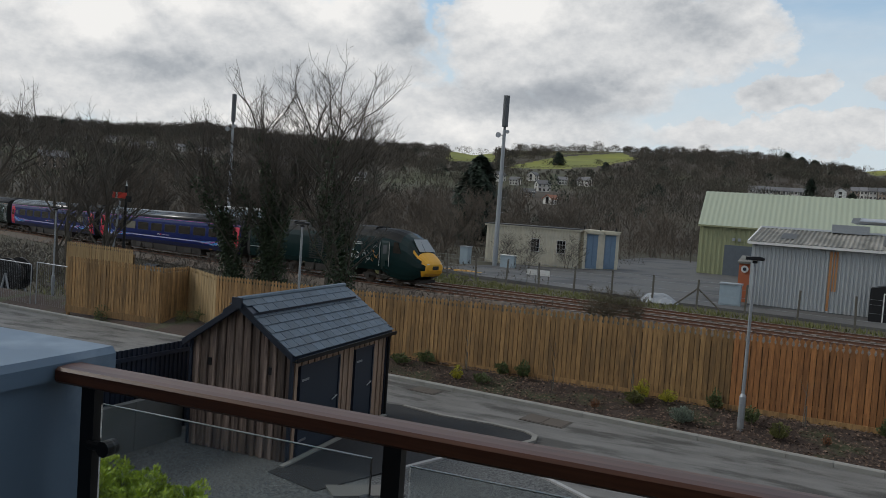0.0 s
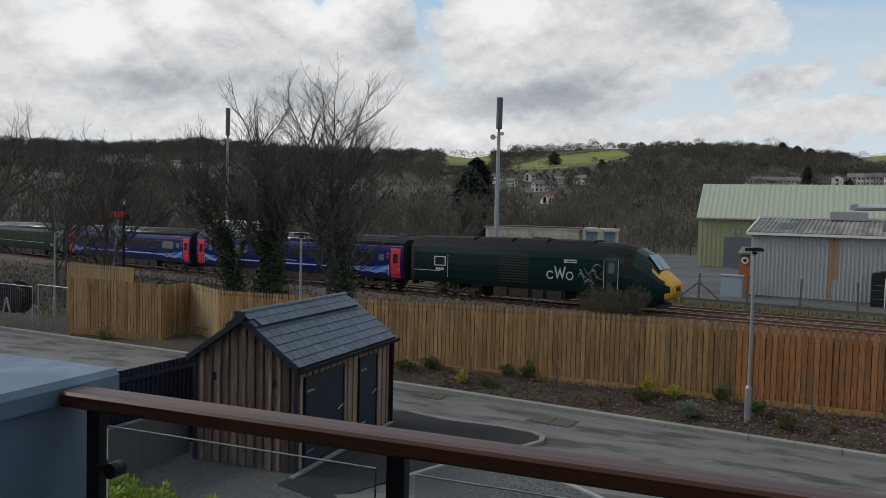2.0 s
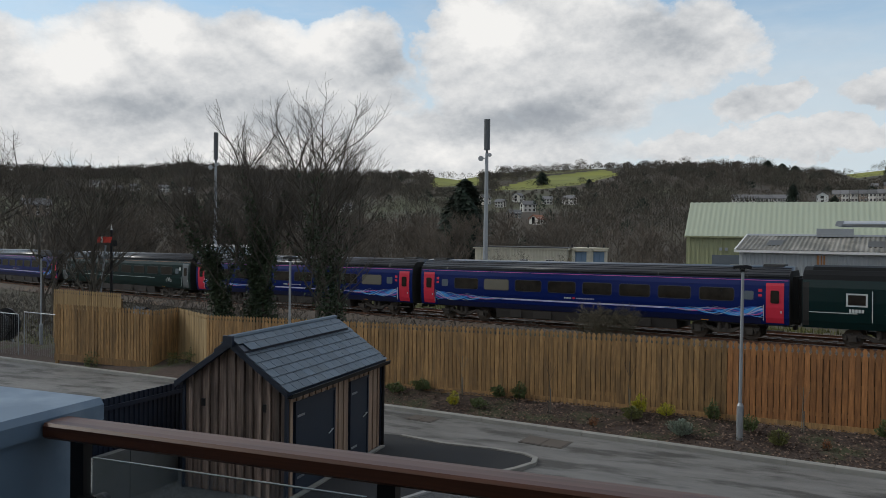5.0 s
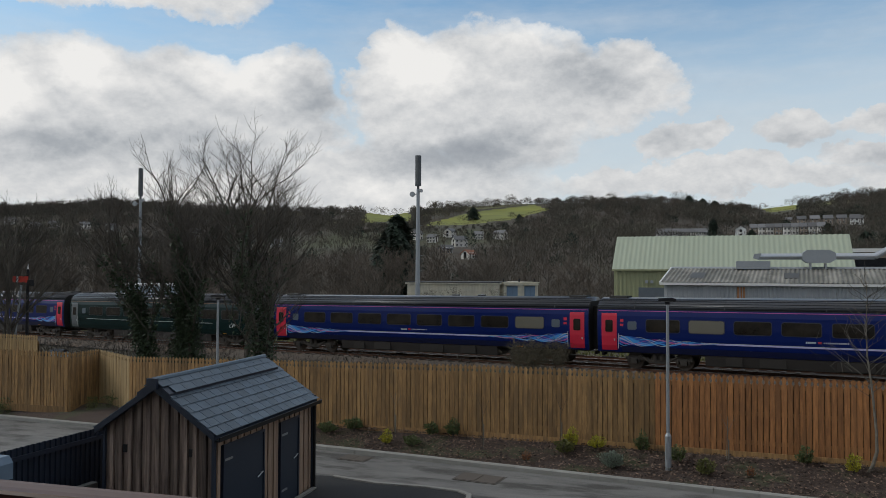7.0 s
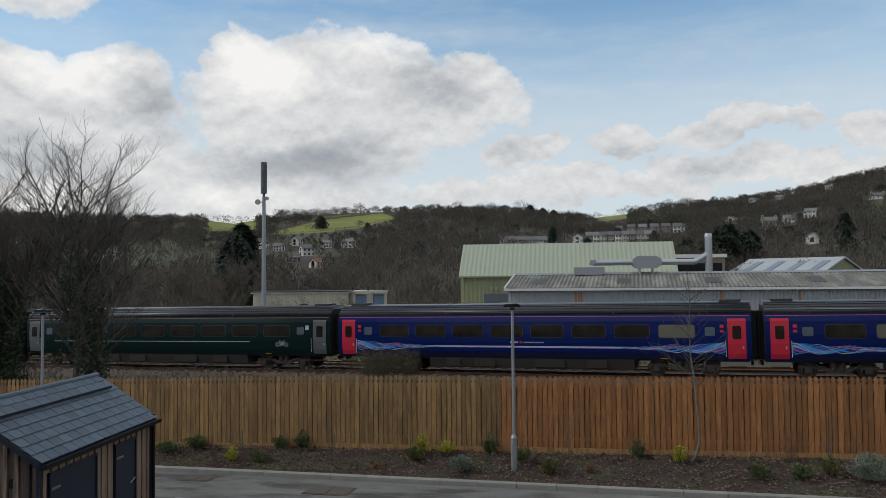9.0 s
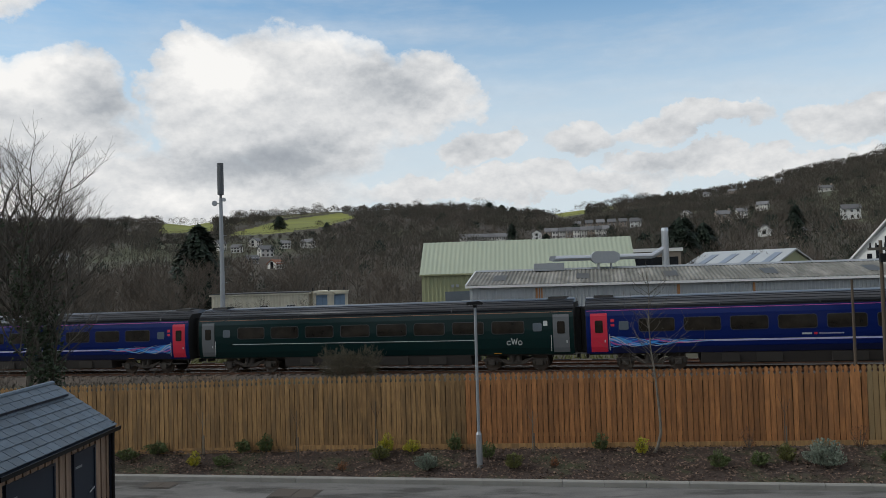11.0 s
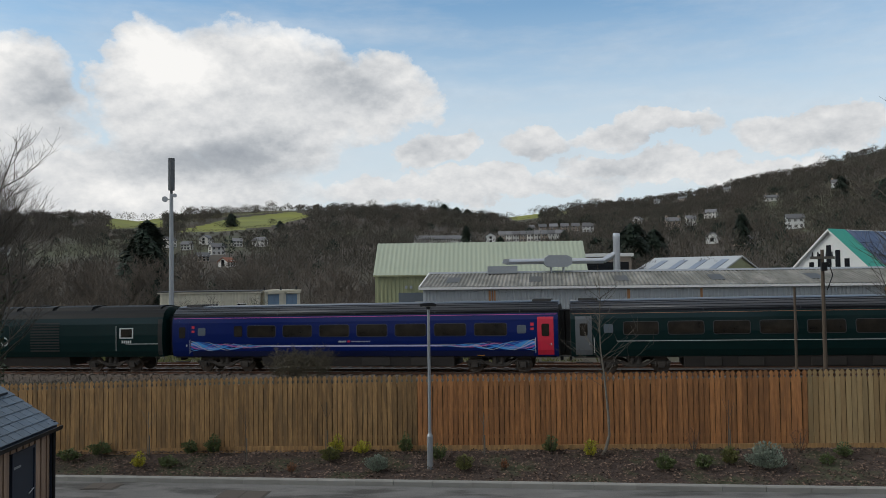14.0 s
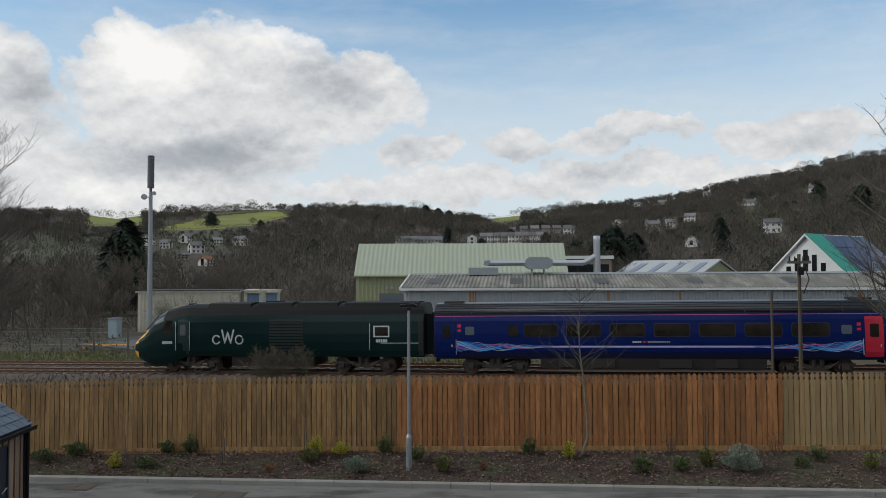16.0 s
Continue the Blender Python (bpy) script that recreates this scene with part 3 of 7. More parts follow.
def run_fence(name, p0, p1, zb0, zb1, h, label, mat_of, post=2.4):
    (x0, y0), (x1, y1) = p0, p1
    length, yaw = math.hypot(x1 - x0, y1 - y0), math.degrees(math.atan2(y1 - y0, x1 - x0))
    slope = (zb1 - zb0) / length
    base = thing(name, pose(x0, y0, zb0, 0, 0, yaw), label, "fence", kind="structure")
    meshes = {}
    n = round(length / 0.131)
    for i in range(n):
        u = (i + 0.5) * length / n
        mat = mat_of(x0 + (x1 - x0) * u / length)
        key = (mat.name, i % 3)
        if key not in meshes:
            meshes[key] = board_mesh(h + (0, 0.004, -0.004)[i % 3]).mesh("board", mat)
        ob = part("board", meshes[key], None, base)
        ob.matrix_basis = pose(u, rnd(-0.005, 0.005), slope * u, 0, rnd(-0.35, 0.35), rnd(-2.5, 2.5))
    for frac in (0.14, 0.5, 0.84):
        z = h * frac
        part("rail", Geo().add([(0, 0.012, z), (length, 0.012, z + slope * length), (length, 0.06, z + slope * length), (0, 0.06, z),
                                (0, 0.012, z + 0.09), (length, 0.012, z + 0.09 + slope * length), (length, 0.06, z + 0.09 + slope * length), (0, 0.06, z + 0.09)],
                               [(3, 2, 1, 0), (4, 5, 6, 7), (0, 1, 5, 4), (1, 2, 6, 5), (2, 3, 7, 6), (3, 0, 4, 7)]), FENCE, base)
    # Added sheet, darker than the boards, so the gaps read as shaded.
    part("backing", Geo().add([(0, 0.062, 0.02), (length, 0.062, 0.02 + slope * length), (length, 0.075, 0.02 + slope * length), (0, 0.075, 0.02),
                               (0, 0.062, h - 0.24), (length, 0.062, h - 0.24 + slope * length), (length, 0.075, h - 0.24 + slope * length), (0, 0.075, h - 0.24)],
                              [(3, 2, 1, 0), (4, 5, 6, 7), (0, 1, 5, 4), (1, 2, 6, 5), (2, 3, 7, 6), (3, 0, 4, 7)]), FENCE_GAP, base)
    u = 0.0
    while u <= length:
        part("post", Geo().box(u - 0.05, u + 0.05, 0.078, 0.17, slope * u - 0.4, slope * u + h - 0.2), FENCE, base)
        u += post
    part("gravel_board", Geo().add([(0, -0.03, -0.14), (length, -0.03, slope * length - 0.14), (length, -0.011, slope * length - 0.14), (0, -0.011, -0.14),
                                    (0, -0.03, 0.1), (length, -0.03, slope * length + 0.1), (length, -0.011, slope * length + 0.1), (0, -0.011, 0.1)],
                                   [(3, 2, 1, 0), (4, 5, 6, 7), (0, 1, 5, 4), (1, 2, 6, 5), (2, 3, 7, 6), (3, 0, 4, 7)]), FENCE, base)


def main_board(x):
    if x > 8.05:
        return FENCE_NEW if random.random() < 0.62 else FENCE_PALE
    if x > -1.6:
        return FENCE_RED
    return FENCE


def build_fences():
    run_fence("fence", (-6, fence_y(-6)), (26, fence_y(26)), 0.42 + grade(-6), 0.42 + grade(26), 1.9, "tall close-boarded timber fence with pointed tops, honey brown to reddish", main_board)
    run_fence("fence", (-18.32, 20.6), (-6, fence_y(-6)), 0.05, 0.42 + grade(-6), 1.9, "tall close-boarded timber fence behind the planting bed", main_board)
    # Sunlit return: the light on it is put into paler boards.
    run_fence("fence", (-20.83, 21.9), (-18.32, 20.6), 0.05, 0.05, 1.9, "close-boarded timber fence return, boards coloured paler for sunlight", lambda x: FENCE_PALE)
    run_fence("fence", (-20.67, 20.45), (-20.83, 21.9), 0.06, 0.06, 1.92, "shaded brown timber fence return", lambda x: FENCE)
    run_fence("fence", (-25.0, 20.0), (-20.67, 20.45), 0.1, 0.06, 1.95, "brown close-boarded timber fence panel", lambda x: FENCE)
    run_fence("fence", (-29.6, 23.6), (-25.29, 23.35), 0.2, 0.2, 2.0, "new yellow timber fence beside the signal", lambda x: FENCE_NEW)


# ---- railway ----
T_DIR = Vector((1, -0.145)).normalized()
T_YAW = math.degrees(math.atan2(T_DIR.y, T_DIR.x))


def track_point(s, off=0.0):
    """A point s metres along the line (0 beside the camera), off metres further away; z is the rail's top. West of the site the line bends away, east of it a little nearer."""
    x, y = s * T_DIR.x - off * T_DIR.y, 43.5 + s * T_DIR.y + off * T_DIR.x
    y += 0.0014 * max(0.0, -20.0 - x) ** 2
    k = max(0.0, min(1.0, (x + 16.0) / 26.0))
    y -= 1.0 * k * k * (3 - 2 * k)
    return Vector((x, y, -0.37 + 0.012 * x))


T_PITCH = -math.degrees(math.atan(0.012))


def track_yaw(s, span=16.0):
    a, b = track_point(s - span / 2), track_point(s + span / 2)
    return math.degrees(math.atan2(b.y - a.y, b.x - a.x))


STATIONS = [-170 + 3.0 * k for k in range(66)] + [40, 70]


def sweep(outline, off):
    """A closed (across, height) outline carried along the line."""
    g = Geo()
    n = len(outline)
    for s in STATIONS:
        c, yaw = track_point(s, off), radians(track_yaw(s, 2.0))
        for u, w in outline:
            g.v.append((c.x - u * math.sin(yaw), c.y + u * math.cos(yaw), c.z + w))
    for i in range(len(STATIONS) - 1):
        for k in range(n):
            g.f.append((i * n + k, i * n + (k + 1) % n, (i + 1) * n + (k + 1) % n, (i + 1) * n + k))
    g.f += [tuple(range(n)), tuple(range(len(g.v) - n, len(g.v)))]
    g.m = [0] * len(g.f)
    return g


def build_track(off, name, label, sleepers):
    base = thing(name, Matrix(), label, "railway track", kind="structure")
    part("ballast", sweep([(-2.3, -0.55), (-1.5, -0.17), (1.5, -0.17), (2.3, -0.55)], off), BALLAST, base)
    for side in (-0.72, 0.72):
        rail = part("rail", sweep([(side - 0.06, -0.15), (side + 0.06, -0.15), (side + 0.06, -0.135), (side + 0.012, -0.12), (side + 0.012, -0.04), (side + 0.034, -0.03), (side + 0.034, -0.004),
                                   (side - 0.034, -0.004), (side - 0.034, -0.03), (side - 0.012, -0.04), (side - 0.012, -0.12), (side - 0.06, -0.135)], off), RAIL_RUST, base)
        part("running_surface", sweep([(side - 0.03, -0.006), (side + 0.03, -0.006), (side + 0.03, 0.0), (side - 0.03, 0.0)], off), RAIL_TOP, rail)
    me = Geo().prism([(-1.25, -0.25), (1.25, -0.25), (1.25, -0.14), (1.2, -0.12), (-1.2, -0.12), (-1.25, -0.14)], "x", -0.125, 0.125).mesh("sleeper", SLEEPER)
    for i in range(140 if sleepers else 60):
        s = (-62 if sleepers else -36) + i * 0.68
        p = track_point(s, off)
        part("sleeper", me, None, base, at=pose(p.x, p.y, p.z, 0, 0, track_yaw(s, 2.0) + rnd(-1, 1)))


# ---- store shed ----
def build_shed():
    L_, W_, H_, R_ = 3.95, 2.2, 2.12, 2.86
    base = thing("store_shed", pose(-8.38, 11.5, grade(-8.4) - 0.02, 0, 0, 4.3),
                 "small timber-clad store shed with slate roof and dark doors", "shed")
    # local: x = -W..0 across, y = 0..L along, the door side at x = 0
    core = Geo().prism([(-W_ + 0.03, 0), (-0.03, 0), (-0.03, H_ - 0.03), (-W_ / 2, R_ - 0.08), (-W_ + 0.03, H_ - 0.03)], "y", 0.03, L_ - 0.03)
    part("core", core, NAVY, base)
    # vertical boards on the gable, cut to the slope
    n = 23
    for i in range(n):
        x0, x1 = -W_ + W_ * i / n, -W_ + W_ * (i + 1) / n - 0.02
        top = [H_ - 0.06 + (R_ - H_) * (1 - abs(x + W_ / 2) / (W_ / 2)) for x in (x0, x1)]
        t = 0.038 if i % 2 else 0.002
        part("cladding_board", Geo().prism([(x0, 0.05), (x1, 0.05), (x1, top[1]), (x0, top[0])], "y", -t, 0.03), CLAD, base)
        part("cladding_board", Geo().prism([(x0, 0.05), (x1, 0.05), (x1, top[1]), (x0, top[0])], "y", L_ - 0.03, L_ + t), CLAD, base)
    for x in (-W_ - 0.045, 0.0):
        part("corner_trim", Geo().box(x, x + 0.05, -0.045, 0.03, 0.03, H_ - 0.02), NAVY, base)
    for x in (-1.78, -0.42):
        part("vent", Geo().box(x - 0.04, x + 0.04, -0.035, 0.0, 1.62, 1.76), BLACK_METAL, base)
    doors = [(0.33, 1.79, 1.74), (2.51, 3.32, 1.74)]
    n = 34
    for i in range(n):
        y0, y1 = L_ * i / n, L_ * (i + 1) / n - 0.022
        lo = 0.05
        for d0, d1, dz in doors:
            if y1 > d0 - 0.03 and y0 < d1 + 0.03:
                lo = dz + 0.05
        t = 0.024 if i % 2 else 0.008
        part("cladding_board", Geo().box(-0.03, t, y0, y1, lo, H_ + 0.02), CLAD_WARM, base)
    m = 26
    for i in range(m):
        y0, y1 = L_ * i / m, L_ * (i + 1) / m - 0.012
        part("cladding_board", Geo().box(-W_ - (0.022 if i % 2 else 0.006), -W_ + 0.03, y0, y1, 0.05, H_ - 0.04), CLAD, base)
    for k, (d0, d1, dz) in enumerate(doors):
        door = part("door", Geo().box(-0.03, 0.012, d0 + 0.02, d1 - 0.02, 0.06, dz), NAVY_DOOR, base, "dark navy flush door")
        part("door_frame", Geo().box(-0.03, 0.034, d0 - 0.03, d0 + 0.02, 0.05, dz + 0.05).box(-0.03, 0.034, d1 - 0.02, d1 + 0.03, 0.05, dz + 0.05).box(-0.03, 0.034, d0 + 0.02, d1 - 0.02, dz, dz + 0.05), NAVY, base)
        for hz in (0.35, 1.5):
            part("hinge", Geo().box(0.012, 0.024, d0 + 0.04, d0 + 0.3, hz - 0.02, hz + 0.02), STEEL if k == 0 else GALV, door)
        part("handle", Geo().tube((0.05, d1 - 0.28, 0.92), (0.05, d1 - 0.08, 0.98), 0.012).tube((0.01, d1 - 0.1, 0.97), (0.05, d1 - 0.1, 0.97), 0.01), STEEL, door)
    part("corner_post", Geo().box(-0.02, 0.06, L_ - 0.01, L_ + 0.05, 0.03, H_ + 0.02), NAVY, base)
    part("downpipe", Geo().tube((0.09, L_ + 0.03, 0.05), (0.09, L_ + 0.03, H_), 0.032), BLACK_METAL, base)
    # roof: two slopes with slates laid in courses, and a raised strip along the ridge
    ov, gx = 0.13, 0.16
    run = W_ / 2 + ov
    rise = (R_ - H_) * run / (W_ / 2)
    ang = math.atan2(rise, run)
    sl = math.hypot(run, rise)
    roof = part("roof", Geo().prism([(-W_ - ov, H_ - rise + (R_ - H_)), (-W_ / 2, R_ + 0.02), (ov, H_ - rise + (R_ - H_)), (ov, H_ - rise + (R_ - H_) - 0.06), (-W_ / 2, R_ - 0.06), (-W_ - ov, H_ - rise + (R_ - H_) - 0.06)],
                                    "y", -gx, L_ + 0.08), NAVY, base)
    for side in (1, -1):
        rows, cols = 7, 15
        for r in range(rows):
            for c in range(-1, cols):
                w = (L_ + gx + 0.08) / cols
                y0 = -gx + (c + (0.5 if r % 2 else 0)) * w
                y1 = min(y0 + w - 0.012, L_ + 0.08)
                y0 = max(y0, -gx)
                if y1 - y0 < 0.03:
                    continue
                d0, d1 = sl * r / rows, sl * (r + 1) / rows + 0.03
                a, b = Vector((math.cos(ang), -math.sin(ang))), Vector((math.sin(ang), math.cos(ang)))
                pr = Vector((0, R_ + 0.022))
                q = [pr + a * d0 + b * 0.006, pr + a * d1 + b * 0.022, pr + a * d1 + b * 0.030, pr + a * d0 + b * 0.014]
                part("slate", Geo().prism([(-W_ / 2 + side * p.x, p.y) for p in q], "y", y0, y1), SLATE, roof)
        # raised ridge strip
        for r in range(2):
            for c in range(12):
                w = (L_ + gx - 0.12) / 12
                y0 = -gx - 0.02 + (c + (0.5 if r else 0)) * w
                y1 = min(y0 + w - 0.012, L_ - 0.1)
                a, b = Vector((math.cos(ang), -math.sin(ang))), Vector((math.sin(ang), math.cos(ang)))
                pr = Vector((0, R_ + 0.10))
                d0, d1 = 0.2 * r, 0.2 * (r + 1) + 0.02
                q = [pr + a * d0 + b * 0.004, pr + a * d1 + b * 0.014, pr + a * d1 + b * 0.024, pr + a * d0 + b * 0.014]
                if y1 > y0:
                    part("slate", Geo().prism([(-W_ / 2 + side * p.x, p.y) for p in q], "y", y0, y1), SLATE, roof)
    a = 0.40
    part("ridge_vent", Geo().prism([(-W_ / 2 - a * math.cos(ang), R_ + 0.095 - a * math.sin(ang)), (-W_ / 2, R_ + 0.095), (-W_ / 2 + a * math.cos(ang), R_ + 0.095 - a * math.sin(ang)),
                                    (-W_ / 2 + a * math.cos(ang), R_ - a * math.sin(ang)), (-W_ / 2, R_), (-W_ / 2 - a * math.cos(ang), R_ - a * math.sin(ang))], "y", -gx - 0.02, L_ - 0.1), NAVY, roof)
    part("ridge_tile", Geo().tube((-W_ / 2, -gx - 0.05, R_ + 0.10), (-W_ / 2, L_ - 0.1, R_ + 0.10), 0.055, n=8), SLATE, roof, "dark rounded ridge capping")
    part("ridge_end_cap", Geo().box(-W_ / 2 - 0.1, -W_ / 2 + 0.1, -gx - 0.08, -gx - 0.01, R_ - 0.05, R_ + 0.14), NAVY, roof)
    e = H_ - rise + (R_ - H_)
    part("gutter", Geo().prism([(ov, e - 0.09), (ov + 0.1, e - 0.09), (ov + 0.11, e - 0.01), (ov + 0.09, e - 0.01), (ov + 0.08, e - 0.07), (ov, e - 0.07)], "y", -gx, L_ + 0.1), BLACK_METAL, roof)
    for side in (1, -1):
        q = [Vector((0, R_ + 0.03)), Vector((run, R_ + 0.03 - rise)), Vector((run, R_ - 0.08 - rise)), Vector((0, R_ - 0.08))]
        part("bargeboard", Geo().prism([(-W_ / 2 + side * p.x, p.y) for p in q], "y", -gx - 0.02, -gx + 0.005), NAVY, roof)


build_shed()

# navy fence and low concrete wall behind the shed
base = thing("metal_fence", pose(-11.55, 5.6, grade(-11.5), 0, 0, 90), "dark navy ribbed metal fence panel run", "fence")
me = Geo().prism([(0, -0.02), (0.05, -0.02), (0.06, 0.01), (0.11, 0.01), (0.12, -0.02), (0.12, -0.01), (0.11, 0.02), (0.06, 0.02), (0.05, -0.01), (0, -0.01)], "z", 0, 1.82).mesh("panel_rib", NAVY)
for i in range(61):
    part("panel_rib", me, None, base, at=pose(i * 0.12, 0, 0))
part("top_rail", Geo().box(0, 7.4, -0.06, -0.021, 1.6, 1.68), NAVY, base)
part("backing_sheet", Geo().box(0, 7.4, 0.021, 0.03, 0, 1.8), NAVY, base)
base = thing("retaining_wall", pose(-11.0, 5.6, grade(-11), 0, 0, 90), "grey concrete retaining wall with scuff marks", "wall", kind="structure")
CONC = material("stained_concrete", (0.12, 0.125, 0.125), 0.9, scale=2, bump=0.2, stain=(0.09, 0.095, 0.09), stain_scale=1.5)
for i in range(5):
    part("panel", Geo().box(i * 1.2, i * 1.2 + 1.19, 0, 0.15, -0.1, 0.95), CONC, base)

# ---- balcony ----
RAIL_YAW = 4.34
rail_at = pose(-1.038, 0.850, 4.4694, 0, 0, RAIL_YAW)
base = thing("balcony_railing", rail_at, "balcony railing with varnished hardwood handrail and glass panels", "railing")
prof = [(-0.027, -0.008), (-0.023, -0.012), (0.023, -0.012), (0.027, -0.008), (0.027, 0.008), (0.023, 0.0125), (0.010, 0.0135), (-0.010, 0.0135), (-0.023, 0.0125), (-0.027, 0.008)]
part("handrail", Geo().prism(prof, "x", 0.0, 3.6), MAHOGANY, base, "polished red-brown hardwood handrail")
for x in (0.05, 0.573, 1.60, 2.63):
    post = part("post", Geo().box(x - 0.013, x + 0.013, -0.009, 0.009, -1.08, -0.0122), BLACK_METAL, base, "black flat-bar post")
    for z in (-0.105, -0.85):
        for sgn in ((1,) if x < 0.1 else (-1, 1)):
            part("glass_clamp", Geo().tube((x + sgn * 0.004, -0.006, z), (x + sgn * 0.034, -0.006, z), 0.008, n=10).tube((x + sgn * 0.040, -0.016, z), (x + sgn * 0.040, 0.010, z), 0.0125, n=16), BLACK_METAL, post)
for x0, x1 in ((0.072, 0.540), (0.597, 1.57), (1.63, 2.60)):
    pane = part("glass_panel", Geo().box(x0, x1, -0.003, 0.003, -1.0, -0.0400), PANE, base, "clear toughened glass panel")
    pane.visible_shadow = False
    part("glass_edge", Geo().box(x0, x1, -0.002, 0.002, -0.0398, -0.0390), material("glass_edge", (0.55, 0.62, 0.6), 0.3), pane)

base = thing("parapet_box", pose(-1.06, 0.93, 0, 0, 0, 4), "blue-grey metal-clad parapet box beside the balcony", "parapet")
part("casing", Geo().box(-1.6, 0, -1.6, 0, 3.2, 4.456), BLUE_CLAD, base)
part("coping", Geo().prism([(-1.62, 4.459), (0.012, 4.459), (0.012, 4.485), (0.004, 4.496), (-1.62, 4.496)], "y", -1.62, 0.02), BLUE_CLAD, base, "lighter folded metal coping")
tagged(part("balcony_floor", Geo().box(-3, 4, -1.6, 1.05, 3.18, 3.36), material("balcony_deck", (0.2, 0.2, 0.2), 0.8)), "grey balcony floor slab", "floor", kind="structure")
# Wall out of view; dark tone assumed to weaken its reflection in the panes.
tagged(part("wall_south", Geo().box(-14, 14, -2.0, -1.6, -0.2, 9.0), STONE_WALL), "unseen apartment wall behind the balcony in an assumed dark tone", "wall", kind="structure")


# ---- the train ----
T_BLUE = material("blue_livery", (0.002, 0.013, 0.105), 0.28, second=(0.002, 0.009, 0.082), scale=0.8, coat=0.0, spec=0.25)
T_BLUE_LOW = material("dark_blue_skirt", (0.004, 0.009, 0.055), 0.35, scale=1)
T_GREEN = material("dark_green_livery", (0.003, 0.019, 0.019), 0.26, second=(0.003, 0.014, 0.015), scale=0.8, coat=0.0, spec=0.28)
T_ROOF = material("train_roof", (0.026, 0.029, 0.038), 0.32, 0.0, spec=0.65, second=(0.010, 0.011, 0.015), scale=1.5, stretch=(0.3, 1, 1))
T_ROOF_DARK = material("power_car_roof", (0.007, 0.008, 0.009), 0.55, spec=0.14, scale=2)
T_RIB = material("roof_rib_grey", (0.022, 0.024, 0.03), 0.5, spec=0.3, scale=2)
T_RED = material("red_train_door", (0.62, 0.022, 0.055), 0.4, scale=2, amount=0.2)
T_GREY = material("grey_train_door", (0.125, 0.135, 0.145), 0.4, scale=2, amount=0.3)
T_UNDER = material("underframe_grime", (0.016, 0.014, 0.013), 0.85, second=(0.03, 0.024, 0.02), scale=2, amount=0.8)
T_SKIRT = material("grimy_skirt", (0.030, 0.024, 0.021), 0.8, second=(0.018, 0.015, 0.014), scale=0.7, amount=1.0, stretch=(0.3, 1, 2))
T_BOGIE = material("dusty_bogie", (0.055, 0.045, 0.037), 0.9, second=(0.02, 0.017, 0.015), scale=3, amount=1.2)
T_WHEEL = material("wheel_steel", (0.10, 0.075, 0.06), 0.6, 0.4, scale=4)
T_WIN = material("train_window", (0.012, 0.011, 0.010), 0.04, second=(0.032, 0.027, 0.022), scale=1.6, amount=1.4, spec=0.45)
# Bright reflection in a pane, put into its base colour.
T_WIN_REFLECT = material("window_reflection", (0.15, 0.14, 0.11), 0.3, scale=1)
T_SILVER = material("silver_line", (0.55, 0.58, 0.58), 0.4, scale=3, amount=0.2)
T_PINK = material("pink_line", (0.55, 0.10, 0.35), 0.45, scale=3, amount=0.2)
T_LILAC = material("lilac_line", (0.52, 0.48, 0.78), 0.4, scale=3, amount=0.2)
T_SKY = material("sky_blue_line", (0.06, 0.34, 0.80), 0.4, scale=3, amount=0.2)
T_DEEP = material("deep_sky_line", (0.012, 0.085, 0.42), 0.4, scale=3, amount=0.3)
T_ORANGE = material("orange_mark", (0.75, 0.33, 0.03), 0.45, scale=3, amount=0.2)
T_CREAM = material("headlamp_lens", (0.75, 0.74, 0.68), 0.15, scale=3, amount=0.2)
T_BELLOWS = material("gangway_rubber", (0.012, 0.012, 0.012), 0.8, scale=8)

SIDE = [(1.24, 0.92), (1.33, 1.25), (1.37, 1.75), (1.37, 2.2), (1.335, 2.85), (1.26, 3.22)]
ROOF = [(1.26, 3.22), (1.15, 3.42), (0.92, 3.62), (0.55, 3.76), (0.0, 3.81)]


def side_y(z):
    for (y0, z0), (y1, z1) in zip(SIDE, SIDE[1:]):
        if z0 <= z <= z1:
            return y0 + (y1 - y0) * (z - z0) / (z1 - z0)
    return 1.24


def panel(g, x0, x1, z0, z1, out=0.006, side=-1, depth=0.03, mi=0):
    """A plate that follows the side of the body, standing proud of it."""
    zs = [z0] + [z for _, z in SIDE if z0 < z < z1] + [z1]
    vs = []
    for x in (x0, x1):
        for z in zs:
            vs.append((x, side * (side_y(z) + out), z))
        for z in reversed(zs):
            vs.append((x, side * (side_y(z) - depth), z))
    n = 2 * len(zs)
    fs = [(k, (k + 1) % n, n + (k + 1) % n, n + k) for k in range(n)] + [tuple(range(n)), tuple(range(2 * n - 1, n - 1, -1))]
    return g.add(vs, fs, mi)


def pane(x0, x1, z0, z1, out, side, r=0.11):
    """A glazed pane with rounded corners that lies on the side of the body."""
    q = []
    for cx, cz, a0 in ((x1 - r, z1 - r, 0), (x0 + r, z1 - r, 90), (x0 + r, z0 + r, 180), (x1 - r, z0 + r, 270)):
        q += [(cx + r * math.cos(radians(a0 + k * 30)), cz + r * math.sin(radians(a0 + k * 30))) for k in range(4)]
    n = len(q)
    vs = [(x, side * (side_y(z) + out), z) for x, z in q] + [(x, side * (side_y(z) - 0.03), z) for x, z in q]
    return Geo().add(vs, [(k, (k + 1) % n, n + (k + 1) % n, n + k) for k in range(n)] + [tuple(range(n)), tuple(range(2 * n - 1, n - 1, -1))])


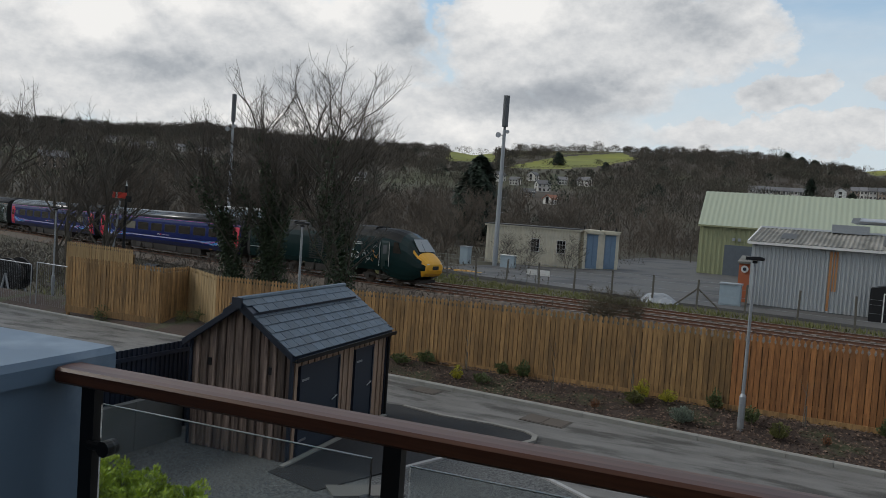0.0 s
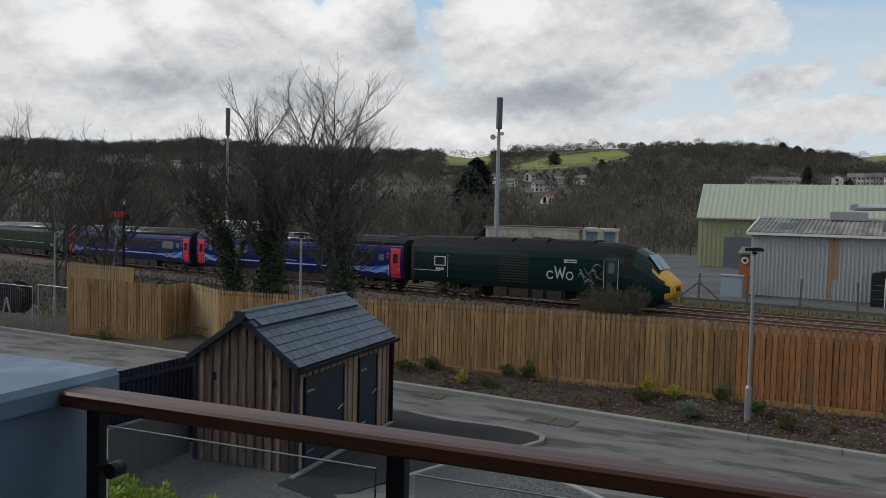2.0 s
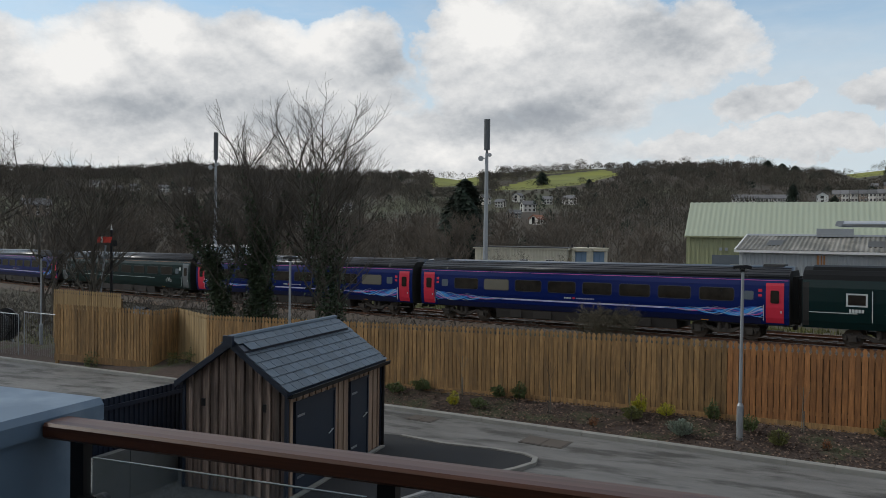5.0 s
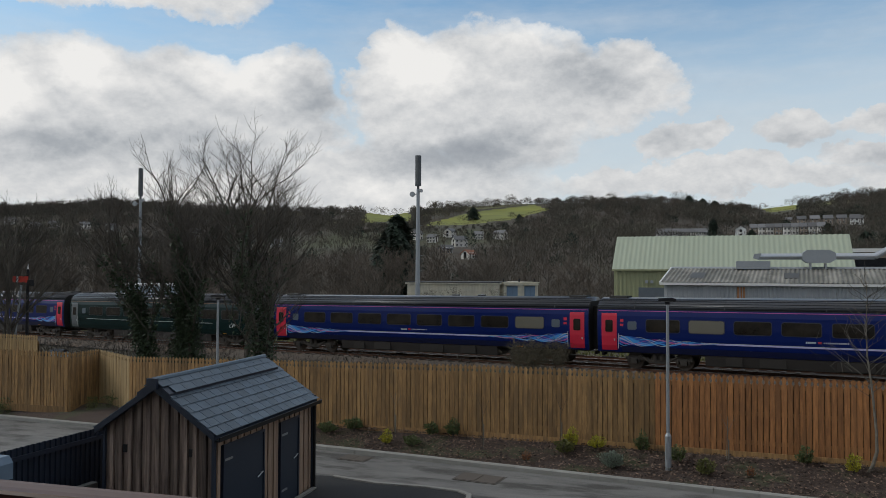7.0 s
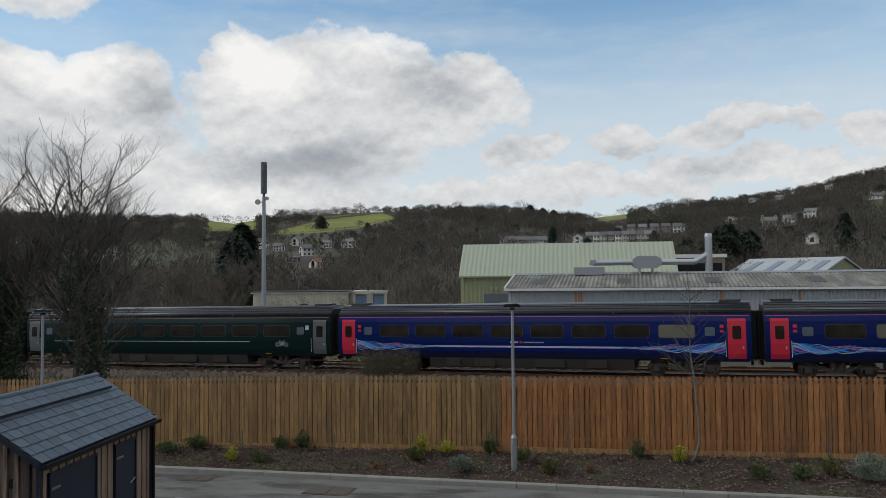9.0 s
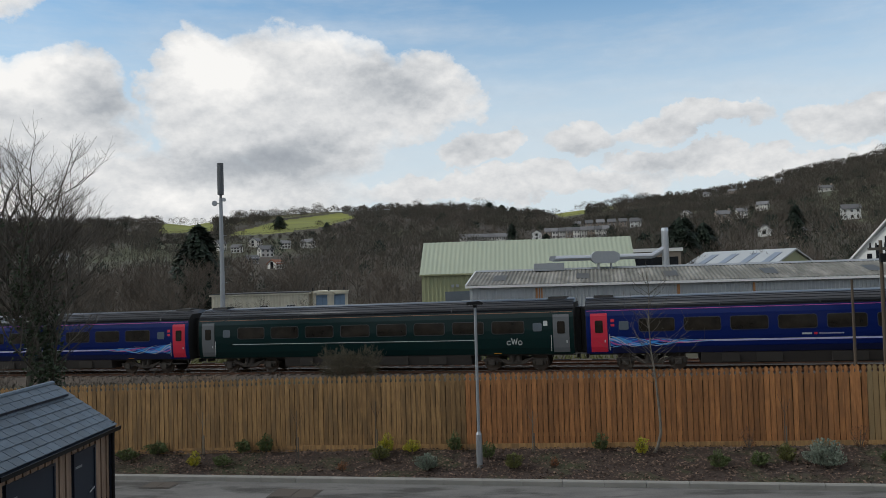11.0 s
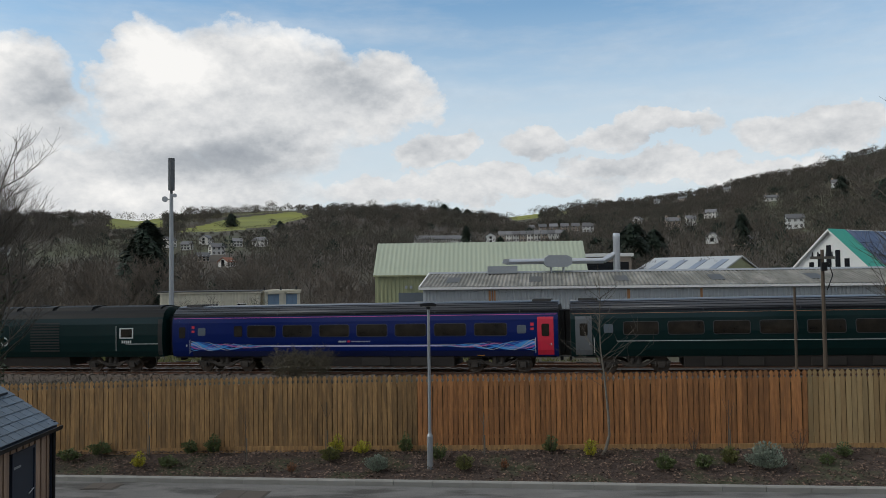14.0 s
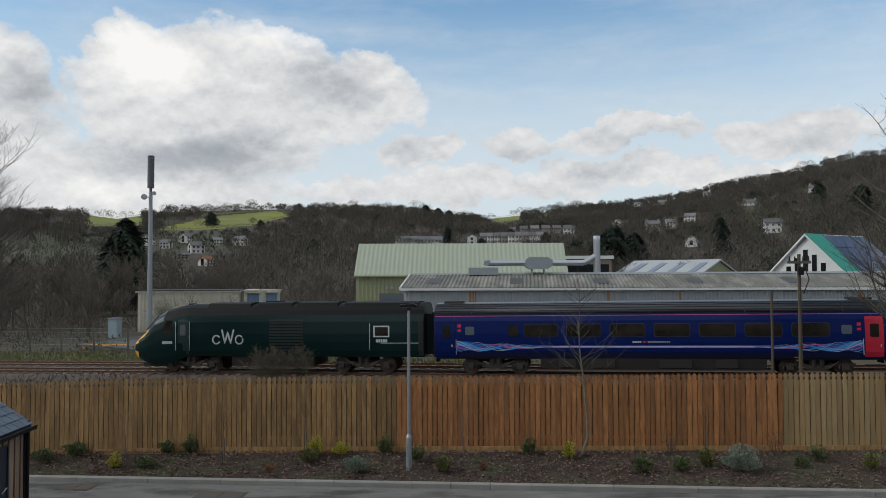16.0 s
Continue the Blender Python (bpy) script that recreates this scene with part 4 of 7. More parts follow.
def ribbon(x0, x1, z, amp, waves, phase, width, grow, out, settle=1.495):
    """A waving painted line along the side that calms down and settles at a height towards its end."""
    g = Geo()
    n = 44
    vs = []
    for i in range(n + 1):
        k = i / n
        x = x0 + (x1 - x0) * k
        a = amp * (1 - k ** grow) ** 1.1
        zz = z + (settle - z) * k + a * math.sin(waves * 6.283 * k ** 0.85 + phase)
        w = width * (0.6 + 0.4 * math.sin(7.0 * k + phase)) * (1 - 0.9 * k ** 1.4)
        for dz in (-w, w):
            vs.append((x, -(side_y(zz + dz) + out), zz + dz))
    fs = [(2 * i, 2 * i + 2, 2 * i + 3, 2 * i + 1) for i in range(n)]
    back = [(x, y + 0.004, z2) for x, y, z2 in vs]
    m = len(vs)
    fs += [(m + 2 * i + 1, m + 2 * i + 3, m + 2 * i + 2, m + 2 * i) for i in range(n)]
    g.add(vs + back, fs)
    return g


WHEELS = []


def wheel_mesh():
    g = Geo()
    for s in (-0.75, 0.75):
        g.tube((0, s - 0.065, 0), (0, s + 0.065, 0), 0.455, n=24)
        g.tube((0, s - 0.085 if s < 0 else s + 0.065, 0), (0, s - 0.065 if s < 0 else s + 0.085, 0), 0.15, n=10)
        for k in range(4):
            a = k * math.pi / 2
            g.tube((0.27 * math.cos(a), s - 0.075, 0.27 * math.sin(a)), (0.27 * math.cos(a), s + 0.075, 0.27 * math.sin(a)), 0.05, n=8)
    g.tube((0, -0.72, 0), (0, 0.72, 0), 0.08, n=8)
    return g.mesh("wheelset", T_WHEEL)


WHEEL_ME = wheel_mesh()


def bogie(parent, x, base=2.6):
    g = Geo()
    for s in (-1, 1):
        y = s * 1.02
        g.prism([(-base / 2 - 0.45, 0.52), (-base / 2 - 0.45, 0.66), (-0.6, 0.66), (-0.42, 0.56), (0.42, 0.56), (0.6, 0.66), (base / 2 + 0.45, 0.66), (base / 2 + 0.45, 0.52), (0.7, 0.5), (0.45, 0.36), (-0.45, 0.36), (-0.7, 0.5)], "y", y - 0.07, y + 0.07)
        for e in (-1, 1):
            g.box(e * base / 2 - 0.17, e * base / 2 + 0.17, y - 0.13, y + 0.13, 0.32, 0.6)
            g.tube((e * base / 2 - 0.28, y + s * 0.02, 0.4), (e * base / 2 - 0.28, y + s * 0.02, 0.62), 0.07, n=8)
            g.tube((e * base / 2 + 0.28, y + s * 0.02, 0.4), (e * base / 2 + 0.28, y + s * 0.02, 0.62), 0.07, n=8)
            g.tube((e * 0.55, y + s * 0.08, 0.45), (e * 1.0, y + s * 0.08, 0.75), 0.045, n=6)
        g.tube((-0.18, y, 0.5), (-0.18, y, 0.9), 0.12, n=10)
        g.tube((0.18, y, 0.5), (0.18, y, 0.9), 0.12, n=10)
    g.box(-0.35, 0.35, -1.0, 1.0, 0.55, 0.85)
    bg = part("bogie", g, T_BOGIE, parent)
    bg.matrix_basis = pose(x, 0, 0)
    for e in (-1, 1):
        w = part("wheelset", WHEEL_ME, None, bg)
        WHEELS.append((w, e * base / 2))


def coach(name, livery, label, doors, lit=(), brake=False):
    """doors: materials of the rear and the front door. The coach runs from x = -11.2 to 11.2, nose of the train towards +x."""
    body_mat = {"blue": T_BLUE, "green": T_GREEN}[livery]
    ob = thing(name, Matrix(), label, "train carriage", "train cars")
    full = [(-y, z) for y, z in SIDE]
    h = 11.2
    g = Geo().prism(full + [(y, z) for y, z in reversed(SIDE)], "x", -h, h)
    body = part("body", g, body_mat, ob, smooth=False)
    roof = part("roof", Geo().prism([(-y, z) for y, z in ROOF] + [(y, z) for y, z in reversed(ROOF[:-1])], "x", -h, h), T_ROOF, ob, "ribbed grey roof", smooth=True)
    for k in range(5):
        x = -9.2 + k * 4.6
        part("roof_rib", Geo().prism([(-y, z + 0.004) for y, z in ROOF] + [(y, z + 0.004) for y, z in reversed(ROOF[:-1])], "x", x - 0.02, x + 0.02), T_ROOF, roof)
    for s in (-1, 1):
        # gutter and lengthwise ribs
        for y, z in ((1.262, 3.20), (1.175, 3.375), (1.05, 3.505), (0.90, 3.63), (0.70, 3.705)):
            part("roof_rib", Geo().box(-h, h, s * y - 0.016, s * y + 0.016, z - 0.014, z + 0.02), T_RIB, roof)
    for x in (-10.3, 10.3):
        part("roof_vent", Geo().prism([(-0.5, 3.72), (0.5, 3.72), (0.42, 3.88), (-0.42, 3.88)], "x", x - 0.5, x + 0.5), T_BELLOWS, roof)
    part("skirt", Geo().prism([(-1.22, 0.90), (1.22, 0.90), (1.12, 0.36), (-1.12, 0.36)], "x", -5.6, 5.6), T_SKIRT, ob, "dark underframe equipment skirt")
    part("underframe", Geo().box(-h + 0.1, h - 0.1, -1.15, 1.15, 0.84, 0.93), T_UNDER, ob)
    for e in (-1, 1):
        end = part("gangway", Geo().box(e * h - 0.02 if e > 0 else -h - 0.28, h + 0.28 if e > 0 else -h + 0.02, -0.55, 0.55, 1.0, 3.3), T_BELLOWS, ob, "black rubber gangway")
        part("coupler", Geo().tube((e * h, 0, 0.98), (e * (h + 0.3), 0, 0.98), 0.13, n=8).box(min(e * h, e * (h + 0.12)), max(e * h, e * (h + 0.12)), -0.3, 0.3, 0.6, 0.8), T_UNDER, ob)
        part("end_frame", Geo().prism([(-y * 0.985, z) for y, z in SIDE] + [(-1.13, 3.4), (-0.9, 3.58), (0.9, 3.58), (1.13, 3.4)] + [(y * 0.985, z) for y, z in reversed(SIDE)], "x", min(e * h, e * (h + 0.03)), max(e * h, e * (h + 0.03))), T_BELLOWS, ob)
    for side in (-1, 1):
        # eight wide windows and two toilet windows
        for k in range(8):
            x = -7.68 + k * 2.2
            if brake:
                x = -5.55 + (k - 1) * 2.2
                if k == 0:
                    part("narrow_window", pane(-7.25, -6.73, 2.03, 2.66, 0.016, side), T_WIN, ob)
                    continue
            # Panes numbered in lit take the paler colour that imitates a reflection.
            mat = T_WIN_REFLECT if (k in lit and side == -1) else T_WIN
            rim = part("window", pane(x - 0.89, x + 0.89, 2.0, 2.69, 0.012, side, 0.13), material("window_rim", (0.035, 0.038, 0.045), 0.45), ob)
            part("pane", pane(x - 0.86, x + 0.86, 2.03, 2.66, 0.017, side), mat, rim)
        for x in (-9.3, 9.3):
            part("small_window", pane(x - 0.24, x + 0.24, 2.12, 2.56, 0.014, side, 0.08), material("frosted_window", (0.10, 0.125, 0.15), 0.3), ob)
        for e, mat in ((-1, doors[0]), (1, doors[1])):
            x = e * 10.55
            d = part("door", panel(Geo(), x - 0.42, x + 0.42, 1.0, 2.98, 0.012, side), mat, ob)
            part("door_window", pane(x - 0.2, x + 0.2, 1.98, 2.62, 0.032, side, 0.07), T_WIN, d)
            part("door_handle", panel(Geo(), x + 0.26, x + 0.32, 1.5, 1.62, 0.03, side), T_SILVER, d)
            part("grab_rail", Geo().tube((x - e * 0.52, side * 1.42, 1.1), (x - e * 0.52, side * 1.42, 1.9), 0.016, n=6), T_SILVER, d)
            part("footstep", Geo().box(x - 0.42, x + 0.42, min(side * 1.2, side * 1.42), max(side * 1.2, side * 1.42), 0.6, 0.64), T_UNDER, d)
        top = T_PINK if livery == "blue" else material("copper_line", (0.30, 0.14, 0.08), 0.5)
        part("cantrail_line", panel(Geo(), -h + 0.05, h - 0.05, 3.10, 3.125, 0.005, side), top, ob)
    if livery == "blue":
        part("lower_band", panel(Geo(), -9.9, 9.9, 0.93, 1.22, 0.003), T_BLUE_LOW, ob)
        part("waist_line", panel(Geo(), -9.9, 9.9, 1.46, 1.53, 0.004), T_LILAC, ob)
        part("waist_line", panel(Geo(), -7.4, 7.4, 1.53, 1.55, 0.0045), T_SILVER, ob)
        for e in (-1, 1):
            a, b = (e * 10.0, e * 5.0)
            for j, (mat, z, amp, wv, ph, wd) in enumerate(((T_DEEP, 1.50, 0.07, 1.8, 0.4, 0.24), (T_SKY, 1.50, 0.17, 1.8, 0.6, 0.11), (T_PINK, 1.50, 0.15, 1.7, 3.0, 0.06), (T_SKY, 1.46, 0.19, 2.0, 3.6, 0.06),
                                                           (T_LILAC, 1.52, 0.17, 1.7, 1.9, 0.035), (T_SILVER, 1.52, 0.27, 1.9, 1.2, 0.02), (T_SILVER, 1.48, 0.26, 2.0, 4.4, 0.02))):
                part("ribbon_stripe", ribbon(a, b, z, amp, wv, ph, wd, 1.9, 0.006 + j * 0.0012), mat, ob)
            part("notice", panel(Geo(), e * 9.86 - 0.09, e * 9.86 + 0.09, 2.52, 2.68, 0.005), T_RED, ob)
            part("notice", panel(Geo(), e * 9.86 - 0.09, e * 9.86 + 0.09, 2.30, 2.42, 0.005), T_RED, ob)
        lg = Geo()
        for k in range(5):
            panel(lg, -0.9 + k * 0.09, -0.83 + k * 0.09, 1.70, 1.79, 0.005)
        part("lettering_bar", lg, T_SILVER, ob)
        part("emblem", panel(Geo(), -0.38, -0.22, 1.70, 1.80, 0.005), T_RED, ob)
        lg = Geo()
        for k in range(12):
            panel(lg, -0.14 + k * 0.092, -0.075 + k * 0.092, 1.71, 1.78, 0.005)
        part("lettering_bar", lg, material("lettering_grey", (0.4, 0.4, 0.5), 0.5), ob)
    else:
        part("waist_line", panel(Geo(), -8.9, 5.9, 1.68, 1.715, 0.005), T_SILVER, ob)
        emblem(ob, 8.05, 1.42, 0.30)
        part("pass_sign", panel(Geo(), 9.62, 9.84, 2.4, 2.66, 0.006), T_SILVER, ob)
    for x in (-8.0, 8.0):
        bogie(ob, x)
    for x, w in ((-4.6, 0.8), (-3.0, 1.2), (0.4, 1.6), (3.2, 1.0)):
        part("equipment_case", Geo().box(x, x + w, -1.235, -1.1, 0.42, 0.84), T_UNDER, ob)
    part("hatch_mark", panel(Geo(), 6.9, 7.3, 0.95, 0.985, 0.01), T_ORANGE, ob)
    return ob


def band(pts, w):
    """A connected flat band along (x, z) points on the side of the body."""
    line = []
    for (x0, z0), (x1, z1) in zip(pts, pts[1:]):
        line += [(x0 + (x1 - x0) * k / 3, z0 + (z1 - z0) * k / 3) for k in range(3)]
    line.append(pts[-1])
    front, n = [], len(line)
    for i, (x, z) in enumerate(line):
        d = Vector(line[min(i + 1, n - 1)]) - Vector(line[max(i - 1, 0)])
        s = Vector((-d.y, d.x)).normalized() * w / 2
        front += [(x + s.x, z + s.y), (x - s.x, z - s.y)]
    vs = [(u, -(side_y(v) + 0.012), v) for u, v in front] + [(u, -(side_y(v) + 0.002), v) for u, v in front]
    m = 2 * n
    fs = []
    for i in range(n - 1):
        p = 2 * i
        fs += [(p, p + 2, p + 3, p + 1), (m + p, m + p + 1, m + p + 3, m + p + 2), (p, m + p, m + p + 2, p + 2), (p + 1, p + 3, m + p + 3, m + p + 1)]
    fs += [(0, 1, m + 1, m), (m - 2, 2 * m - 2, 2 * m - 1, m - 1)]
    return Geo().add(vs, fs)


def emblem(parent, x, z, h, at=None):
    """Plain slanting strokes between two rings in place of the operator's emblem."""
    w = h * 0.14
    zig = [(0.0, 1.15), (0.22, 0.0), (0.42, 0.95), (0.62, 0.0), (0.84, 1.15)]
    part("emblem_zigzag", band([(x + (a - 0.42) * h * 1.25, z + (b + 0.05) * h) for a, b in zig], w), T_SILVER, parent, at=at)
    for s in (-1, 1):
        cx = x + s * h * 1.02
        turns = 7 if s < 0 else 8
        ring = [(cx + 0.34 * h * math.cos(0.6 + k * 0.75), z + 0.36 * h + 0.36 * h * math.sin(0.6 + k * 0.75)) for k in range(turns + 1)]
        part("emblem_ring", band(ring, w * 0.85), T_SILVER, parent, at=at)


def power_car(name, label, dragon):
    """Nose towards +x at 8.9, flat end at -8.6."""
    ob = thing(name, Matrix(), label, "locomotive", "train cars")
    full = [(y, z) for y, z in SIDE] + [(y, z + 0.04) for y, z in ROOF[1:]]
    # distance from the nose, lowest z, highest z, half width
    secs = [(0.0, 1.20, 1.62, 0.80), (0.12, 0.98, 1.82, 0.98), (0.4, 0.78, 2.10, 1.10), (0.75, 0.62, 2.38, 1.19), (1.1, 0.50, 2.85, 1.26), (1.5, 0.46, 3.28, 1.31), (2.1, 0.46, 3.60, 1.35), (2.9, 0.60, 3.79, 1.37), (3.6, 0.92, 3.85, 1.37)]
    g = Geo()
    m = len(full)
    rings = []
    for d, zb, zt, w in secs + [(17.5, 0.92, 3.85, 1.37)]:
        ring = []
        for y, z in full:
            k = (z - 0.92) / (3.85 - 0.92)
            yy = y * w / 1.37
            zz = zb + (zt - zb) * k
            ring.append((8.9 - d, yy, zz))
        ring = ring + [(x, -y, z) for x, y, z in reversed(ring[:-1])]
        rings.append(ring)
    n = len(rings[0])
    for i, ring in enumerate(rings):
        g.v.extend(ring)
    for i in range(len(rings) - 1):
        for k in range(n):
            a, b = i * n + k, i * n + (k + 1) % n
            f = (a, b, b + n, a + n)
            zs = [g.v[q][2] for q in f]
            zm, yk = sum(zs) / 4, abs(sum(g.v[q][1] for q in f) / 4)
            d = 8.9 - sum(g.v[q][0] for q in f) / 4
            roofy = k in (5, 6, 7, 8, 9, 10, 11, 12) and zm > 3.1 and d > 2.4
            mi = 1 if roofy else 0
            e1, e2 = Vector(g.v[f[2]]) - Vector(g.v[f[0]]), Vector(g.v[f[3]]) - Vector(g.v[f[1]])
            facing = abs(e1.cross(e2).normalized().x)
            if facing > 0.42 and zm < 2.3 and d < 1.0:
                mi = 2
            g.f.append(f)
            g.m.append(mi)
    g.f.append(tuple(range(n)))
    g.m.append(2)
    g.f.append(tuple(range((len(rings) - 1) * n, len(rings) * n)))
    g.m.append(0)
    body = part("body", g, [T_GREEN, T_ROOF_DARK, YELLOW], ob, "dark green body with a yellow nose")
    # windscreen: lies on the slope of the nose
    ws = Geo()
    a, b = (8.9 - 0.76, 2.40), (8.9 - 1.42, 3.19)
    vs = []
    for s in (0.03, -0.0):
        for (x, z), w in ((a, 0.86), (b, 0.72)):
            for y in (-w, w):
                vs.append((x + s, y, z + s * 1.1))
    ws.add(vs, [(0, 1, 3, 2), (4, 6, 7, 5), (0, 4, 5, 1), (1, 5, 7, 3), (3, 7, 6, 2), (2, 6, 4, 0)])
    # Pale base colour stands in for the sky mirrored in the glass.
    scr = part("windscreen", ws, material("windscreen_reflection", (0.32, 0.34, 0.35), 0.08), ob, "pale reflecting windscreen")
    part("wiper", Geo().tube((8.9 - 0.70, -0.3, 2.43), (8.9 - 1.25, -0.1, 3.05), 0.012, n=5), BLACK_METAL, scr)
    for s in (-1, 1):
        part("headlamp", Geo().box(8.9 - 0.16, 8.9 - 0.05, min(s * 0.5, s * 0.82), max(s * 0.5, s * 0.82), 1.52, 1.68), T_CREAM, ob)
    part("coupler_hatch", Geo().box(8.88, 8.93, -0.32, 0.32, 1.25, 1.5), BLACK_METAL, ob)
    part("buffer_beam", Geo().box(6.6, 8.3, -0.9, 0.9, 0.3, 0.5), T_UNDER, ob)
    for side in (-1, 1):
        cw = Geo()
        q = [(8.9 - 1.95, 2.2), (8.9 - 2.65, 2.2), (8.9 - 2.65, 2.95), (8.9 - 2.32, 2.95)]
        yy = lambda x, z: side * (1.345 - 0.10 * max(0, z - 2.6) + 0.012)
        vs = [(x, yy(x, z) + side * 0.004, z) for x, z in q] + [(x, yy(x, z) - side * 0.08, z) for x, z in q]
        cw.add(vs, [(0, 1, 2, 3), (7, 6, 5, 4), (0, 4, 5, 1), (1, 5, 6, 2), (2, 6, 7, 3), (3, 7, 4, 0)])
        part("cab_window", cw, T_WIN, ob)
        d = part("cab_door", panel(Geo(), 5.2, 5.85, 1.05, 3.0, 0.008, side), material("cab_door_green", (0.010, 0.03, 0.028), 0.35), ob)
        part("door_window", panel(Geo(), 5.36, 5.7, 2.1, 2.7, 0.013, side), material("door_pane", (0.12, 0.13, 0.14), 0.1), d)
        for x in (5.1, 5.95):
            part("grab_rail", Geo().tube((x, side * 1.42, 1.25), (x, side * 1.40, 2.9), 0.018, n=6), T_SILVER, d)
        gr = Geo()
        for k in range(11):
            panel(gr, -1.75, 0.25, 1.25 + k * 0.165, 1.25 + k * 0.165 + 0.085, 0.014, side)
        part("grille", gr, T_BELLOWS, ob, "black louvred air intake grille")
        for x0, x1 in ((0.35, 5.0),):
            part("roof_seam", panel(Geo(), x0, x1, 3.12, 3.14, 0.006, side), T_UNDER, ob)
        gd = part("guard_window", panel(Geo(), -6.70, -5.80, 2.0, 2.62, 0.008, side), T_SILVER, ob, "white-framed square window")
        part("pane", panel(Geo(), -6.62, -5.88, 2.07, 2.55, 0.012, side), T_WIN, gd)
        part("luggage_door", panel(Geo(), -5.55, -3.1, 1.05, 3.05, 0.006, side), T_GREEN, ob)
        part("grab_rail", Geo().tube((-5.60, side * 1.41, 1.3), (-5.60, side * 1.40, 2.75), 0.018, n=6), T_SILVER, ob)
        part("lower_line", panel(Geo(), -8.3, -6.2, 1.66, 1.70, 0.006, side), T_SILVER, ob)
        nb = Geo()
        for k in range(5):
            panel(nb, -6.57 + k * 0.13, -6.47 + k * 0.13, 1.72, 1.88, 0.006, side)
        part("number_bar", nb, T_SILVER, ob)
    if dragon:
        emblem(ob, 2.35, 1.62, 0.62)
        # an ornament of white and yellow flourishes beside the emblem
        for j, (x0, x1, z, amp, wv, ph, wd, mat) in enumerate(((3.5, 4.8, 1.75, 0.28, 1.6, 0.0, 0.03, T_SILVER), (3.6, 4.7, 2.0, 0.25, 1.2, 1.5, 0.03, T_SILVER), (3.9, 5.0, 2.3, 0.3, 1.0, 3.0, 0.035, T_SILVER),
                                                               (4.4, 5.05, 1.95, 0.3, 1.0, 0.8, 0.04, T_ORANGE), (4.3, 5.0, 1.65, 0.2, 1.4, 2.2, 0.035, T_ORANGE), (3.8, 4.5, 1.5, 0.15, 1.2, 4.0, 0.025, T_SILVER))):
            part("flourish", ribbon(x0, x1, z, amp, wv, ph, wd, 3.0, 0.006 + j * 0.0012, z + 0.15), mat, ob)
        for z in (2.72, 2.6):
            nb = Geo()
            for k in range(6):
                panel(nb, 2.6 + k * 0.14, 2.71 + k * 0.14, z, z + 0.07, 0.006)
            part("name_bar", nb, T_SILVER, ob)
    else:
        nb = Geo()
        for k in range(5):
            panel(nb, 6.2 + k * 0.13, 6.3 + k * 0.13, 1.62, 1.78, 0.006, 1)
        part("number_bar", nb, T_SILVER, ob)
        emblem(ob, -2.75, 1.62, 0.68, pose(0, 0, 0, 0, 0, 180))
    for x0, x1, h in ((-8.2, -4.0, 3.9), (-3.6, -1.2, 3.94), (-0.9, 1.2, 3.94), (1.6, 4.2, 3.93)):
        part("roof_panel", Geo().prism([(-0.95, 3.60), (-0.75, h - 0.06), (-0.45, h), (0.45, h), (0.75, h - 0.06), (0.95, 3.60)], "x", x0, x1), T_ROOF_DARK, ob)
    part("exhaust", Geo().box(0.0, 0.9, -0.3, 0.3, 3.9, 4.0), T_BELLOWS, ob)
    part("fuel_tank", Geo().prism([(-1.2, 0.92), (1.2, 0.92), (1.1, 0.38), (-1.1, 0.38)], "x", -2.3, 2.6), T_UNDER, ob)
    for x, w in ((-2.2, 0.9), (-1.1, 1.3), (0.5, 0.7), (1.5, 0.9)):
        part("equipment_case", Geo().box(x, x + w, -1.26, -1.1, 0.4, 0.88), T_UNDER, ob)
    part("gangway", Geo().box(-8.9, -8.58, -0.5, 0.5, 1.0, 3.2), T_BELLOWS, ob)
    for s in (-1, 1):
        part("tail_strip", panel(Geo(), -8.58, -8.3, 1.0, 3.1, 0.008, s), T_BELLOWS, ob)
    for x in (-5.15, 5.15):
        bogie(ob, x)
    part("step", Geo().box(5.2, 5.85, -1.42, -1.2, 0.62, 0.66), T_UNDER, ob)
    return ob


CARS = []
GAP0, PITCH, SPEED = -40.75, 22.9, 8.165      # first gap along the line at the start, length of a coach over couplers, metres a second


def build_train():
    CARS.append((power_car("locomotive", "dark green diesel power car with yellow nose and flourish emblem", True), GAP0 + 8.85, False))
    CARS.append((coach("train_carriage", "blue", "deep blue passenger carriage with red doors and ribbon stripes", (T_RED, T_RED), (1,)), GAP0 - PITCH * 0.5, False))
    CARS.append((coach("train_carriage", "blue", "deep blue passenger carriage with red doors and lilac waist line", (T_RED, T_RED), (7,)), GAP0 - PITCH * 1.5, False))
    CARS.append((coach("train_carriage", "green", "dark green passenger carriage with grey doors and silver line", (T_GREY, T_GREY)), GAP0 - PITCH * 2.5, False))
    CARS.append((coach("train_carriage", "blue", "deep blue passenger carriage with one red door, last of the train", (T_BLUE, T_RED), (), True), GAP0 - PITCH * 3.5, False))
    CARS.append((power_car("locomotive", "dark green diesel power car at the tail of the train", False), GAP0 - PITCH * 4 - 8.85, True))


def run(t):
    """Distance run by the train; it picks up a little speed towards the end."""
    return SPEED * t - 0.02 * max(0.0, t - 8) + 0.04 * max(0.0, t - 12) ** 2


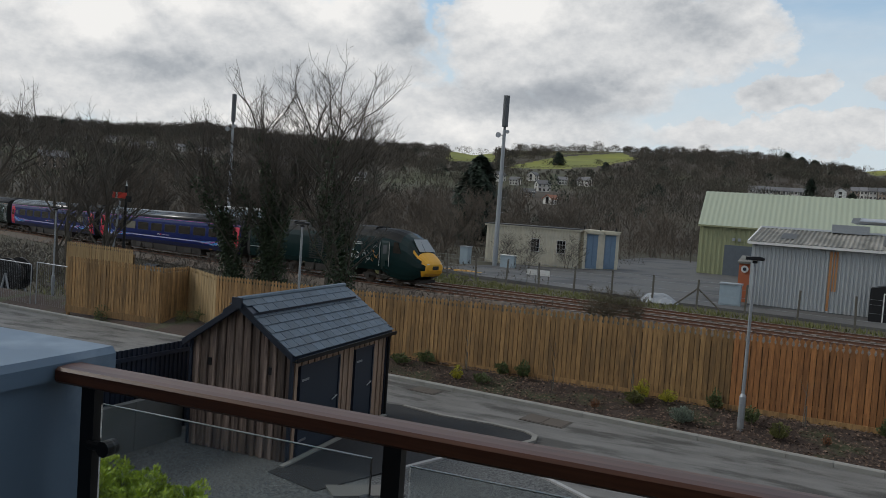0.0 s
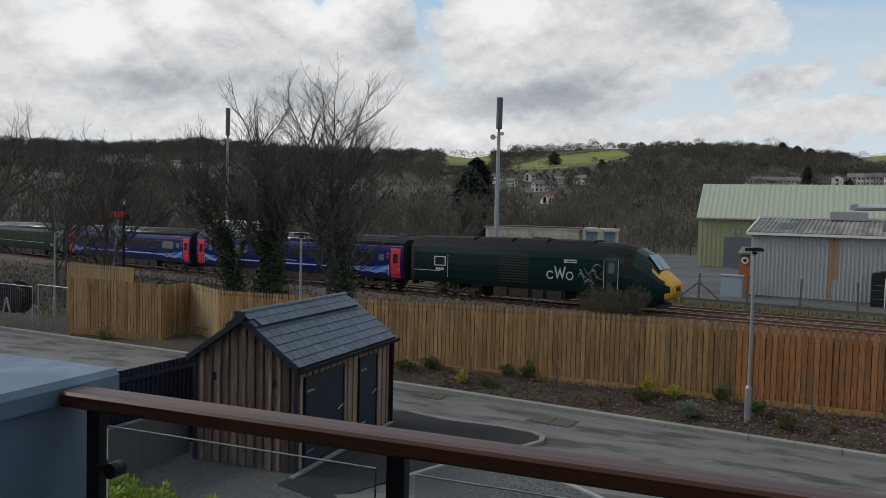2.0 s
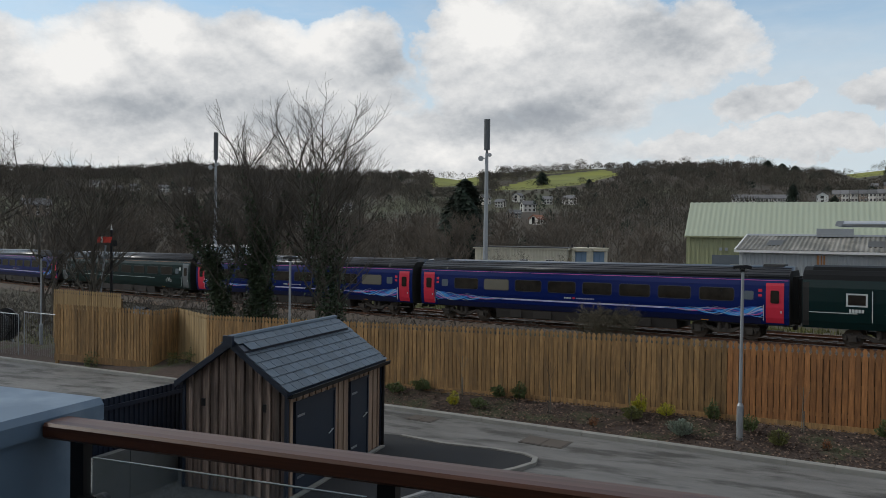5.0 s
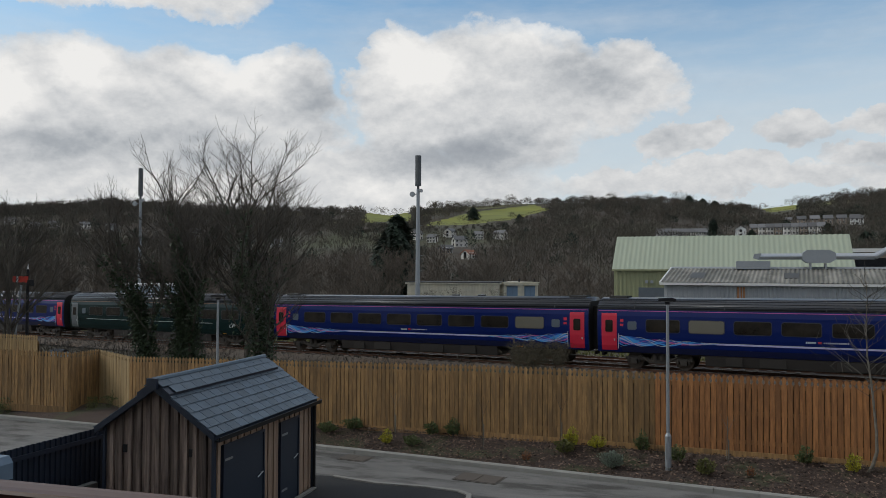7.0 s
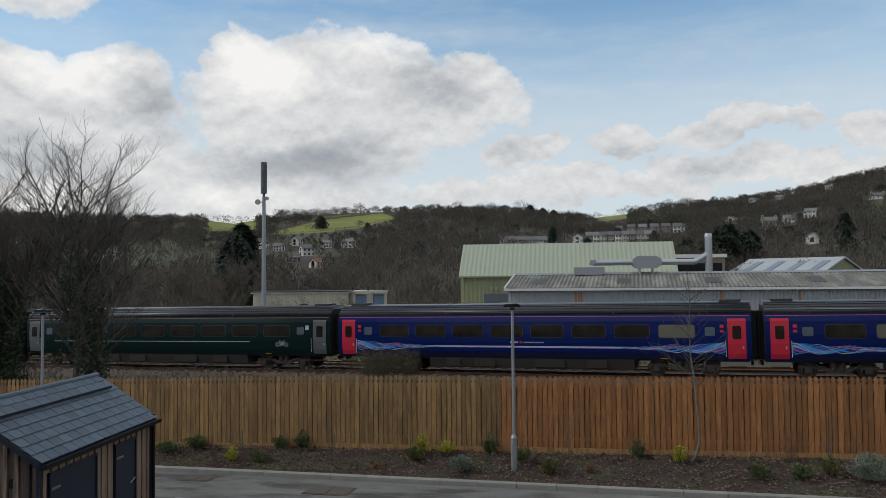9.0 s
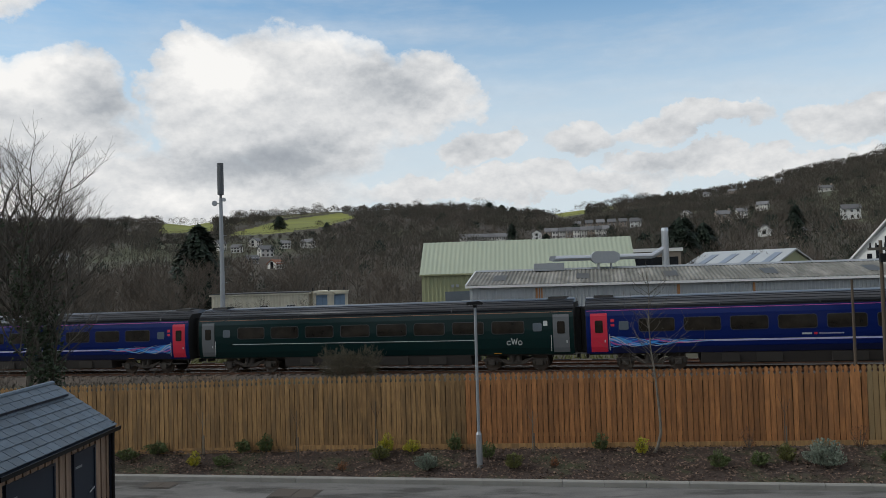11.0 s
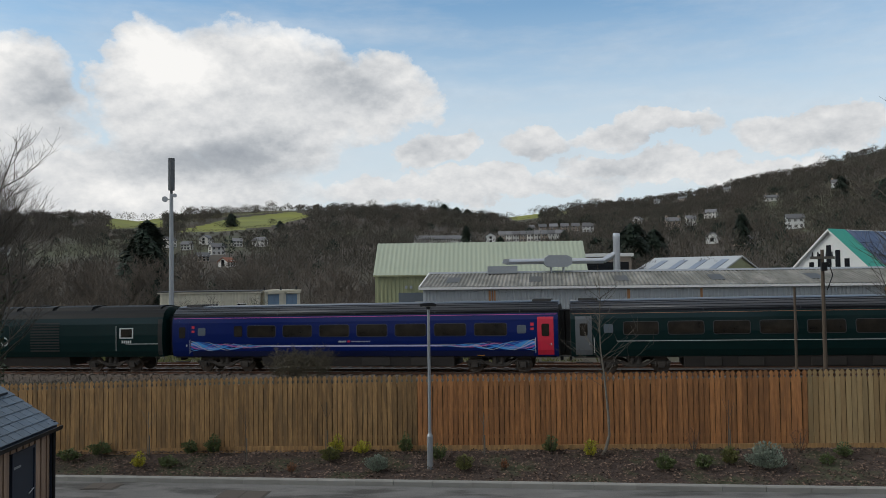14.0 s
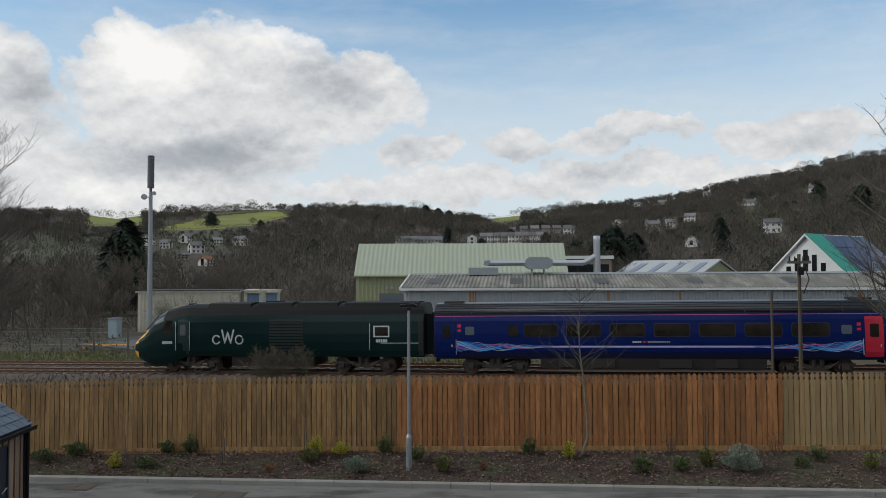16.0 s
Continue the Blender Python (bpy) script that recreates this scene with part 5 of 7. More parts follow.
def motions():
    times = [0, 0.1, 0.3] + [0.5 * k for k in range(1, 32)] + [15.7, 15.9, 16.0]
    for car, s0, turned in CARS:
        rows = []
        for t in times:
            p = (track_point(s0 + run(t) - 8) + track_point(s0 + run(t) + 8)) / 2
            a = 180 if turned else 0
            rows.append((t, pose(p.x, p.y, p.z, 0, T_PITCH if not turned else -T_PITCH, track_yaw(s0 + run(t)) + a)))
        walk(car, rows)
    steps = [k * 2 / 30 for k in range(241)]
    for w, x in WHEELS:
        sign = -1 if any(c is w.parent.parent and turned for c, _, turned in CARS) else 1
        walk(w, [(t, pose(x, 0, 0.455, 0, sign * math.degrees(run(t) / 0.455), 0)) for t in steps])


# ---- trees ----
def bare_tree(name, x, y, z, height, seed, label, spread=0.5, levels=5, trunk_r=None, mat=None, twig=None, rmin=0.006, ivy=0, stems=1, lean=0.0, first=0.3, group=""):
    """A leafless tree grown by branching; the thick limbs and the fine twigs are two parts."""
    rng = random.Random(seed)
    limbs, twigs, leaves = Geo(), Geo(), Geo()
    trunk_r = trunk_r or height * 0.016

    def leaf_at(p, size):
        d = Vector((rng.uniform(-1, 1), rng.uniform(-1, 1), rng.uniform(-1, 1))).normalized()
        e = d.orthogonal().normalized()
        c = d.cross(e)
        s = size * rng.uniform(0.6, 1.3)
        leaves.add([p - e * s, p + c * s * 0.6, p + e * s, p - c * s * 0.6 - d * s * 0.3], [(0, 1, 2), (0, 2, 3)])

    def grow(p, d, length, r, level):
        n = 4 if level <= 1 else 3
        pts = [p]
        q, dd = p.copy(), d.copy()
        for k in range(n):
            dd = (dd + Vector((rng.uniform(-1, 1), rng.uniform(-1, 1), rng.uniform(-0.5, 0.9))) * (0.13 if level < 2 else 0.22)).normalized()
            q = q + dd * length / n
            pts.append(q)
        for k in range(n):
            r0, r1 = r * (1 - 0.45 * k / n), r * (1 - 0.45 * (k + 1) / n)
            g = limbs if level < 3 else twigs
            g.tube(pts[k], pts[k + 1], r0, r1, n=7 if level == 0 else (5 if level < 3 else 3), caps=False)
        if ivy and level < 2:
            for _ in range(int(ivy * length * (1.15 if level == 0 else 0.2))):
                k = rng.random() ** (1.0 if level == 0 else 1.6)
                i = min(n - 1, int(k * n))
                c = pts[i].lerp(pts[i + 1], k * n - i)
                a = rng.uniform(0, 6.283)
                rad = r + rng.uniform(0, 0.50) * (1.25 - k * 0.6) * (1.0 if level == 0 else 0.55)
                leaf_at(c + Vector((math.cos(a) * rad, math.sin(a) * rad, rng.uniform(-0.2, 0.2))), 0.075)
        if level >= levels:
            return
        kids = [3, 4, 3, 3, 2, 2][min(level, 5)] + (2 if level == 0 else 0)
        for k in range(kids):
            u = first + (1 - first) * (k + rng.random()) / kids if level == 0 else 0.25 + 0.75 * (k + rng.random()) / kids
            i = min(n - 1, int(u * n))
            c = pts[i].lerp(pts[i + 1], u * n - i)
            a = rng.uniform(0, 6.283)
            side = Vector((math.cos(a), math.sin(a), 0))
            nd = (dd * 0.75 + side * (spread * 1.25 + 0.3 * rng.random()) + Vector((0, 0, 0.12))).normalized()
            grow(c, nd, length * rng.uniform(0.48, 0.66), max(r * 0.5, rmin), level + 1)
        grow(pts[-1], (dd + Vector((rng.uniform(-.3, .3), rng.uniform(-.3, .3), 0.1))).normalized(), length * 0.55, r * 0.55, level + 1)

    for s in range(stems):
        off = Vector((rng.uniform(-0.5, 0.5), rng.uniform(-0.4, 0.4), 0)) * (1 if stems > 1 else 0)
        d0 = Vector((rng.uniform(-0.1, 0.1) + lean, rng.uniform(-0.1, 0.1), 1)).normalized()
        grow(off, d0, height * rng.uniform(0.46, 0.54), trunk_r, 0)
    ob = thing(name, pose(x, y, z - 0.15), label, "tree", group)
    part("trunk", limbs, mat or BARK, ob)
    part("crown", twigs, twig or TWIG, ob)
    if leaves.v:
        part("ivy", leaves, IVY, ob, "dark green ivy clinging to the trunk")
    return ob


def gz(x, y):
    return ground_z(x, y)


IVY_LABEL = "tall leafless tree with an ivy-covered trunk beside the railway"
bare_tree("tree", -24.6, 29.3, gz(-24.6, 29.3), 9.8, 3, IVY_LABEL, 0.36, ivy=620, trunk_r=0.13, first=0.4)
bare_tree("tree", -24.1, 30.2, gz(-24.1, 30.2), 10.6, 41, IVY_LABEL, 0.36, ivy=700, trunk_r=0.13, first=0.4)
bare_tree("tree", -22.9, 29.6, gz(-22.9, 29.6), 11.2, 42, IVY_LABEL, 0.40, ivy=560, trunk_r=0.13, first=0.35)
bare_tree("tree", -19.4, 30.5, gz(-19.4, 30.5), 11.4, 8, IVY_LABEL, 0.5, ivy=230, stems=2, trunk_r=0.12, lean=0.0)
bare_tree("tree", -22.3, 33.0, gz(-22.3, 33.0), 12.3, 15, "tall leafless tree beside the railway", 0.42, stems=2, trunk_r=0.12)
bare_tree("tree", -38.5, 33.0, gz(-38.5, 33), 11.0, 21, "leafless dark tree beside the railway cutting", 0.45, stems=2, trunk_r=0.13)
bare_tree("tree", -44.0, 35.0, gz(-44, 35), 11.5, 22, "leafless dark tree beside the railway cutting", 0.45, stems=2, trunk_r=0.13)
bare_tree("tree", -35.2, 21.8, gz(-35.2, 21.8), 13.6, 27, "large leafless tree at the edge of the site", 0.6, trunk_r=0.2, lean=0.05)
bare_tree("tree", 17.7, 27.8, gz(17.7, 27.8), 10.8, 33, "leafless tree with ivy overhanging the fence", 0.62, ivy=380, trunk_r=0.16, lean=-0.05, stems=2)
bare_tree("tree", 20.2, 29.5, gz(20.2, 29.5), 11.2, 35, "tall leafless tree with ivy overhanging the fence", 0.6, ivy=200, trunk_r=0.16, lean=-0.03, first=0.25)


def young_tree(x, y, z):
    """A slender tree with a bowed stem that forks at fence height."""
    rng = random.Random(4)
    ob = thing("young_tree", pose(x, y, z), "slender young tree with pale bark in the bed", "tree")
    stem = [(-0.02, 0, -0.1), (0.1, 0, 0.12), (0.19, 0, 0.45), (0.18, 0, 0.9), (0.14, 0, 1.4), (0.10, 0, 1.9), (0.02, 0, 2.5), (0.0, 0, 3.2), (0.03, 0, 3.8), (0.0, 0, 4.45)]
    rad = [0.046, 0.04, 0.034, 0.03, 0.026, 0.022, 0.017, 0.012, 0.008, 0.003]
    g, tw = Geo(), Geo()
    for a, b, r0, r1 in zip(stem, stem[1:], rad, rad[1:]):
        g.tube(a, b, r0, r1, n=8, caps=False)
    part("trunk", g, PALE_BARK, ob)
    for k in range(42):
        zz = rng.uniform(1.6, 4.1)
        i = max(j for j in range(len(stem) - 1) if stem[j][2] <= zz)
        u = (zz - stem[i][2]) / (stem[i + 1][2] - stem[i][2])
        p = Vector(stem[i]).lerp(Vector(stem[i + 1]), u)
        a = rng.uniform(0, 6.283)
        ln = rng.uniform(0.5, 1.25) * (1.25 - (zz - 1.7) / 3.2)
        d = Vector((math.cos(a), math.sin(a) * 0.8, rng.uniform(0.35, 0.9))).normalized()
        q = p.copy()
        for s in range(4):
            e = q + (d + Vector((rng.uniform(-.2, .2), rng.uniform(-.2, .2), rng.uniform(-.05, .25)))).normalized() * ln / 4
            tw.tube(q, e, 0.008 - s * 0.0016, 0.0065 - s * 0.0016, n=4, caps=False)
            if s:
                f = e + (d + Vector((rng.uniform(-1, 1), rng.uniform(-1, 1), rng.uniform(-.2, .8)))).normalized() * ln * 0.28
                tw.tube(e, f, 0.005, 0.002, n=3, caps=False)
            q = e
    part("branch", tw, BARK, ob)


young_tree(3.03, 19.45, 0.40)
for x, y, s in ((-9.4, 40.9, 51), (-10.4, 41.1, 52), (-8.5, 40.7, 53)):
    bare_tree("shrub", x, y, gz(x, y), 2.2, s, "leafless bramble shrub beside the track", 0.8, levels=4, trunk_r=0.02, first=0.1, stems=4, mat=HEDGE, twig=HEDGE)
for x, y, s in ((-26.5, 76, 61), (-23.5, 80.3, 62), (-30.5, 79, 63)):
    bare_tree("shrub", x, y, gz(x, y), 4.6, s, "leafless shrub growing against the cream hut", 0.7, levels=4, trunk_r=0.03, first=0.1, stems=3)


def twig_crown(g, x, y, z, h, w, n, width, rng, trunk=True):
    """A fuzzy leafless crown: short slivers that fill a rounded crown and fray at its edge."""
    if trunk:
        g.tube((x, y, z - 0.5), (x, y, z + h * 0.6), h * 0.02, h * 0.008, n=3, caps=False)
    mid, tall = z + h * 0.56, h * 0.44
    for _ in range(n):
        a, e = rng.uniform(0, 6.283), rng.uniform(-0.8, 1.0)
        q, k = math.sqrt(max(0.0, 1 - e * e)), rng.uniform(0.3, 1.0) ** 0.6
        c, s = math.cos(a), math.sin(a)
        px, py, pz = x + w * q * k * c, y + w * q * k * s, mid + tall * e * k
        ln = h * rng.uniform(0.08, 0.17)
        dx, dy, dz = 0.5 * c * q + rng.uniform(-.45, .45), 0.5 * s * q + rng.uniform(-.45, .45), 0.75 + 0.3 * e
        t = width * rng.uniform(0.5, 1.1)
        b = rng.uniform(0, 6.283)
        sx, sy = math.cos(b) * t, math.sin(b) * t
        n0 = len(g.v)
        g.v.extend([(px - sx, py - sy, pz), (px + sx, py + sy, pz), (px + dx * ln, py + dy * ln, pz + dz * ln)])
        g.f.append((n0, n0 + 1, n0 + 2))
        g.m.append(0)


HOUSES = []      # azimuth, elevation of the base, half extents that woods keep clear of


def house(az, el, w, d, h, yaw, wall=None, roof=None, label="white rendered house with slate roof on the hillside", storeys=2, name="house", bays=3, r=None):
    r = r or radius_at(az, el)
    w, d, h = w * 0.60, d * 0.62, h * 0.68
    x, y = r * math.sin(radians(az)), r * math.cos(radians(az))
    z = ground_z(x, y) - 0.4
    HOUSES.append((az, r, w / r))
    ob = thing(name, pose(x, y, z, 0, 0, -az + yaw), label, "house")
    wall, roof = wall or CREAM_WALL, roof or TILE_ROOF
    rise = d * 0.33
    part("wall", Geo().prism([(-d / 2, 0), (d / 2, 0), (d / 2, h), (0, h + rise - 0.15), (-d / 2, h)], "x", -w / 2, w / 2), wall, ob)
    rf = part("roof", Geo().prism([(-d / 2 - 0.4, h - 0.25), (0, h + rise), (d / 2 + 0.4, h - 0.25), (d / 2 + 0.4, h - 0.05), (0, h + rise + 0.22), (-d / 2 - 0.4, h - 0.05)], "x", -w / 2 - 0.3, w / 2 + 0.3), roof, ob)
    for s in (-1, 1):
        if w > 7:
            part("chimney", Geo().box(s * w * 0.42 - 0.45, s * w * 0.42 + 0.45, -0.35, 0.35, h + rise - 0.5, h + rise + 1.1), STONE_WALL, rf)
    for f in range(storeys):
        zz = h * (f + 0.32) / storeys
        for b in range(bays):
            xx = -w / 2 + w * (b + 0.5) / bays
            win = part("window", Geo().box(xx - 0.45, xx + 0.45, -d / 2 - 0.05, -d / 2 + 0.1, zz, zz + 1.1), WHITE, ob)
            part("pane", Geo().box(xx - 0.38, xx - 0.04, -d / 2 - 0.07, -d / 2, zz + 0.08, zz + 1.02).box(xx + 0.04, xx + 0.38, -d / 2 - 0.07, -d / 2, zz + 0.08, zz + 1.02), DARK_PANE, win)
        for s in (-1, 1):
            part("side_window", Geo().box(min(s * w / 2, s * (w / 2 + 0.06)), max(s * w / 2, s * (w / 2 + 0.06)), -0.6, 0.6, zz, zz + 1.3), DARK_PANE, ob)
    return ob


def build_houses():
    house(-18.6, 1.75, 9, 7, 5, 20)
    house(-20.6, 2.1, 7, 6, 4, -25, label="pale house among trees on the hillside")
    house(-19.3, 2.5, 9, 7, 4.5, 60)
    house(-17.2, 2.35, 7, 6, 4, 10)
    house(-15.6, 2.35, 10, 7, 4.5, -30)
    house(-21.8, 2.3, 8, 7, 5, 40)
    house(-17.9, 0.9, 7, 6, 3, 50, CREAM_WALL, RED_ROOF, "house with a red tiled roof behind the trees")
    house(-19.6, 1.3, 7, 6, 3, 20, STONE_WALL, TILE_ROOF, "grey-roofed house behind the trees")
    # terraces above the green shed
    for k in range(8):
        house(-4.2 + k * 0.52, 2.28, 5.2, 8, 5.5, 4, label="terraced house with slate roof and chimney", bays=2)
    house(-0.6, 2.2, 7, 8, 5.5, 90, WHITE)
    house(1.2, 2.4, 7, 8, 6, 90, WHITE, label="white gabled house at the end of a terrace")
    for k in range(9):
        house(2.0 + k * 0.52, 2.5, 5.0, 8, 6.0, 6, CREAM_WALL if k % 3 else STONE_WALL, label="terraced house with slate roof and chimney", bays=2)
    for k in range(6):
        house(4.2 + k * 0.8, 3.2, 7.0, 8, 4.5, 4, STONE_WALL, label="terraced house higher on the hillside", bays=2)
    house(8.3, 3.1, 10, 7, 5, 0, WHITE, label="pale flat-fronted house on the hillside")
    house(11.8, 3.55, 9, 8, 5, 70, label="white gabled house on the hillside")
    house(14.2, 3.05, 12, 9, 7.5, 15, STONE_WALL, label="stone house with gables on the hillside")
    house(15.4, 3.35, 8, 8, 6, 15)
    house(16.9, 2.1, 8.5, 7, 4, 80, WHITE, label="white chalet with a dark gable on the hillside", storeys=1)
    house(16.8, 3.85, 10, 8, 5, -15)
    house(22.1, 2.95, 11, 8, 6.5, 8, WHITE, label="white house with slate roof on the wooded slope")
    house(20.7, 4.85, 12, 7, 3.5, 10, CREAM_WALL, storeys=1)
    house(24.8, 5.55, 12, 8, 4.5, 5, WHITE, label="white villa high on the wooded slope", storeys=1)
    house(13.2, 5.0, 10, 7, 4, 10, WHITE)
    house(14.9, 5.1, 9, 7, 4, -20, STONE_WALL)
    house(17.9, 5.6, 9, 7, 4, 10)
    house(18.8, 1.9, 8, 7, 4, 60, STONE_WALL)
    for az, el, yaw in ((-50.5, 2.7, 10), (-49.0, 2.9, -20), (-47.6, 2.6, 40), (-46.5, 2.75, 10), (-44.6, 2.7, 0), (-43.0, 2.6, 30), (-37.5, 2.4, -20), (-32, 1.6, 10)):
        house(az, el, 8, 6, 4, yaw, label="pale house half hidden by bare trees")
    house(-52.5, 0.9, 14, 9, 6, 10, STONE_WALL, label="stone house with slate roof beyond the railway")


def clear_of_houses(az, r):
    return not any(abs(az - a) < math.degrees(s) * 0.62 + 0.15 and hr - 80 < r < hr + 6 for a, hr, s in HOUSES)


def build_far_woods():
    rng = random.Random(77)
    g = Geo()
    made = 0
    while made < 7300:
        az = rng.uniform(-72, 44) if made < 6800 else rng.uniform(7, 34)
        r = R0 + (RC - R0) * rng.random() ** 0.72
        x, y = r * math.sin(radians(az)), r * math.cos(radians(az))
        z = ground_z(x, y)
        el = math.degrees(math.atan2(z - 4.8, r))
        if not clear_of_houses(az, r):
            continue
        if az < 8 and noise.noise((x * 0.01, y * 0.01, 5)) < -0.28 and rng.random() < 0.75:
            continue
        h = rng.uniform(5, 9.5) if r > 250 else rng.uniform(6, 10)
        if r > 700:
            h = rng.uniform(3, 7)

        def blocks(h):
            return any(in_field(az, math.degrees(math.atan2(z + h * k - 4.8, r))) == 2 for k in (0, 0.25, 0.5, 0.75, 1.0))
        if blocks(h):
            h = rng.uniform(1.2, 2.4)
            if blocks(h):
                continue
        if in_field(az, el) == 3 and rng.random() < 0.9:
            continue
        twig_crown(g, x, y, z, h, h * rng.uniform(0.42, 0.62), 126, 0.00040 * r + 0.03, rng)
        made += 1
    tagged(part("far_woods", g, FAR_TWIG), "bare brown winter woodland covering the hillside", "woodland", kind="stuff")
    # dark evergreens scattered through the woods and gardens
    g = Geo()
    for k in range(420):
        az = rng.uniform(-56, 8) if k < 170 else rng.uniform(4, 34)
        r = rng.uniform(180, 640)
        x, y = r * math.sin(radians(az)), r * math.cos(radians(az))
        z = ground_z(x, y)
        h = rng.uniform(3, 8.5)
        if not clear_of_houses(az, r) or any(in_field(az, math.degrees(math.atan2(z + h * u - 4.8, r))) for u in (0, 0.5, 1)):
            continue
        twig_crown(g, x, y, z - h * 0.1, h, h * rng.uniform(0.3, 0.5), 170, 0.0006 * r + 0.05, rng)
    tagged(part("evergreen_scrub", g, CONIFER), "dark evergreen trees and laurels among the bare woods", "woodland", kind="stuff")
    # hedges and lone trees along the crest and round the fields
    g = Geo()
    for outline in FIELDS + DULL_FIELDS:
        for (a0, e0), (a1, e1) in zip(outline, outline[1:] + outline[:1]):
            steps = max(4, int(abs(a1 - a0) * 9 + abs(e1 - e0) * 12))
            for k in range(steps):
                az, el = a0 + (a1 - a0) * k / steps, e0 + (e1 - e0) * k / steps
                r = radius_at(az, el)
                x, y = r * math.sin(radians(az)), r * math.cos(radians(az))
                h = rng.uniform(0.9, 1.9) if rng.random() < 0.93 else rng.uniform(3, 6)
                twig_crown(g, x, y, ground_z(x, y), h, h * (0.9 if h < 2 else 0.6), 22 if h < 2 else 110, 0.2, rng, False)
    az = -72.0
    while az < 36:
        r = RC - rng.uniform(0, 25)
        x, y = r * math.sin(radians(az)), r * math.cos(radians(az))
        big = rng.random() < 0.22
        h = (rng.uniform(6, 10) if az > -8 else rng.uniform(5, 8)) if big else rng.uniform(1.2, 3.2)
        twig_crown(g, x, y, ground_z(x, y), h, h * 0.6, 260 if big else 60, 0.13, rng, big)
        az += rng.uniform(0.12, 0.5) if not -16.5 < az < -8 else rng.uniform(0.3, 0.9)
    for az, h in ((-14.85, 9.5), (-12.9, 5), (-19.0, 6), (-20.3, 7), (-7.6, 9), (-2.9, 13), (-2.2, 11), (7.6, 9), (8.9, 9)):
        r = RC - 2
        x, y = r * math.sin(radians(az)), r * math.cos(radians(az))
        twig_crown(g, x, y, ground_z(x, y), h, h * 0.62, 420, 0.11, rng)
    tagged(part("hedgerow", g, HEDGE), "hedges and bare trees along the skyline and field edges", "hedge", kind="stuff")


def build_tree_belt():
    """Taller bare trees behind the yard and along the valley floor."""
    rng = random.Random(12)
    belt = island(material("belt_twigs", (0.12, 0.097, 0.077), 0.95, second=(0.08, 0.066, 0.052), scale=0.05, amount=1.0), 0.2)
    protos = []
    label = "tall bare tree in the belt behind the yard"
    for k in range(140):
        x = rng.uniform(-135, 70)
        y = rng.uniform(104, 150) if x > -36 else rng.uniform(70, 140)
        if (-24 < x < 58 and y < 121) or (-36 < x and y < 104):
            continue
        h = rng.uniform(7.0, 11.5) if x < -24 else rng.uniform(6.0, 9.5)
        z = ground_z(x, y)
        if len(protos) < 6:
            protos.append(bare_tree("tree", x, y, z, 9.0, 900 + k, label, rng.uniform(0.4, 0.55), levels=4, trunk_r=0.13, rmin=0.022, mat=BARK, twig=belt, stems=1 + k % 2, first=0.22, group="belt trees"))
        else:
            copy_thing(rng.choice(protos), pose(x, y, z - 0.15, 0, 0, rng.uniform(0, 360)) @ Matrix.Scale(h / 9.0, 4))
    rng = random.Random(13)
    g = Geo()
    for k in range(420):
        x = rng.uniform(-140, 72)
        y = rng.uniform(108, 162) if x > -36 else rng.uniform(78, 160)
        if -24 < x < 58 and y < 124:
            continue
        h = rng.uniform(3.0, 6.5)
        twig_crown(g, x, y, ground_z(x, y) - h * 0.15, h, h * 0.5, 240, 0.05, rng)
    tagged(part("tree_belt", g, belt), "thicket of bare saplings behind the yard", "woodland", kind="stuff")
    # low brambles and dead growth between the railway and the belt
    g = Geo()
    for k in range(1500):
        x = rng.uniform(-120, -20)
        y = rng.uniform(54, 105) - (0 if x > -40 else (x + 40) * 0.12)
        if x > -34 and y > 62 and y < 92:
            continue
        h = rng.uniform(0.5, 2.2)
        twig_crown(g, x, y, ground_z(x, y), h, h * 0.8, 26, 0.05, rng, False)
    for k in range(3000):
        x = rng.uniform(-80, -12)
        y = rng.uniform(24.5, 39 if x > -30 else 44)
        h = rng.uniform(0.4, 1.5) if x > -27 else rng.uniform(0.6, 2.1)
        twig_crown(g, x, y, ground_z(x, y), h, h * 0.8, 26, 0.03, rng, False)
    gr = Geo()
    for k in range(9000):
        x = rng.uniform(-70, 22)
        y = rng.choice((rng.uniform(21.5, 38), rng.uniform(49.5, 60)))
        if y > 48:
            y -= 0.145 * x * 0.9
            if y > 51.5 - 0.31 * x and x > -26:
                continue
        z = ground_z(x, y)
        for _ in range(4):
            a, hh = rng.uniform(0, 6.283), rng.uniform(0.12, 0.42)
            p, q = (x + rng.uniform(-.2, .2), y + rng.uniform(-.2, .2)), rng.uniform(0.05, 0.2)
            gr.v.extend([(p[0] - .03, p[1], z), (p[0] + .03, p[1], z), (p[0] + q * math.cos(a), p[1] + q * math.sin(a), z + hh)])
            gr.f.append((len(gr.v) - 3, len(gr.v) - 2, len(gr.v) - 1))
            gr.m.append(0)
    tagged(part("rough_grass", gr, LEAF_OLIVE), "rough winter grass along the railway", "grass", kind="stuff")
    tagged(part("bramble", g, TWIG), "tangled dead brambles along the railway", "undergrowth", kind="stuff")


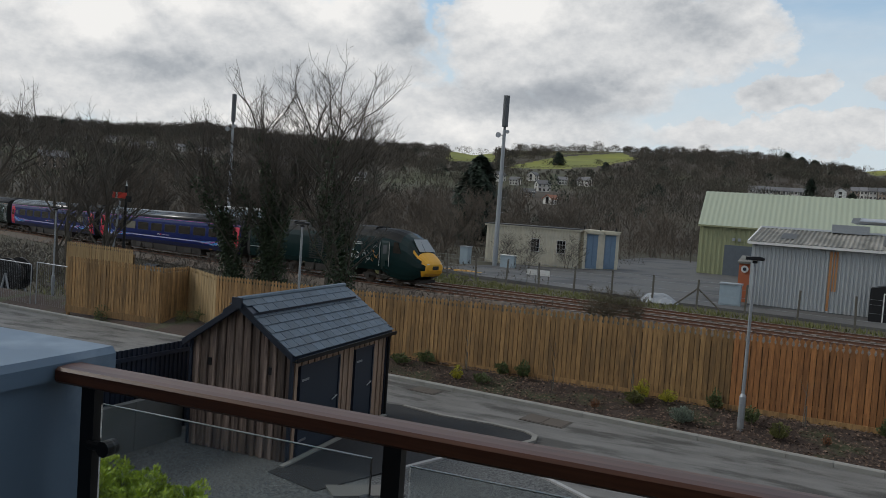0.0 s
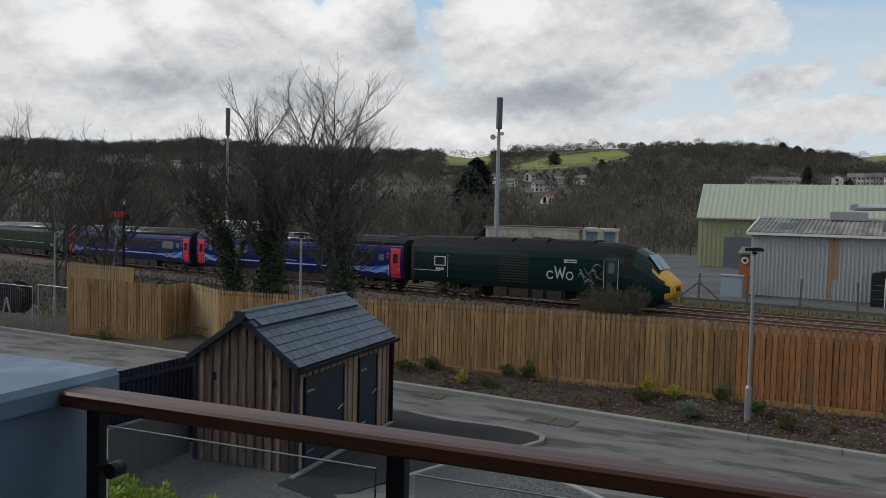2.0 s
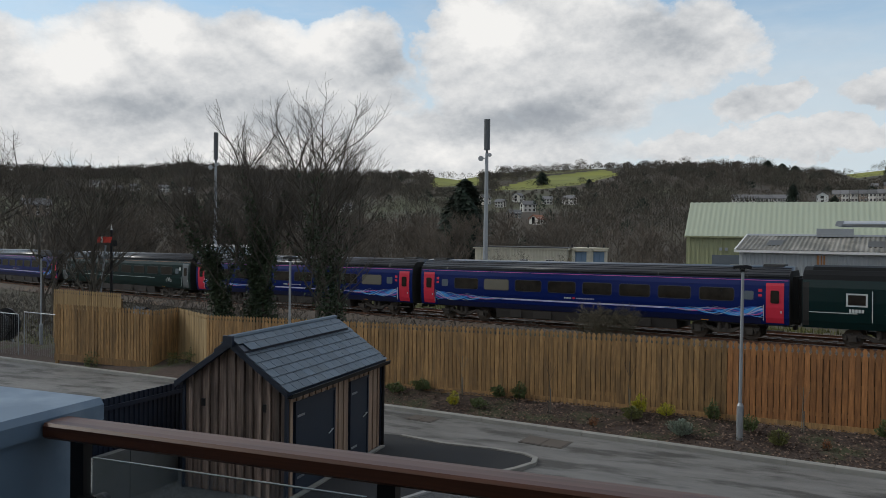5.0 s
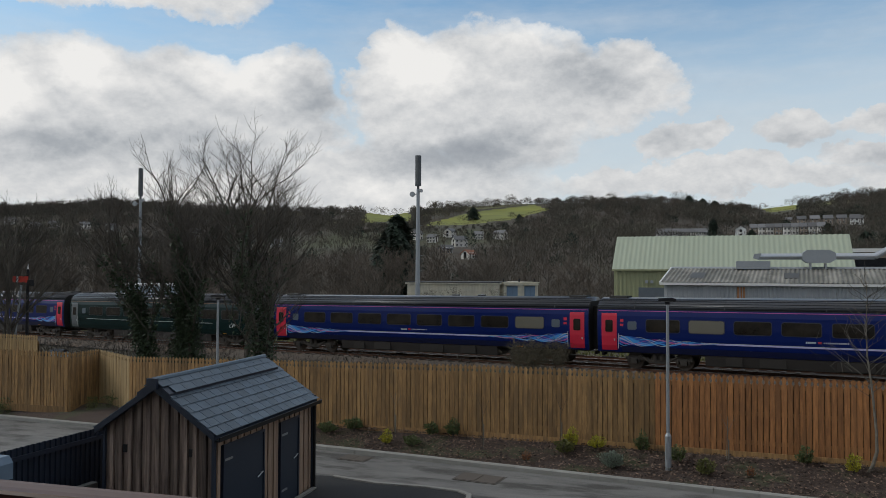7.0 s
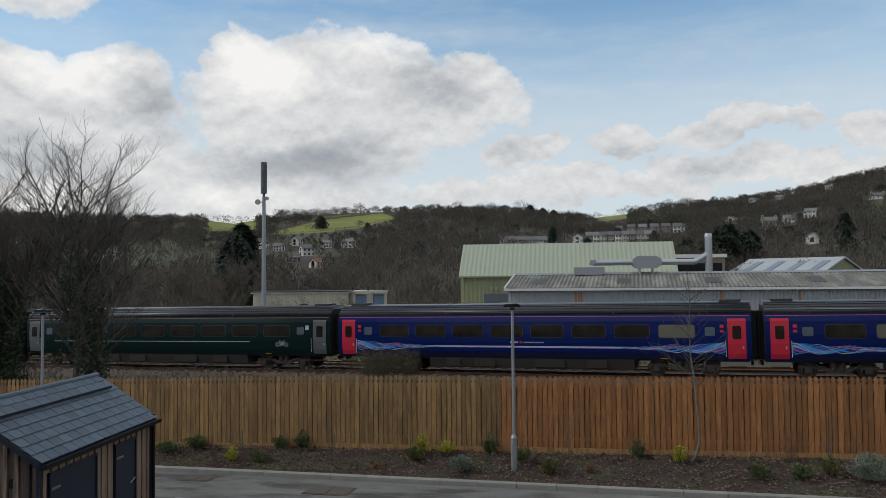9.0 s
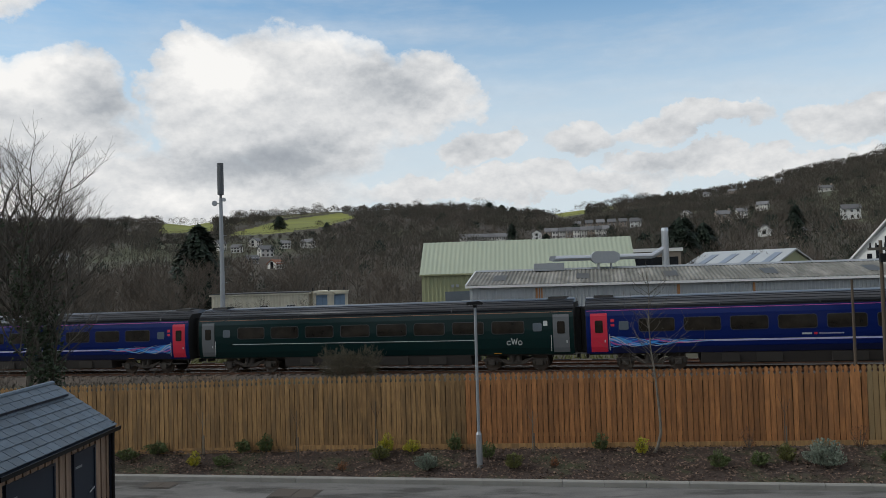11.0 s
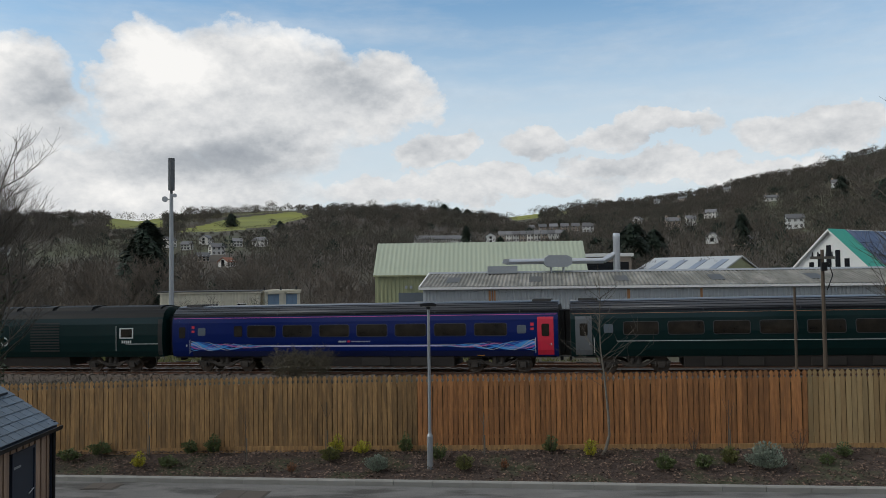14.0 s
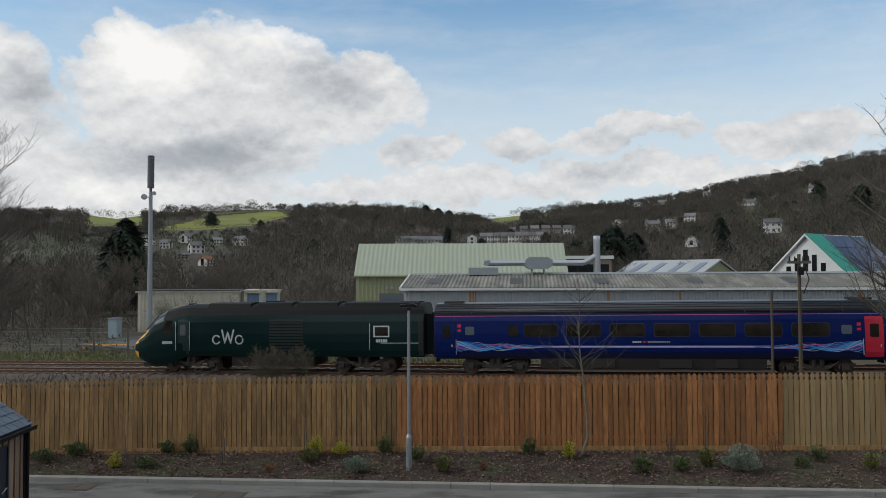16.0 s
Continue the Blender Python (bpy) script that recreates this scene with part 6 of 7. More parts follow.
def conifer(x, y, h, w, seed, label="dark evergreen conifer rising above the bare trees", layers=26):
    rng = random.Random(seed)
    ob = thing("conifer", pose(x, y, ground_z(x, y) - 0.2), label, "tree")
    part("trunk", Geo().tube((0, 0, 0), (0, 0, h * 0.95), h * 0.02, 0.03, n=6), BARK, ob)
    g = Geo()
    for k in range(layers * 150):
        u = rng.random() ** 0.8
        a = rng.uniform(0, 6.283)
        rad = w * (1 - u) ** 0.55 * rng.uniform(0.4, 1.0) * (0.76 + 0.24 * math.sin(a * 3 + u * 14 + seed)) + 0.1
        z = h * (0.06 + 0.92 * u)
        c = Vector((math.cos(a) * rad, math.sin(a) * rad, z))
        out = Vector((math.cos(a), math.sin(a), rng.uniform(-0.6, 0.1)))
        s = Vector((-math.sin(a), math.cos(a), rng.uniform(-0.3, 0.3))) * rng.uniform(0.2, 0.4) * w * 0.14
        tip = c + out * w * 0.13
        g.add([c - s, c + s, tip, c - out * 0.3 + Vector((0, 0, 0.5 * w * 0.14))], [(0, 1, 2), (0, 1, 3)])
    part("foliage", g, CONIFER, ob)


conifer(-57.5, 134, 17.2, 7.5, 1)
conifer(-60.5, 136, 13.5, 5, 2)
for az, r, h, w, s in ((11.7, 200, 15, 6, 3), (10.6, 205, 12, 6, 4), (18.8, 260, 12, 5, 5), (-0.6, 320, 13, 5, 6), (-3.9, 250, 9, 5, 7), (-17.6, 520, 9, 7, 8), (-14.2, 470, 6, 4, 10), (1.9, 300, 10, 5, 11),
                       (-2.2, 720, 11, 9, 12), (-1.3, 715, 10, 9, 13), (-0.5, 705, 9, 8, 14), (6.6, 330, 9, 4, 15), (27.5, 330, 15, 8, 16), (25.0, 420, 13, 7, 17), (-52, 600, 10, 6, 18), (8.8, 260, 8, 5, 19), (11.3, 200, 15, 8, 20), (12.9, 212, 12.5, 7, 21), (10.4, 215, 11, 6, 22)):
    conifer(r * math.sin(radians(az)), r * math.cos(radians(az)), h, w, s, layers=14)


# ---- yard buildings ----
slab("yard", [(-33, 67), (-27, 100), (-24, 128), (6, 118), (40, 100), (60, 60), (60, 46), (4, 52.2), (-12, 57), (-26, 62)], -0.5, 0.3, YARD, "patched concrete yard with puddled stains", category="pavement")


def sheet_wall(parent, x0, x1, z0, z1, mat, pitch=0.3, name="cladding"):
    """Corrugated sheeting on the wall that faces -y, at y = 0."""
    g = Geo()
    n = int((x1 - x0) / pitch)
    out = []
    for i in range(n):
        u = x0 + (x1 - x0) * i / n
        w = (x1 - x0) / n
        out += [(u, 0.0), (u + w * 0.5, 0.0), (u + w * 0.6, -0.05), (u + w * 0.9, -0.05)]
    out.append((x1, 0.0))
    m = len(out)
    g.add([(x, y, z0) for x, y in out] + [(x, y, z1) for x, y in out], [(k, k + 1, m + k + 1, m + k) for k in range(m - 1)])
    return part(name, g, mat, parent)


def sheet_roof(parent, x0, x1, e, ridge, depth, over, mat, pitch=0.35, name="roof", amp=0.05):
    """A corrugated slope from the eave at y = -over, z = e to the ridge at y = depth, z = ridge."""
    g = Geo()
    n = int((x1 - x0) / pitch)
    out = []
    for i in range(n):
        w = (x1 - x0) / n
        u = x0 + w * i
        out += [(u, 0.0), (u + w * 0.3, amp), (u + w * 0.5, amp), (u + w * 0.8, 0.0)]
    out.append((x1, 0.0))
    m = len(out)
    g.add([(x, -over, e + a) for x, a in out] + [(x, depth, ridge + a) for x, a in out], [(k, k + 1, m + k + 1, m + k) for k in range(m - 1)])
    g.add([(x, depth, ridge + a) for x, a in out] + [(x, 2 * depth + over, e + a) for x, a in out], [(k, k + 1, m + k + 1, m + k) for k in range(m - 1)])
    return part(name, g, mat, parent)


def build_barn():
    """Large sage-green portal shed."""
    x0, y0 = -12.3, 95.0
    ob = thing("barn", pose(x0, y0, grade(-5) - 0.55, 0, 0, -0.3), "large sage green steel shed with pale green roof", "industrial building")
    W_, D_, E_, R_ = 25.8, 4.4, 5.58, 9.74
    part("wall", Geo().prism([(0.06, 0), (2 * D_, 0), (2 * D_, E_), (D_, R_ - 0.1), (0.06, E_)], "x", 0, W_), SAGE, ob)
    sheet_wall(ob, 0, W_, 0, E_, SAGE, 0.5)
    sheet_roof(ob, -0.2, W_ + 0.2, E_ + 0.05, R_, D_, 0.25, PALE_ROOF, 0.55)
    part("gutter", Geo().box(-0.2, W_ + 0.2, -0.42, -0.2, E_ - 0.1, E_ + 0.08), SAGE, ob)
    part("downpipe", Geo().tube((6.8, -0.15, 0), (6.8, -0.15, E_), 0.09), SAGE, ob)
    ROLLER = material("roller_shutter_grey", (0.12, 0.14, 0.16), 0.6, scale=2)
    d = part("roller_door", Geo().box(2.9, 6.3, -0.12, 0.02, 0, 3.5), ROLLER, ob, "grey-blue roller shutter door")
    for k in range(14):
        part("slat", Geo().box(2.9, 6.3, -0.14, -0.12, 0.03 + k * 0.25, 0.23 + k * 0.25), ROLLER, d)
    part("lamp", Geo().box(3.7, 4.0, -0.35, -0.06, 4.0, 4.35), GALV, ob)
    part("lamp", Geo().box(4.3, 4.6, -0.35, -0.06, 4.0, 4.35), GALV, ob)


def build_grey_shed():
    ob = thing("workshop", pose(-4.0, 59.0, grade(-2) - 0.55, 0, 0, -5.0), "long grey corrugated workshop with weathered sheet roof", "industrial building")
    W_, E_, R_, D_ = 46.0, 4.52, 5.60, 5.2
    part("wall", Geo().prism([(0.06, 0), (2 * D_, 0), (2 * D_, E_), (D_, R_ - 0.1), (0.06, E_)], "x", 0, W_), GREY_SHEET, ob)
    sheet_wall(ob, 0, W_, 0.15, E_, GREY_SHEET, 0.26)
    part("plinth", Geo().box(0, W_, -0.03, 0.05, -0.3, 0.15), CONC, ob)
    sheet_roof(ob, -0.25, W_ + 0.2, E_ + 0.06, R_, D_, 0.3, ASBESTOS, 0.3, amp=0.06)
    part("fascia", Geo().box(-0.25, W_ + 0.2, -0.36, -0.28, E_ - 0.12, E_ + 0.06), WHITE, ob)
    part("verge", Geo().prism([(-0.3, E_ + 0.12), (D_, R_ + 0.13), (D_, R_ - 0.05), (-0.3, E_ - 0.08)], "x", -0.3, -0.2), WHITE, ob)
    part("ridge_capping", Geo().prism([(D_ - 0.3, R_ + 0.02), (D_, R_ + 0.16), (D_ + 0.3, R_ + 0.02)], "x", -0.25, W_ + 0.2), GALV, ob)
    for x, w in ((5.0, 0.16), (5.24, 0.1), (5.4, 0.12), (15.2, 0.2), (20.4, 0.16), (33.0, 0.18)):
        part("rust_stain", Geo().box(x, x + w, -0.066, -0.052, (0.25 if x == 5.0 else 1.6) if x < 6 else 3.3, E_ - 0.22), RUST, ob)
    for x in (1.6, 8.0, 14.5, 21.5, 28.5):
        part("skylight", Geo().prism([(1.2, E_ + 0.10 + 1.4 * (R_ - E_) / (D_ + 0.3)), (3.2, E_ + 0.10 + 3.4 * (R_ - E_) / (D_ + 0.3)), (3.2, E_ + 0.125 + 3.4 * (R_ - E_) / (D_ + 0.3)), (1.2, E_ + 0.125 + 1.4 * (R_ - E_) / (D_ + 0.3))], "x", x, x + 1.0),
             material("dirty_rooflight", (0.05, 0.048, 0.042), 0.5, scale=3), ob)
    # wooden porch in front
    p = thing("porch", pose(-6.0, 61.0, grade(-5) - 0.55), "orange-brown timber lobby beside the workshop", "shed")
    part("wall", Geo().box(1.1, 2.0, 0, 3, 0, 2.9), ORANGE, p)
    part("roof", Geo().prism([(-0.2, 2.9), (3.2, 2.9), (3.2, 3.4), (-0.2, 3.05)], "x", 1.0, 2.1), ASBESTOS, p)
    part("sign_disc", Geo().tube((1.5, -0.02, 2.5), (1.5, -0.1, 2.5), 0.26, n=24), WHITE, p)
    part("sign_centre", Geo().tube((1.5, -0.1, 2.5), (1.5, -0.115, 2.5), 0.13, n=24), NAVY, p)


def build_duct():
    ob = thing("extractor_duct", pose(2.4, 63.3, 0), "galvanised extractor duct with tall flue above the roof", "duct")
    z = 5.95
    part("pipe", Geo().tube((0.2, 0, z), (8.0, 0, z), 0.23, n=16).tube((8.0, 0, z), (9.0, 0, z + 0.6), 0.23, n=16), STEEL, ob)
    part("hood", Geo().prism([(-0.2, z - 0.1), (0.2, z - 0.25), (0.4, z + 0.25), (-0.1, z + 0.2)], "y", -0.3, 0.3), GALV, ob)
    part("fan_box", Geo().prism([(3.2, z - 0.25), (3.5, z - 0.48), (5.0, z - 0.48), (5.4, z - 0.25), (5.4, z + 0.25), (5.0, z + 0.48), (3.5, z + 0.48), (3.2, z + 0.25)], "y", -0.5, 0.5), GALV, ob)
    part("leg", Geo().box(3.7, 3.8, -0.4, 0.4, z - 1.1, z - 0.45).box(4.7, 4.8, -0.4, 0.4, z - 1.1, z - 0.5), GALV, ob)
    part("flue", Geo().tube((9.05, 0, 4.0), (9.05, 0, 7.9), 0.28, n=18).tube((9.05, 0, 7.9), (9.05, 0, 8.15), 0.3, 0.26, n=18), STEEL, ob)
    part("roof_box", Geo().box(-1.4, 1.0, -0.4, 0.6, 5.0, 5.6), GALV, ob)


def build_hut():
    ob = thing("hut", pose(-27.6, 82.0, grade(-25) - 0.55, 0, 0, 6), "flat-roofed cream hut with blue doors in the yard", "hut")
    part("wall", Geo().box(-6.0, 4.4, 0.05, 5, 0, 4.15), CREAM, ob)
    sheet_wall(ob, -6.0, 4.4, 0.15, 4.15, CREAM, 0.34)
    part("roof", Geo().box(-6.2, 4.6, -0.25, 5.3, 4.32, 4.42), material("felt_roof", (0.07, 0.07, 0.07), 0.9), ob)
    part("fascia", Geo().box(-6.2, 4.6, -0.2, 5.25, 4.15, 4.32), CREAM, ob)
    for x in (-0.3, 2.6):
        w = part("window", Geo().box(x - 0.5, x + 0.5, -0.1, 0.06, 1.6, 3.05), WHITE, ob)
        for i in range(3):
            for j in range(3):
                part("pane", Geo().box(x - 0.44 + i * 0.3, x - 0.17 + i * 0.3, -0.115, -0.05, 1.66 + j * 0.46, 2.08 + j * 0.46), DARK_PANE, w)
    # end block with two tall blue doors
    e = thing("hut", pose(-22.9, 83.6, grade(-22) - 0.55, 0, 0, 52), "pale rendered lobby block with two tall blue doors", "hut")
    part("wall", Geo().box(0, 4.9, 0, 4.2, 0, 4.2), CREAM, e)
    part("roof", Geo().box(-0.1, 5.0, -0.1, 4.3, 4.2, 4.36), CREAM, e)
    for x in (0.4, 2.9):
        d = part("door", Geo().box(x, x + 1.5, -0.06, 0.02, 0.1, 3.9), BLUE_DOOR, e)
        part("door_panel", Geo().box(x + 0.1, x + 0.68, -0.09, -0.05, 0.3, 3.7).box(x + 0.8, x + 1.4, -0.09, -0.05, 0.3, 3.7), BLUE_DOOR, d)
        part("canopy", Geo().box(x - 0.2, x + 1.7, -0.5, 0, 4.0, 4.15), CREAM, e)
    for x in (0.2, 2.4, 4.6):
        part("roof_post", Geo().tube((x, 0.3, 4.36), (x, 0.3, 4.75), 0.1), BLACK_METAL, e)


def build_gable_house():
    hb = thing("lineside_store", pose(-57.5, 62.5, ground_z(-57.5, 62.5), 0, 0, 25), "pale flat-roofed store beyond the railway", "building")
    part("wall", Geo().box(0, 5.5, 0, 4, -0.2, 4.9), CABINET, hb)
    part("roof", Geo().box(-0.2, 5.7, -0.2, 4.2, 4.9, 5.1), WHITE, hb)
    part("door", Geo().box(1.0, 2.2, -0.06, 0.0, 0, 2.1), BLUE_DOOR, hb)
    r = 98.0
    az = 24.2
    x, y = r * math.sin(radians(az)), r * math.cos(radians(az))
    ob = thing("house", pose(x, y, -0.5, 0, 0, -55), "half-built gabled house with green membrane and solar panels", "house")
    # gable faces the camera; ridge runs away and to the right
    W_, H_, R_ = 8.4, 6.0, 9.9
    part("wall", Geo().prism([(-W_ / 2, 0), (W_ / 2, 0), (W_ / 2, H_), (0, R_ - 0.15), (-W_ / 2, H_)], "y", 0, 12), WHITE, ob)
    rf = part("roof", Geo().prism([(-W_ / 2 - 0.8, H_ - 0.9), (0, R_), (W_ / 2 + 0.8, H_ - 0.9), (W_ / 2 + 0.8, H_ - 0.65), (0, R_ + 0.25), (-W_ / 2 - 0.8, H_ - 0.65)], "y", -0.5, 12.4), WHITE, ob)
    k = (R_ - H_ + 0.9) / (W_ / 2 + 0.8)
    for y0, y1, mat, nm in ((-0.5, 3.0, GREEN_SHEET, "membrane"), (3.0, 12.4, SOLAR, "solar_panel")):
        if nm == "membrane":
            part(nm, Geo().prism([(0.02, R_ + 0.26), (W_ / 2 + 0.8, H_ - 0.64), (W_ / 2 + 0.8, H_ - 0.61), (0.02, R_ + 0.29)], "y", y0, y1), mat, rf, "green roofing membrane")
        else:
            for i in range(6):
                for j in range(3):
                    a, b = 0.15 + j * 1.6, 0.15 + j * 1.6 + 1.52
                    part(nm, Geo().prism([(a, R_ + 0.27 - a * k), (b, R_ + 0.27 - b * k), (b, R_ + 0.33 - b * k), (a, R_ + 0.33 - a * k)], "y", y0 + i * 1.55, y0 + i * 1.55 + 1.48), mat, rf)
    for i in range(5):
        xx = -2.3 + i * 1.05
        top = R_ - 0.9 - abs(xx) * 0.9
        part("window", Geo().box(xx - 0.28, xx + 0.28, -0.06, 0.05, 5.2, max(5.6, top - 0.5)), DARK_PANE, ob)
    ob2 = thing("warehouse", pose(40.5, 120, -0.5, 0, 0, 50), "low pale green shed with a shallow gabled roof", "industrial building")
    part("wall", Geo().prism([(-9, 0), (9, 0), (9, 5.0), (0, 7.6), (-9, 5.0)], "y", 0, 14), SAGE, ob2)
    part("roof", Geo().prism([(-9.3, 5.0), (0, 7.7), (9.3, 5.0), (9.3, 5.2), (0, 7.95), (-9.3, 5.2)], "y", -0.3, 14.2), material("white_roof_sheet", (0.42, 0.44, 0.45), 0.5, second=(0.34, 0.355, 0.36), scale=0.6), ob2)
    for i in range(4):
        part("rooflight", Geo().prism([(-8, 5.60), (-2, 7.38), (-2, 7.45), (-8, 5.67)], "y", 1.0 + i * 3.3, 2.1 + i * 3.3), material("dull_rooflight", (0.20, 0.24, 0.30), 0.4, scale=1), ob2)
    ob3 = thing("warehouse", pose(16.5, 118, -0.5, 0, 0, -4), "flat-roofed grey office block behind the sheds", "building")
    part("wall", Geo().box(0, 7, 0, 8, 0, 8.0), STONE_WALL, ob3)
    part("roof", Geo().box(-0.3, 7.3, -0.3, 8.3, 8.0, 8.5), WHITE, ob3)
    part("window_strip", Geo().box(0.4, 6.6, -0.05, 0.02, 5.8, 7.2), DARK_PANE, ob3)


# ---- posts and street furniture ----
def lamp_post(x, y, z, h, yaw=0, label="slim galvanised lamp post with a flat dark head"):
    ob = thing("lamp_post", pose(x, y, z, 0, 0, yaw), label, "lamp post", "lamp posts along the road")
    part("base", Geo().tube((0, 0, -0.2), (0, 0, 0.85), 0.075, n=14).tube((0, 0, 0.85), (0, 0, 0.92), 0.075, 0.042, n=14), GALV, ob)
    part("column", Geo().tube((0, 0, 0.9), (0, 0, h - 0.05), 0.041, 0.034, n=12), GALV, ob)
    part("bracket", Geo().box(-0.05, 0.05, -0.05, 0.05, h - 0.07, h + 0.0), BLACK_METAL, ob)
    hd = part("head", Geo().prism([(-0.2, h), (0.18, h), (0.2, h + 0.02), (0.2, h + 0.06), (0.1, h + 0.09), (-0.2, h + 0.07)], "y", -0.09, 0.09), BLACK_METAL, ob, "flat dark lamp head")
    part("lens", Geo().box(-0.15, 0.15, -0.07, 0.07, h - 0.008, h), T_CREAM, hd)
    part("access_door", Geo().box(-0.04, 0.04, -0.082, -0.07, 0.35, 0.7), GALV, ob)


lamp_post(-1.18, 18.88, 0.12, 3.98)
lamp_post(-14.15, 19.55, 0.0, 3.98)
lamp_post(-30.9, 24.0, -0.35, 3.9)


def mast(x, y, z, h, r, label):
    ob = thing("mast", pose(x, y, z), label, "telecom mast")
    part("column", Geo().tube((0, 0, -0.3), (0, 0, h * 0.8), r, r * 0.62, n=14), GALV, ob)
    part("antenna_shroud", Geo().tube((0, 0, h * 0.82), (0, 0, h), r * 1.15, n=12).tube((0, 0, h * 0.8), (0, 0, h * 0.82), r * 0.5, n=8), material("antenna_grey", (0.10, 0.11, 0.12), 0.6), ob, "dark grey antenna shroud")
    part("dish", Geo().tube((-0.55, -0.2, h * 0.77), (-0.55, -0.35, h * 0.77), 0.28, n=14).tube((-0.55, -0.2, h * 0.77), (0, 0, h * 0.77), 0.05, n=6), GALV, ob)
    part("dish", Geo().tube((0.4, -0.1, h * 0.79), (0.4, -0.25, h * 0.79), 0.2, n=14).tube((0.4, -0.1, h * 0.79), (0, 0, h * 0.79), 0.05, n=6), GALV, ob)
    for k in range(6):
        part("step_iron", Geo().tube((r * 0.8, 0, 2.5 + k * 1.6), (r + 0.25, 0, 2.5 + k * 1.6), 0.02, n=5), GALV, ob)
    return ob


mast(-30.3, 76.3, -0.9, 17.9, 0.28, "tall grey telecom mast with antenna shroud and small dishes")
mast(-62.0, 70.9, -1.3, 17.6, 0.22, "tall grey telecom mast seen behind the bare trees")
cb = thing("cabinet", pose(-29.2, 75.0, grade(-29) - 0.6), "pale blue equipment cabinet at the mast", "cabinet")
part("body", Geo().box(0, 1.5, 0, 0.7, 0, 1.35), CABINET, cb)
part("lid", Geo().box(-0.05, 1.55, -0.05, 0.75, 1.35, 1.42), WHITE, cb)
for x, y, w, h, nm in ((-33.6, 74.5, 0.9, 1.9, "cabinet"), (-5.75, 57.3, 1.4, 1.55, "container")):
    cb = thing(nm, pose(x, y, grade(x) - 0.6), "grey-blue steel storage box in the yard", nm)
    part("body", Geo().box(0, w, 0, 1.0, 0.1, h), CABINET, cb)
    part("lid", Geo().box(-0.06, w + 0.06, -0.06, 1.06, h, h + 0.1), GALV, cb)
    part("door_panel", Geo().box(0.08, w - 0.08, -0.02, 0.0, 0.2, h - 0.1), CABINET, cb)
cb = thing("kiosk", pose(3.4, 55.9, grade(3) - 0.6, 0, 0, -6), "black cabin with white door frame beside the workshop", "shed")
part("body", Geo().prism([(0, 0), (0, 2.2), (1.2, 2.5), (2.4, 2.2), (2.4, 0)], "y", 0, 1.6), BLACK_METAL, cb)
part("door_frame", Geo().box(0.75, 0.82, -0.04, 0, 0, 1.95).box(2.1, 2.17, -0.04, 0, 0, 1.95).box(0.82, 2.1, -0.04, 0, 1.88, 1.95), WHITE, cb)

# wire fence between the far track and the yard
base = thing("wire_fence", Matrix(), "post and wire fence beside the railway", "fence", kind="structure")
POSTM = material("weathered_post", (0.13, 0.12, 0.10), 0.9)
post_me = Geo().prism([(-0.06, -0.06), (0.06, -0.06), (0.06, 0.06), (-0.06, 0.06)], "z", -0.2, 1.9).mesh("post", POSTM)
px = [-44 + 3.1 * i for i in range(22)]
pz = []
for i, x in enumerate(px):
    y = 52.0 - 0.31 * x if x < 2 else 51.4 - 0.16 * (x - 2)
    z = grade(x) - 0.58
    pz.append((x, y, z))
    part("post", post_me, None, base, at=pose(x, y, z, rnd(-2, 2), rnd(-3, 3), 0))
for (x0, y0, z0), (x1, y1, z1) in zip(pz, pz[1:]):
    for h in (0.5, 1.0, 1.5, 1.8):
        part("wire", Geo().tube((x0, y0, z0 + h), (x1, y1, z1 + h), 0.008, n=3, caps=False), GALV, base)
st = pz[12]
part("strut", Geo().tube((st[0] - 1.5, st[1], st[2]), (st[0], st[1], st[2] + 1.3), 0.06, n=5).tube((st[0] + 1.5, st[1], st[2]), (st[0], st[1], st[2] + 1.3), 0.06, n=5), POSTM, base)

# yellow timbers, white boards and a sheet heap near the wire fence
for i, (x, y, a) in enumerate(((-30.6, 66.5, 8), (-29.4, 66.2, -4), (-28.6, 65.2, 3))):
    b = thing("timber_stack", pose(x, y, ground_z(x, y), 0, 0, a), "yellow painted timbers lying beside the fence", "timber")
    part("beam", Geo().box(-1.5, 1.5, -0.15, 0.15, 0, 0.22).box(-1.2, 1.4, -0.12, 0.14, 0.224, 0.4), YELLOW, b)
for x, y in ((-20.6, 60.2), (-19.4, 59.8)):
    b = thing("notice_board", pose(x, y, ground_z(x, y)), "small white notice board on the wire fence", "sign")
    part("board", Geo().box(-0.45, 0.45, -0.02, 0.02, 0.9, 1.35), WHITE, b)
    part("leg", Geo().box(-0.4, -0.34, -0.02, 0.02, 0, 0.9).box(0.34, 0.4, -0.02, 0.02, 0, 0.9), POSTM, b)
b = thing("tarpaulin_heap", pose(-9.6, 55.6, ground_z(-9.6, 55.6)), "crumpled grey tarpaulin heap by the fence", "heap")
g = Geo()
for i in range(9):
    for j in range(7):
        g.v.append((-1.4 + i * 0.35, -0.8 + j * 0.27, max(0.0, (1 - ((i - 4) / 4.0) ** 2) * (1 - ((j - 3) / 3.0) ** 2)) * 0.7 + rnd(0, 0.14)))
g.f = [(i * 7 + j, i * 7 + 7 + j, i * 7 + 8 + j, i * 7 + j + 1) for i in range(8) for j in range(6)]
g.m = [0] * len(g.f)
part("sheet", g, GALV, b)


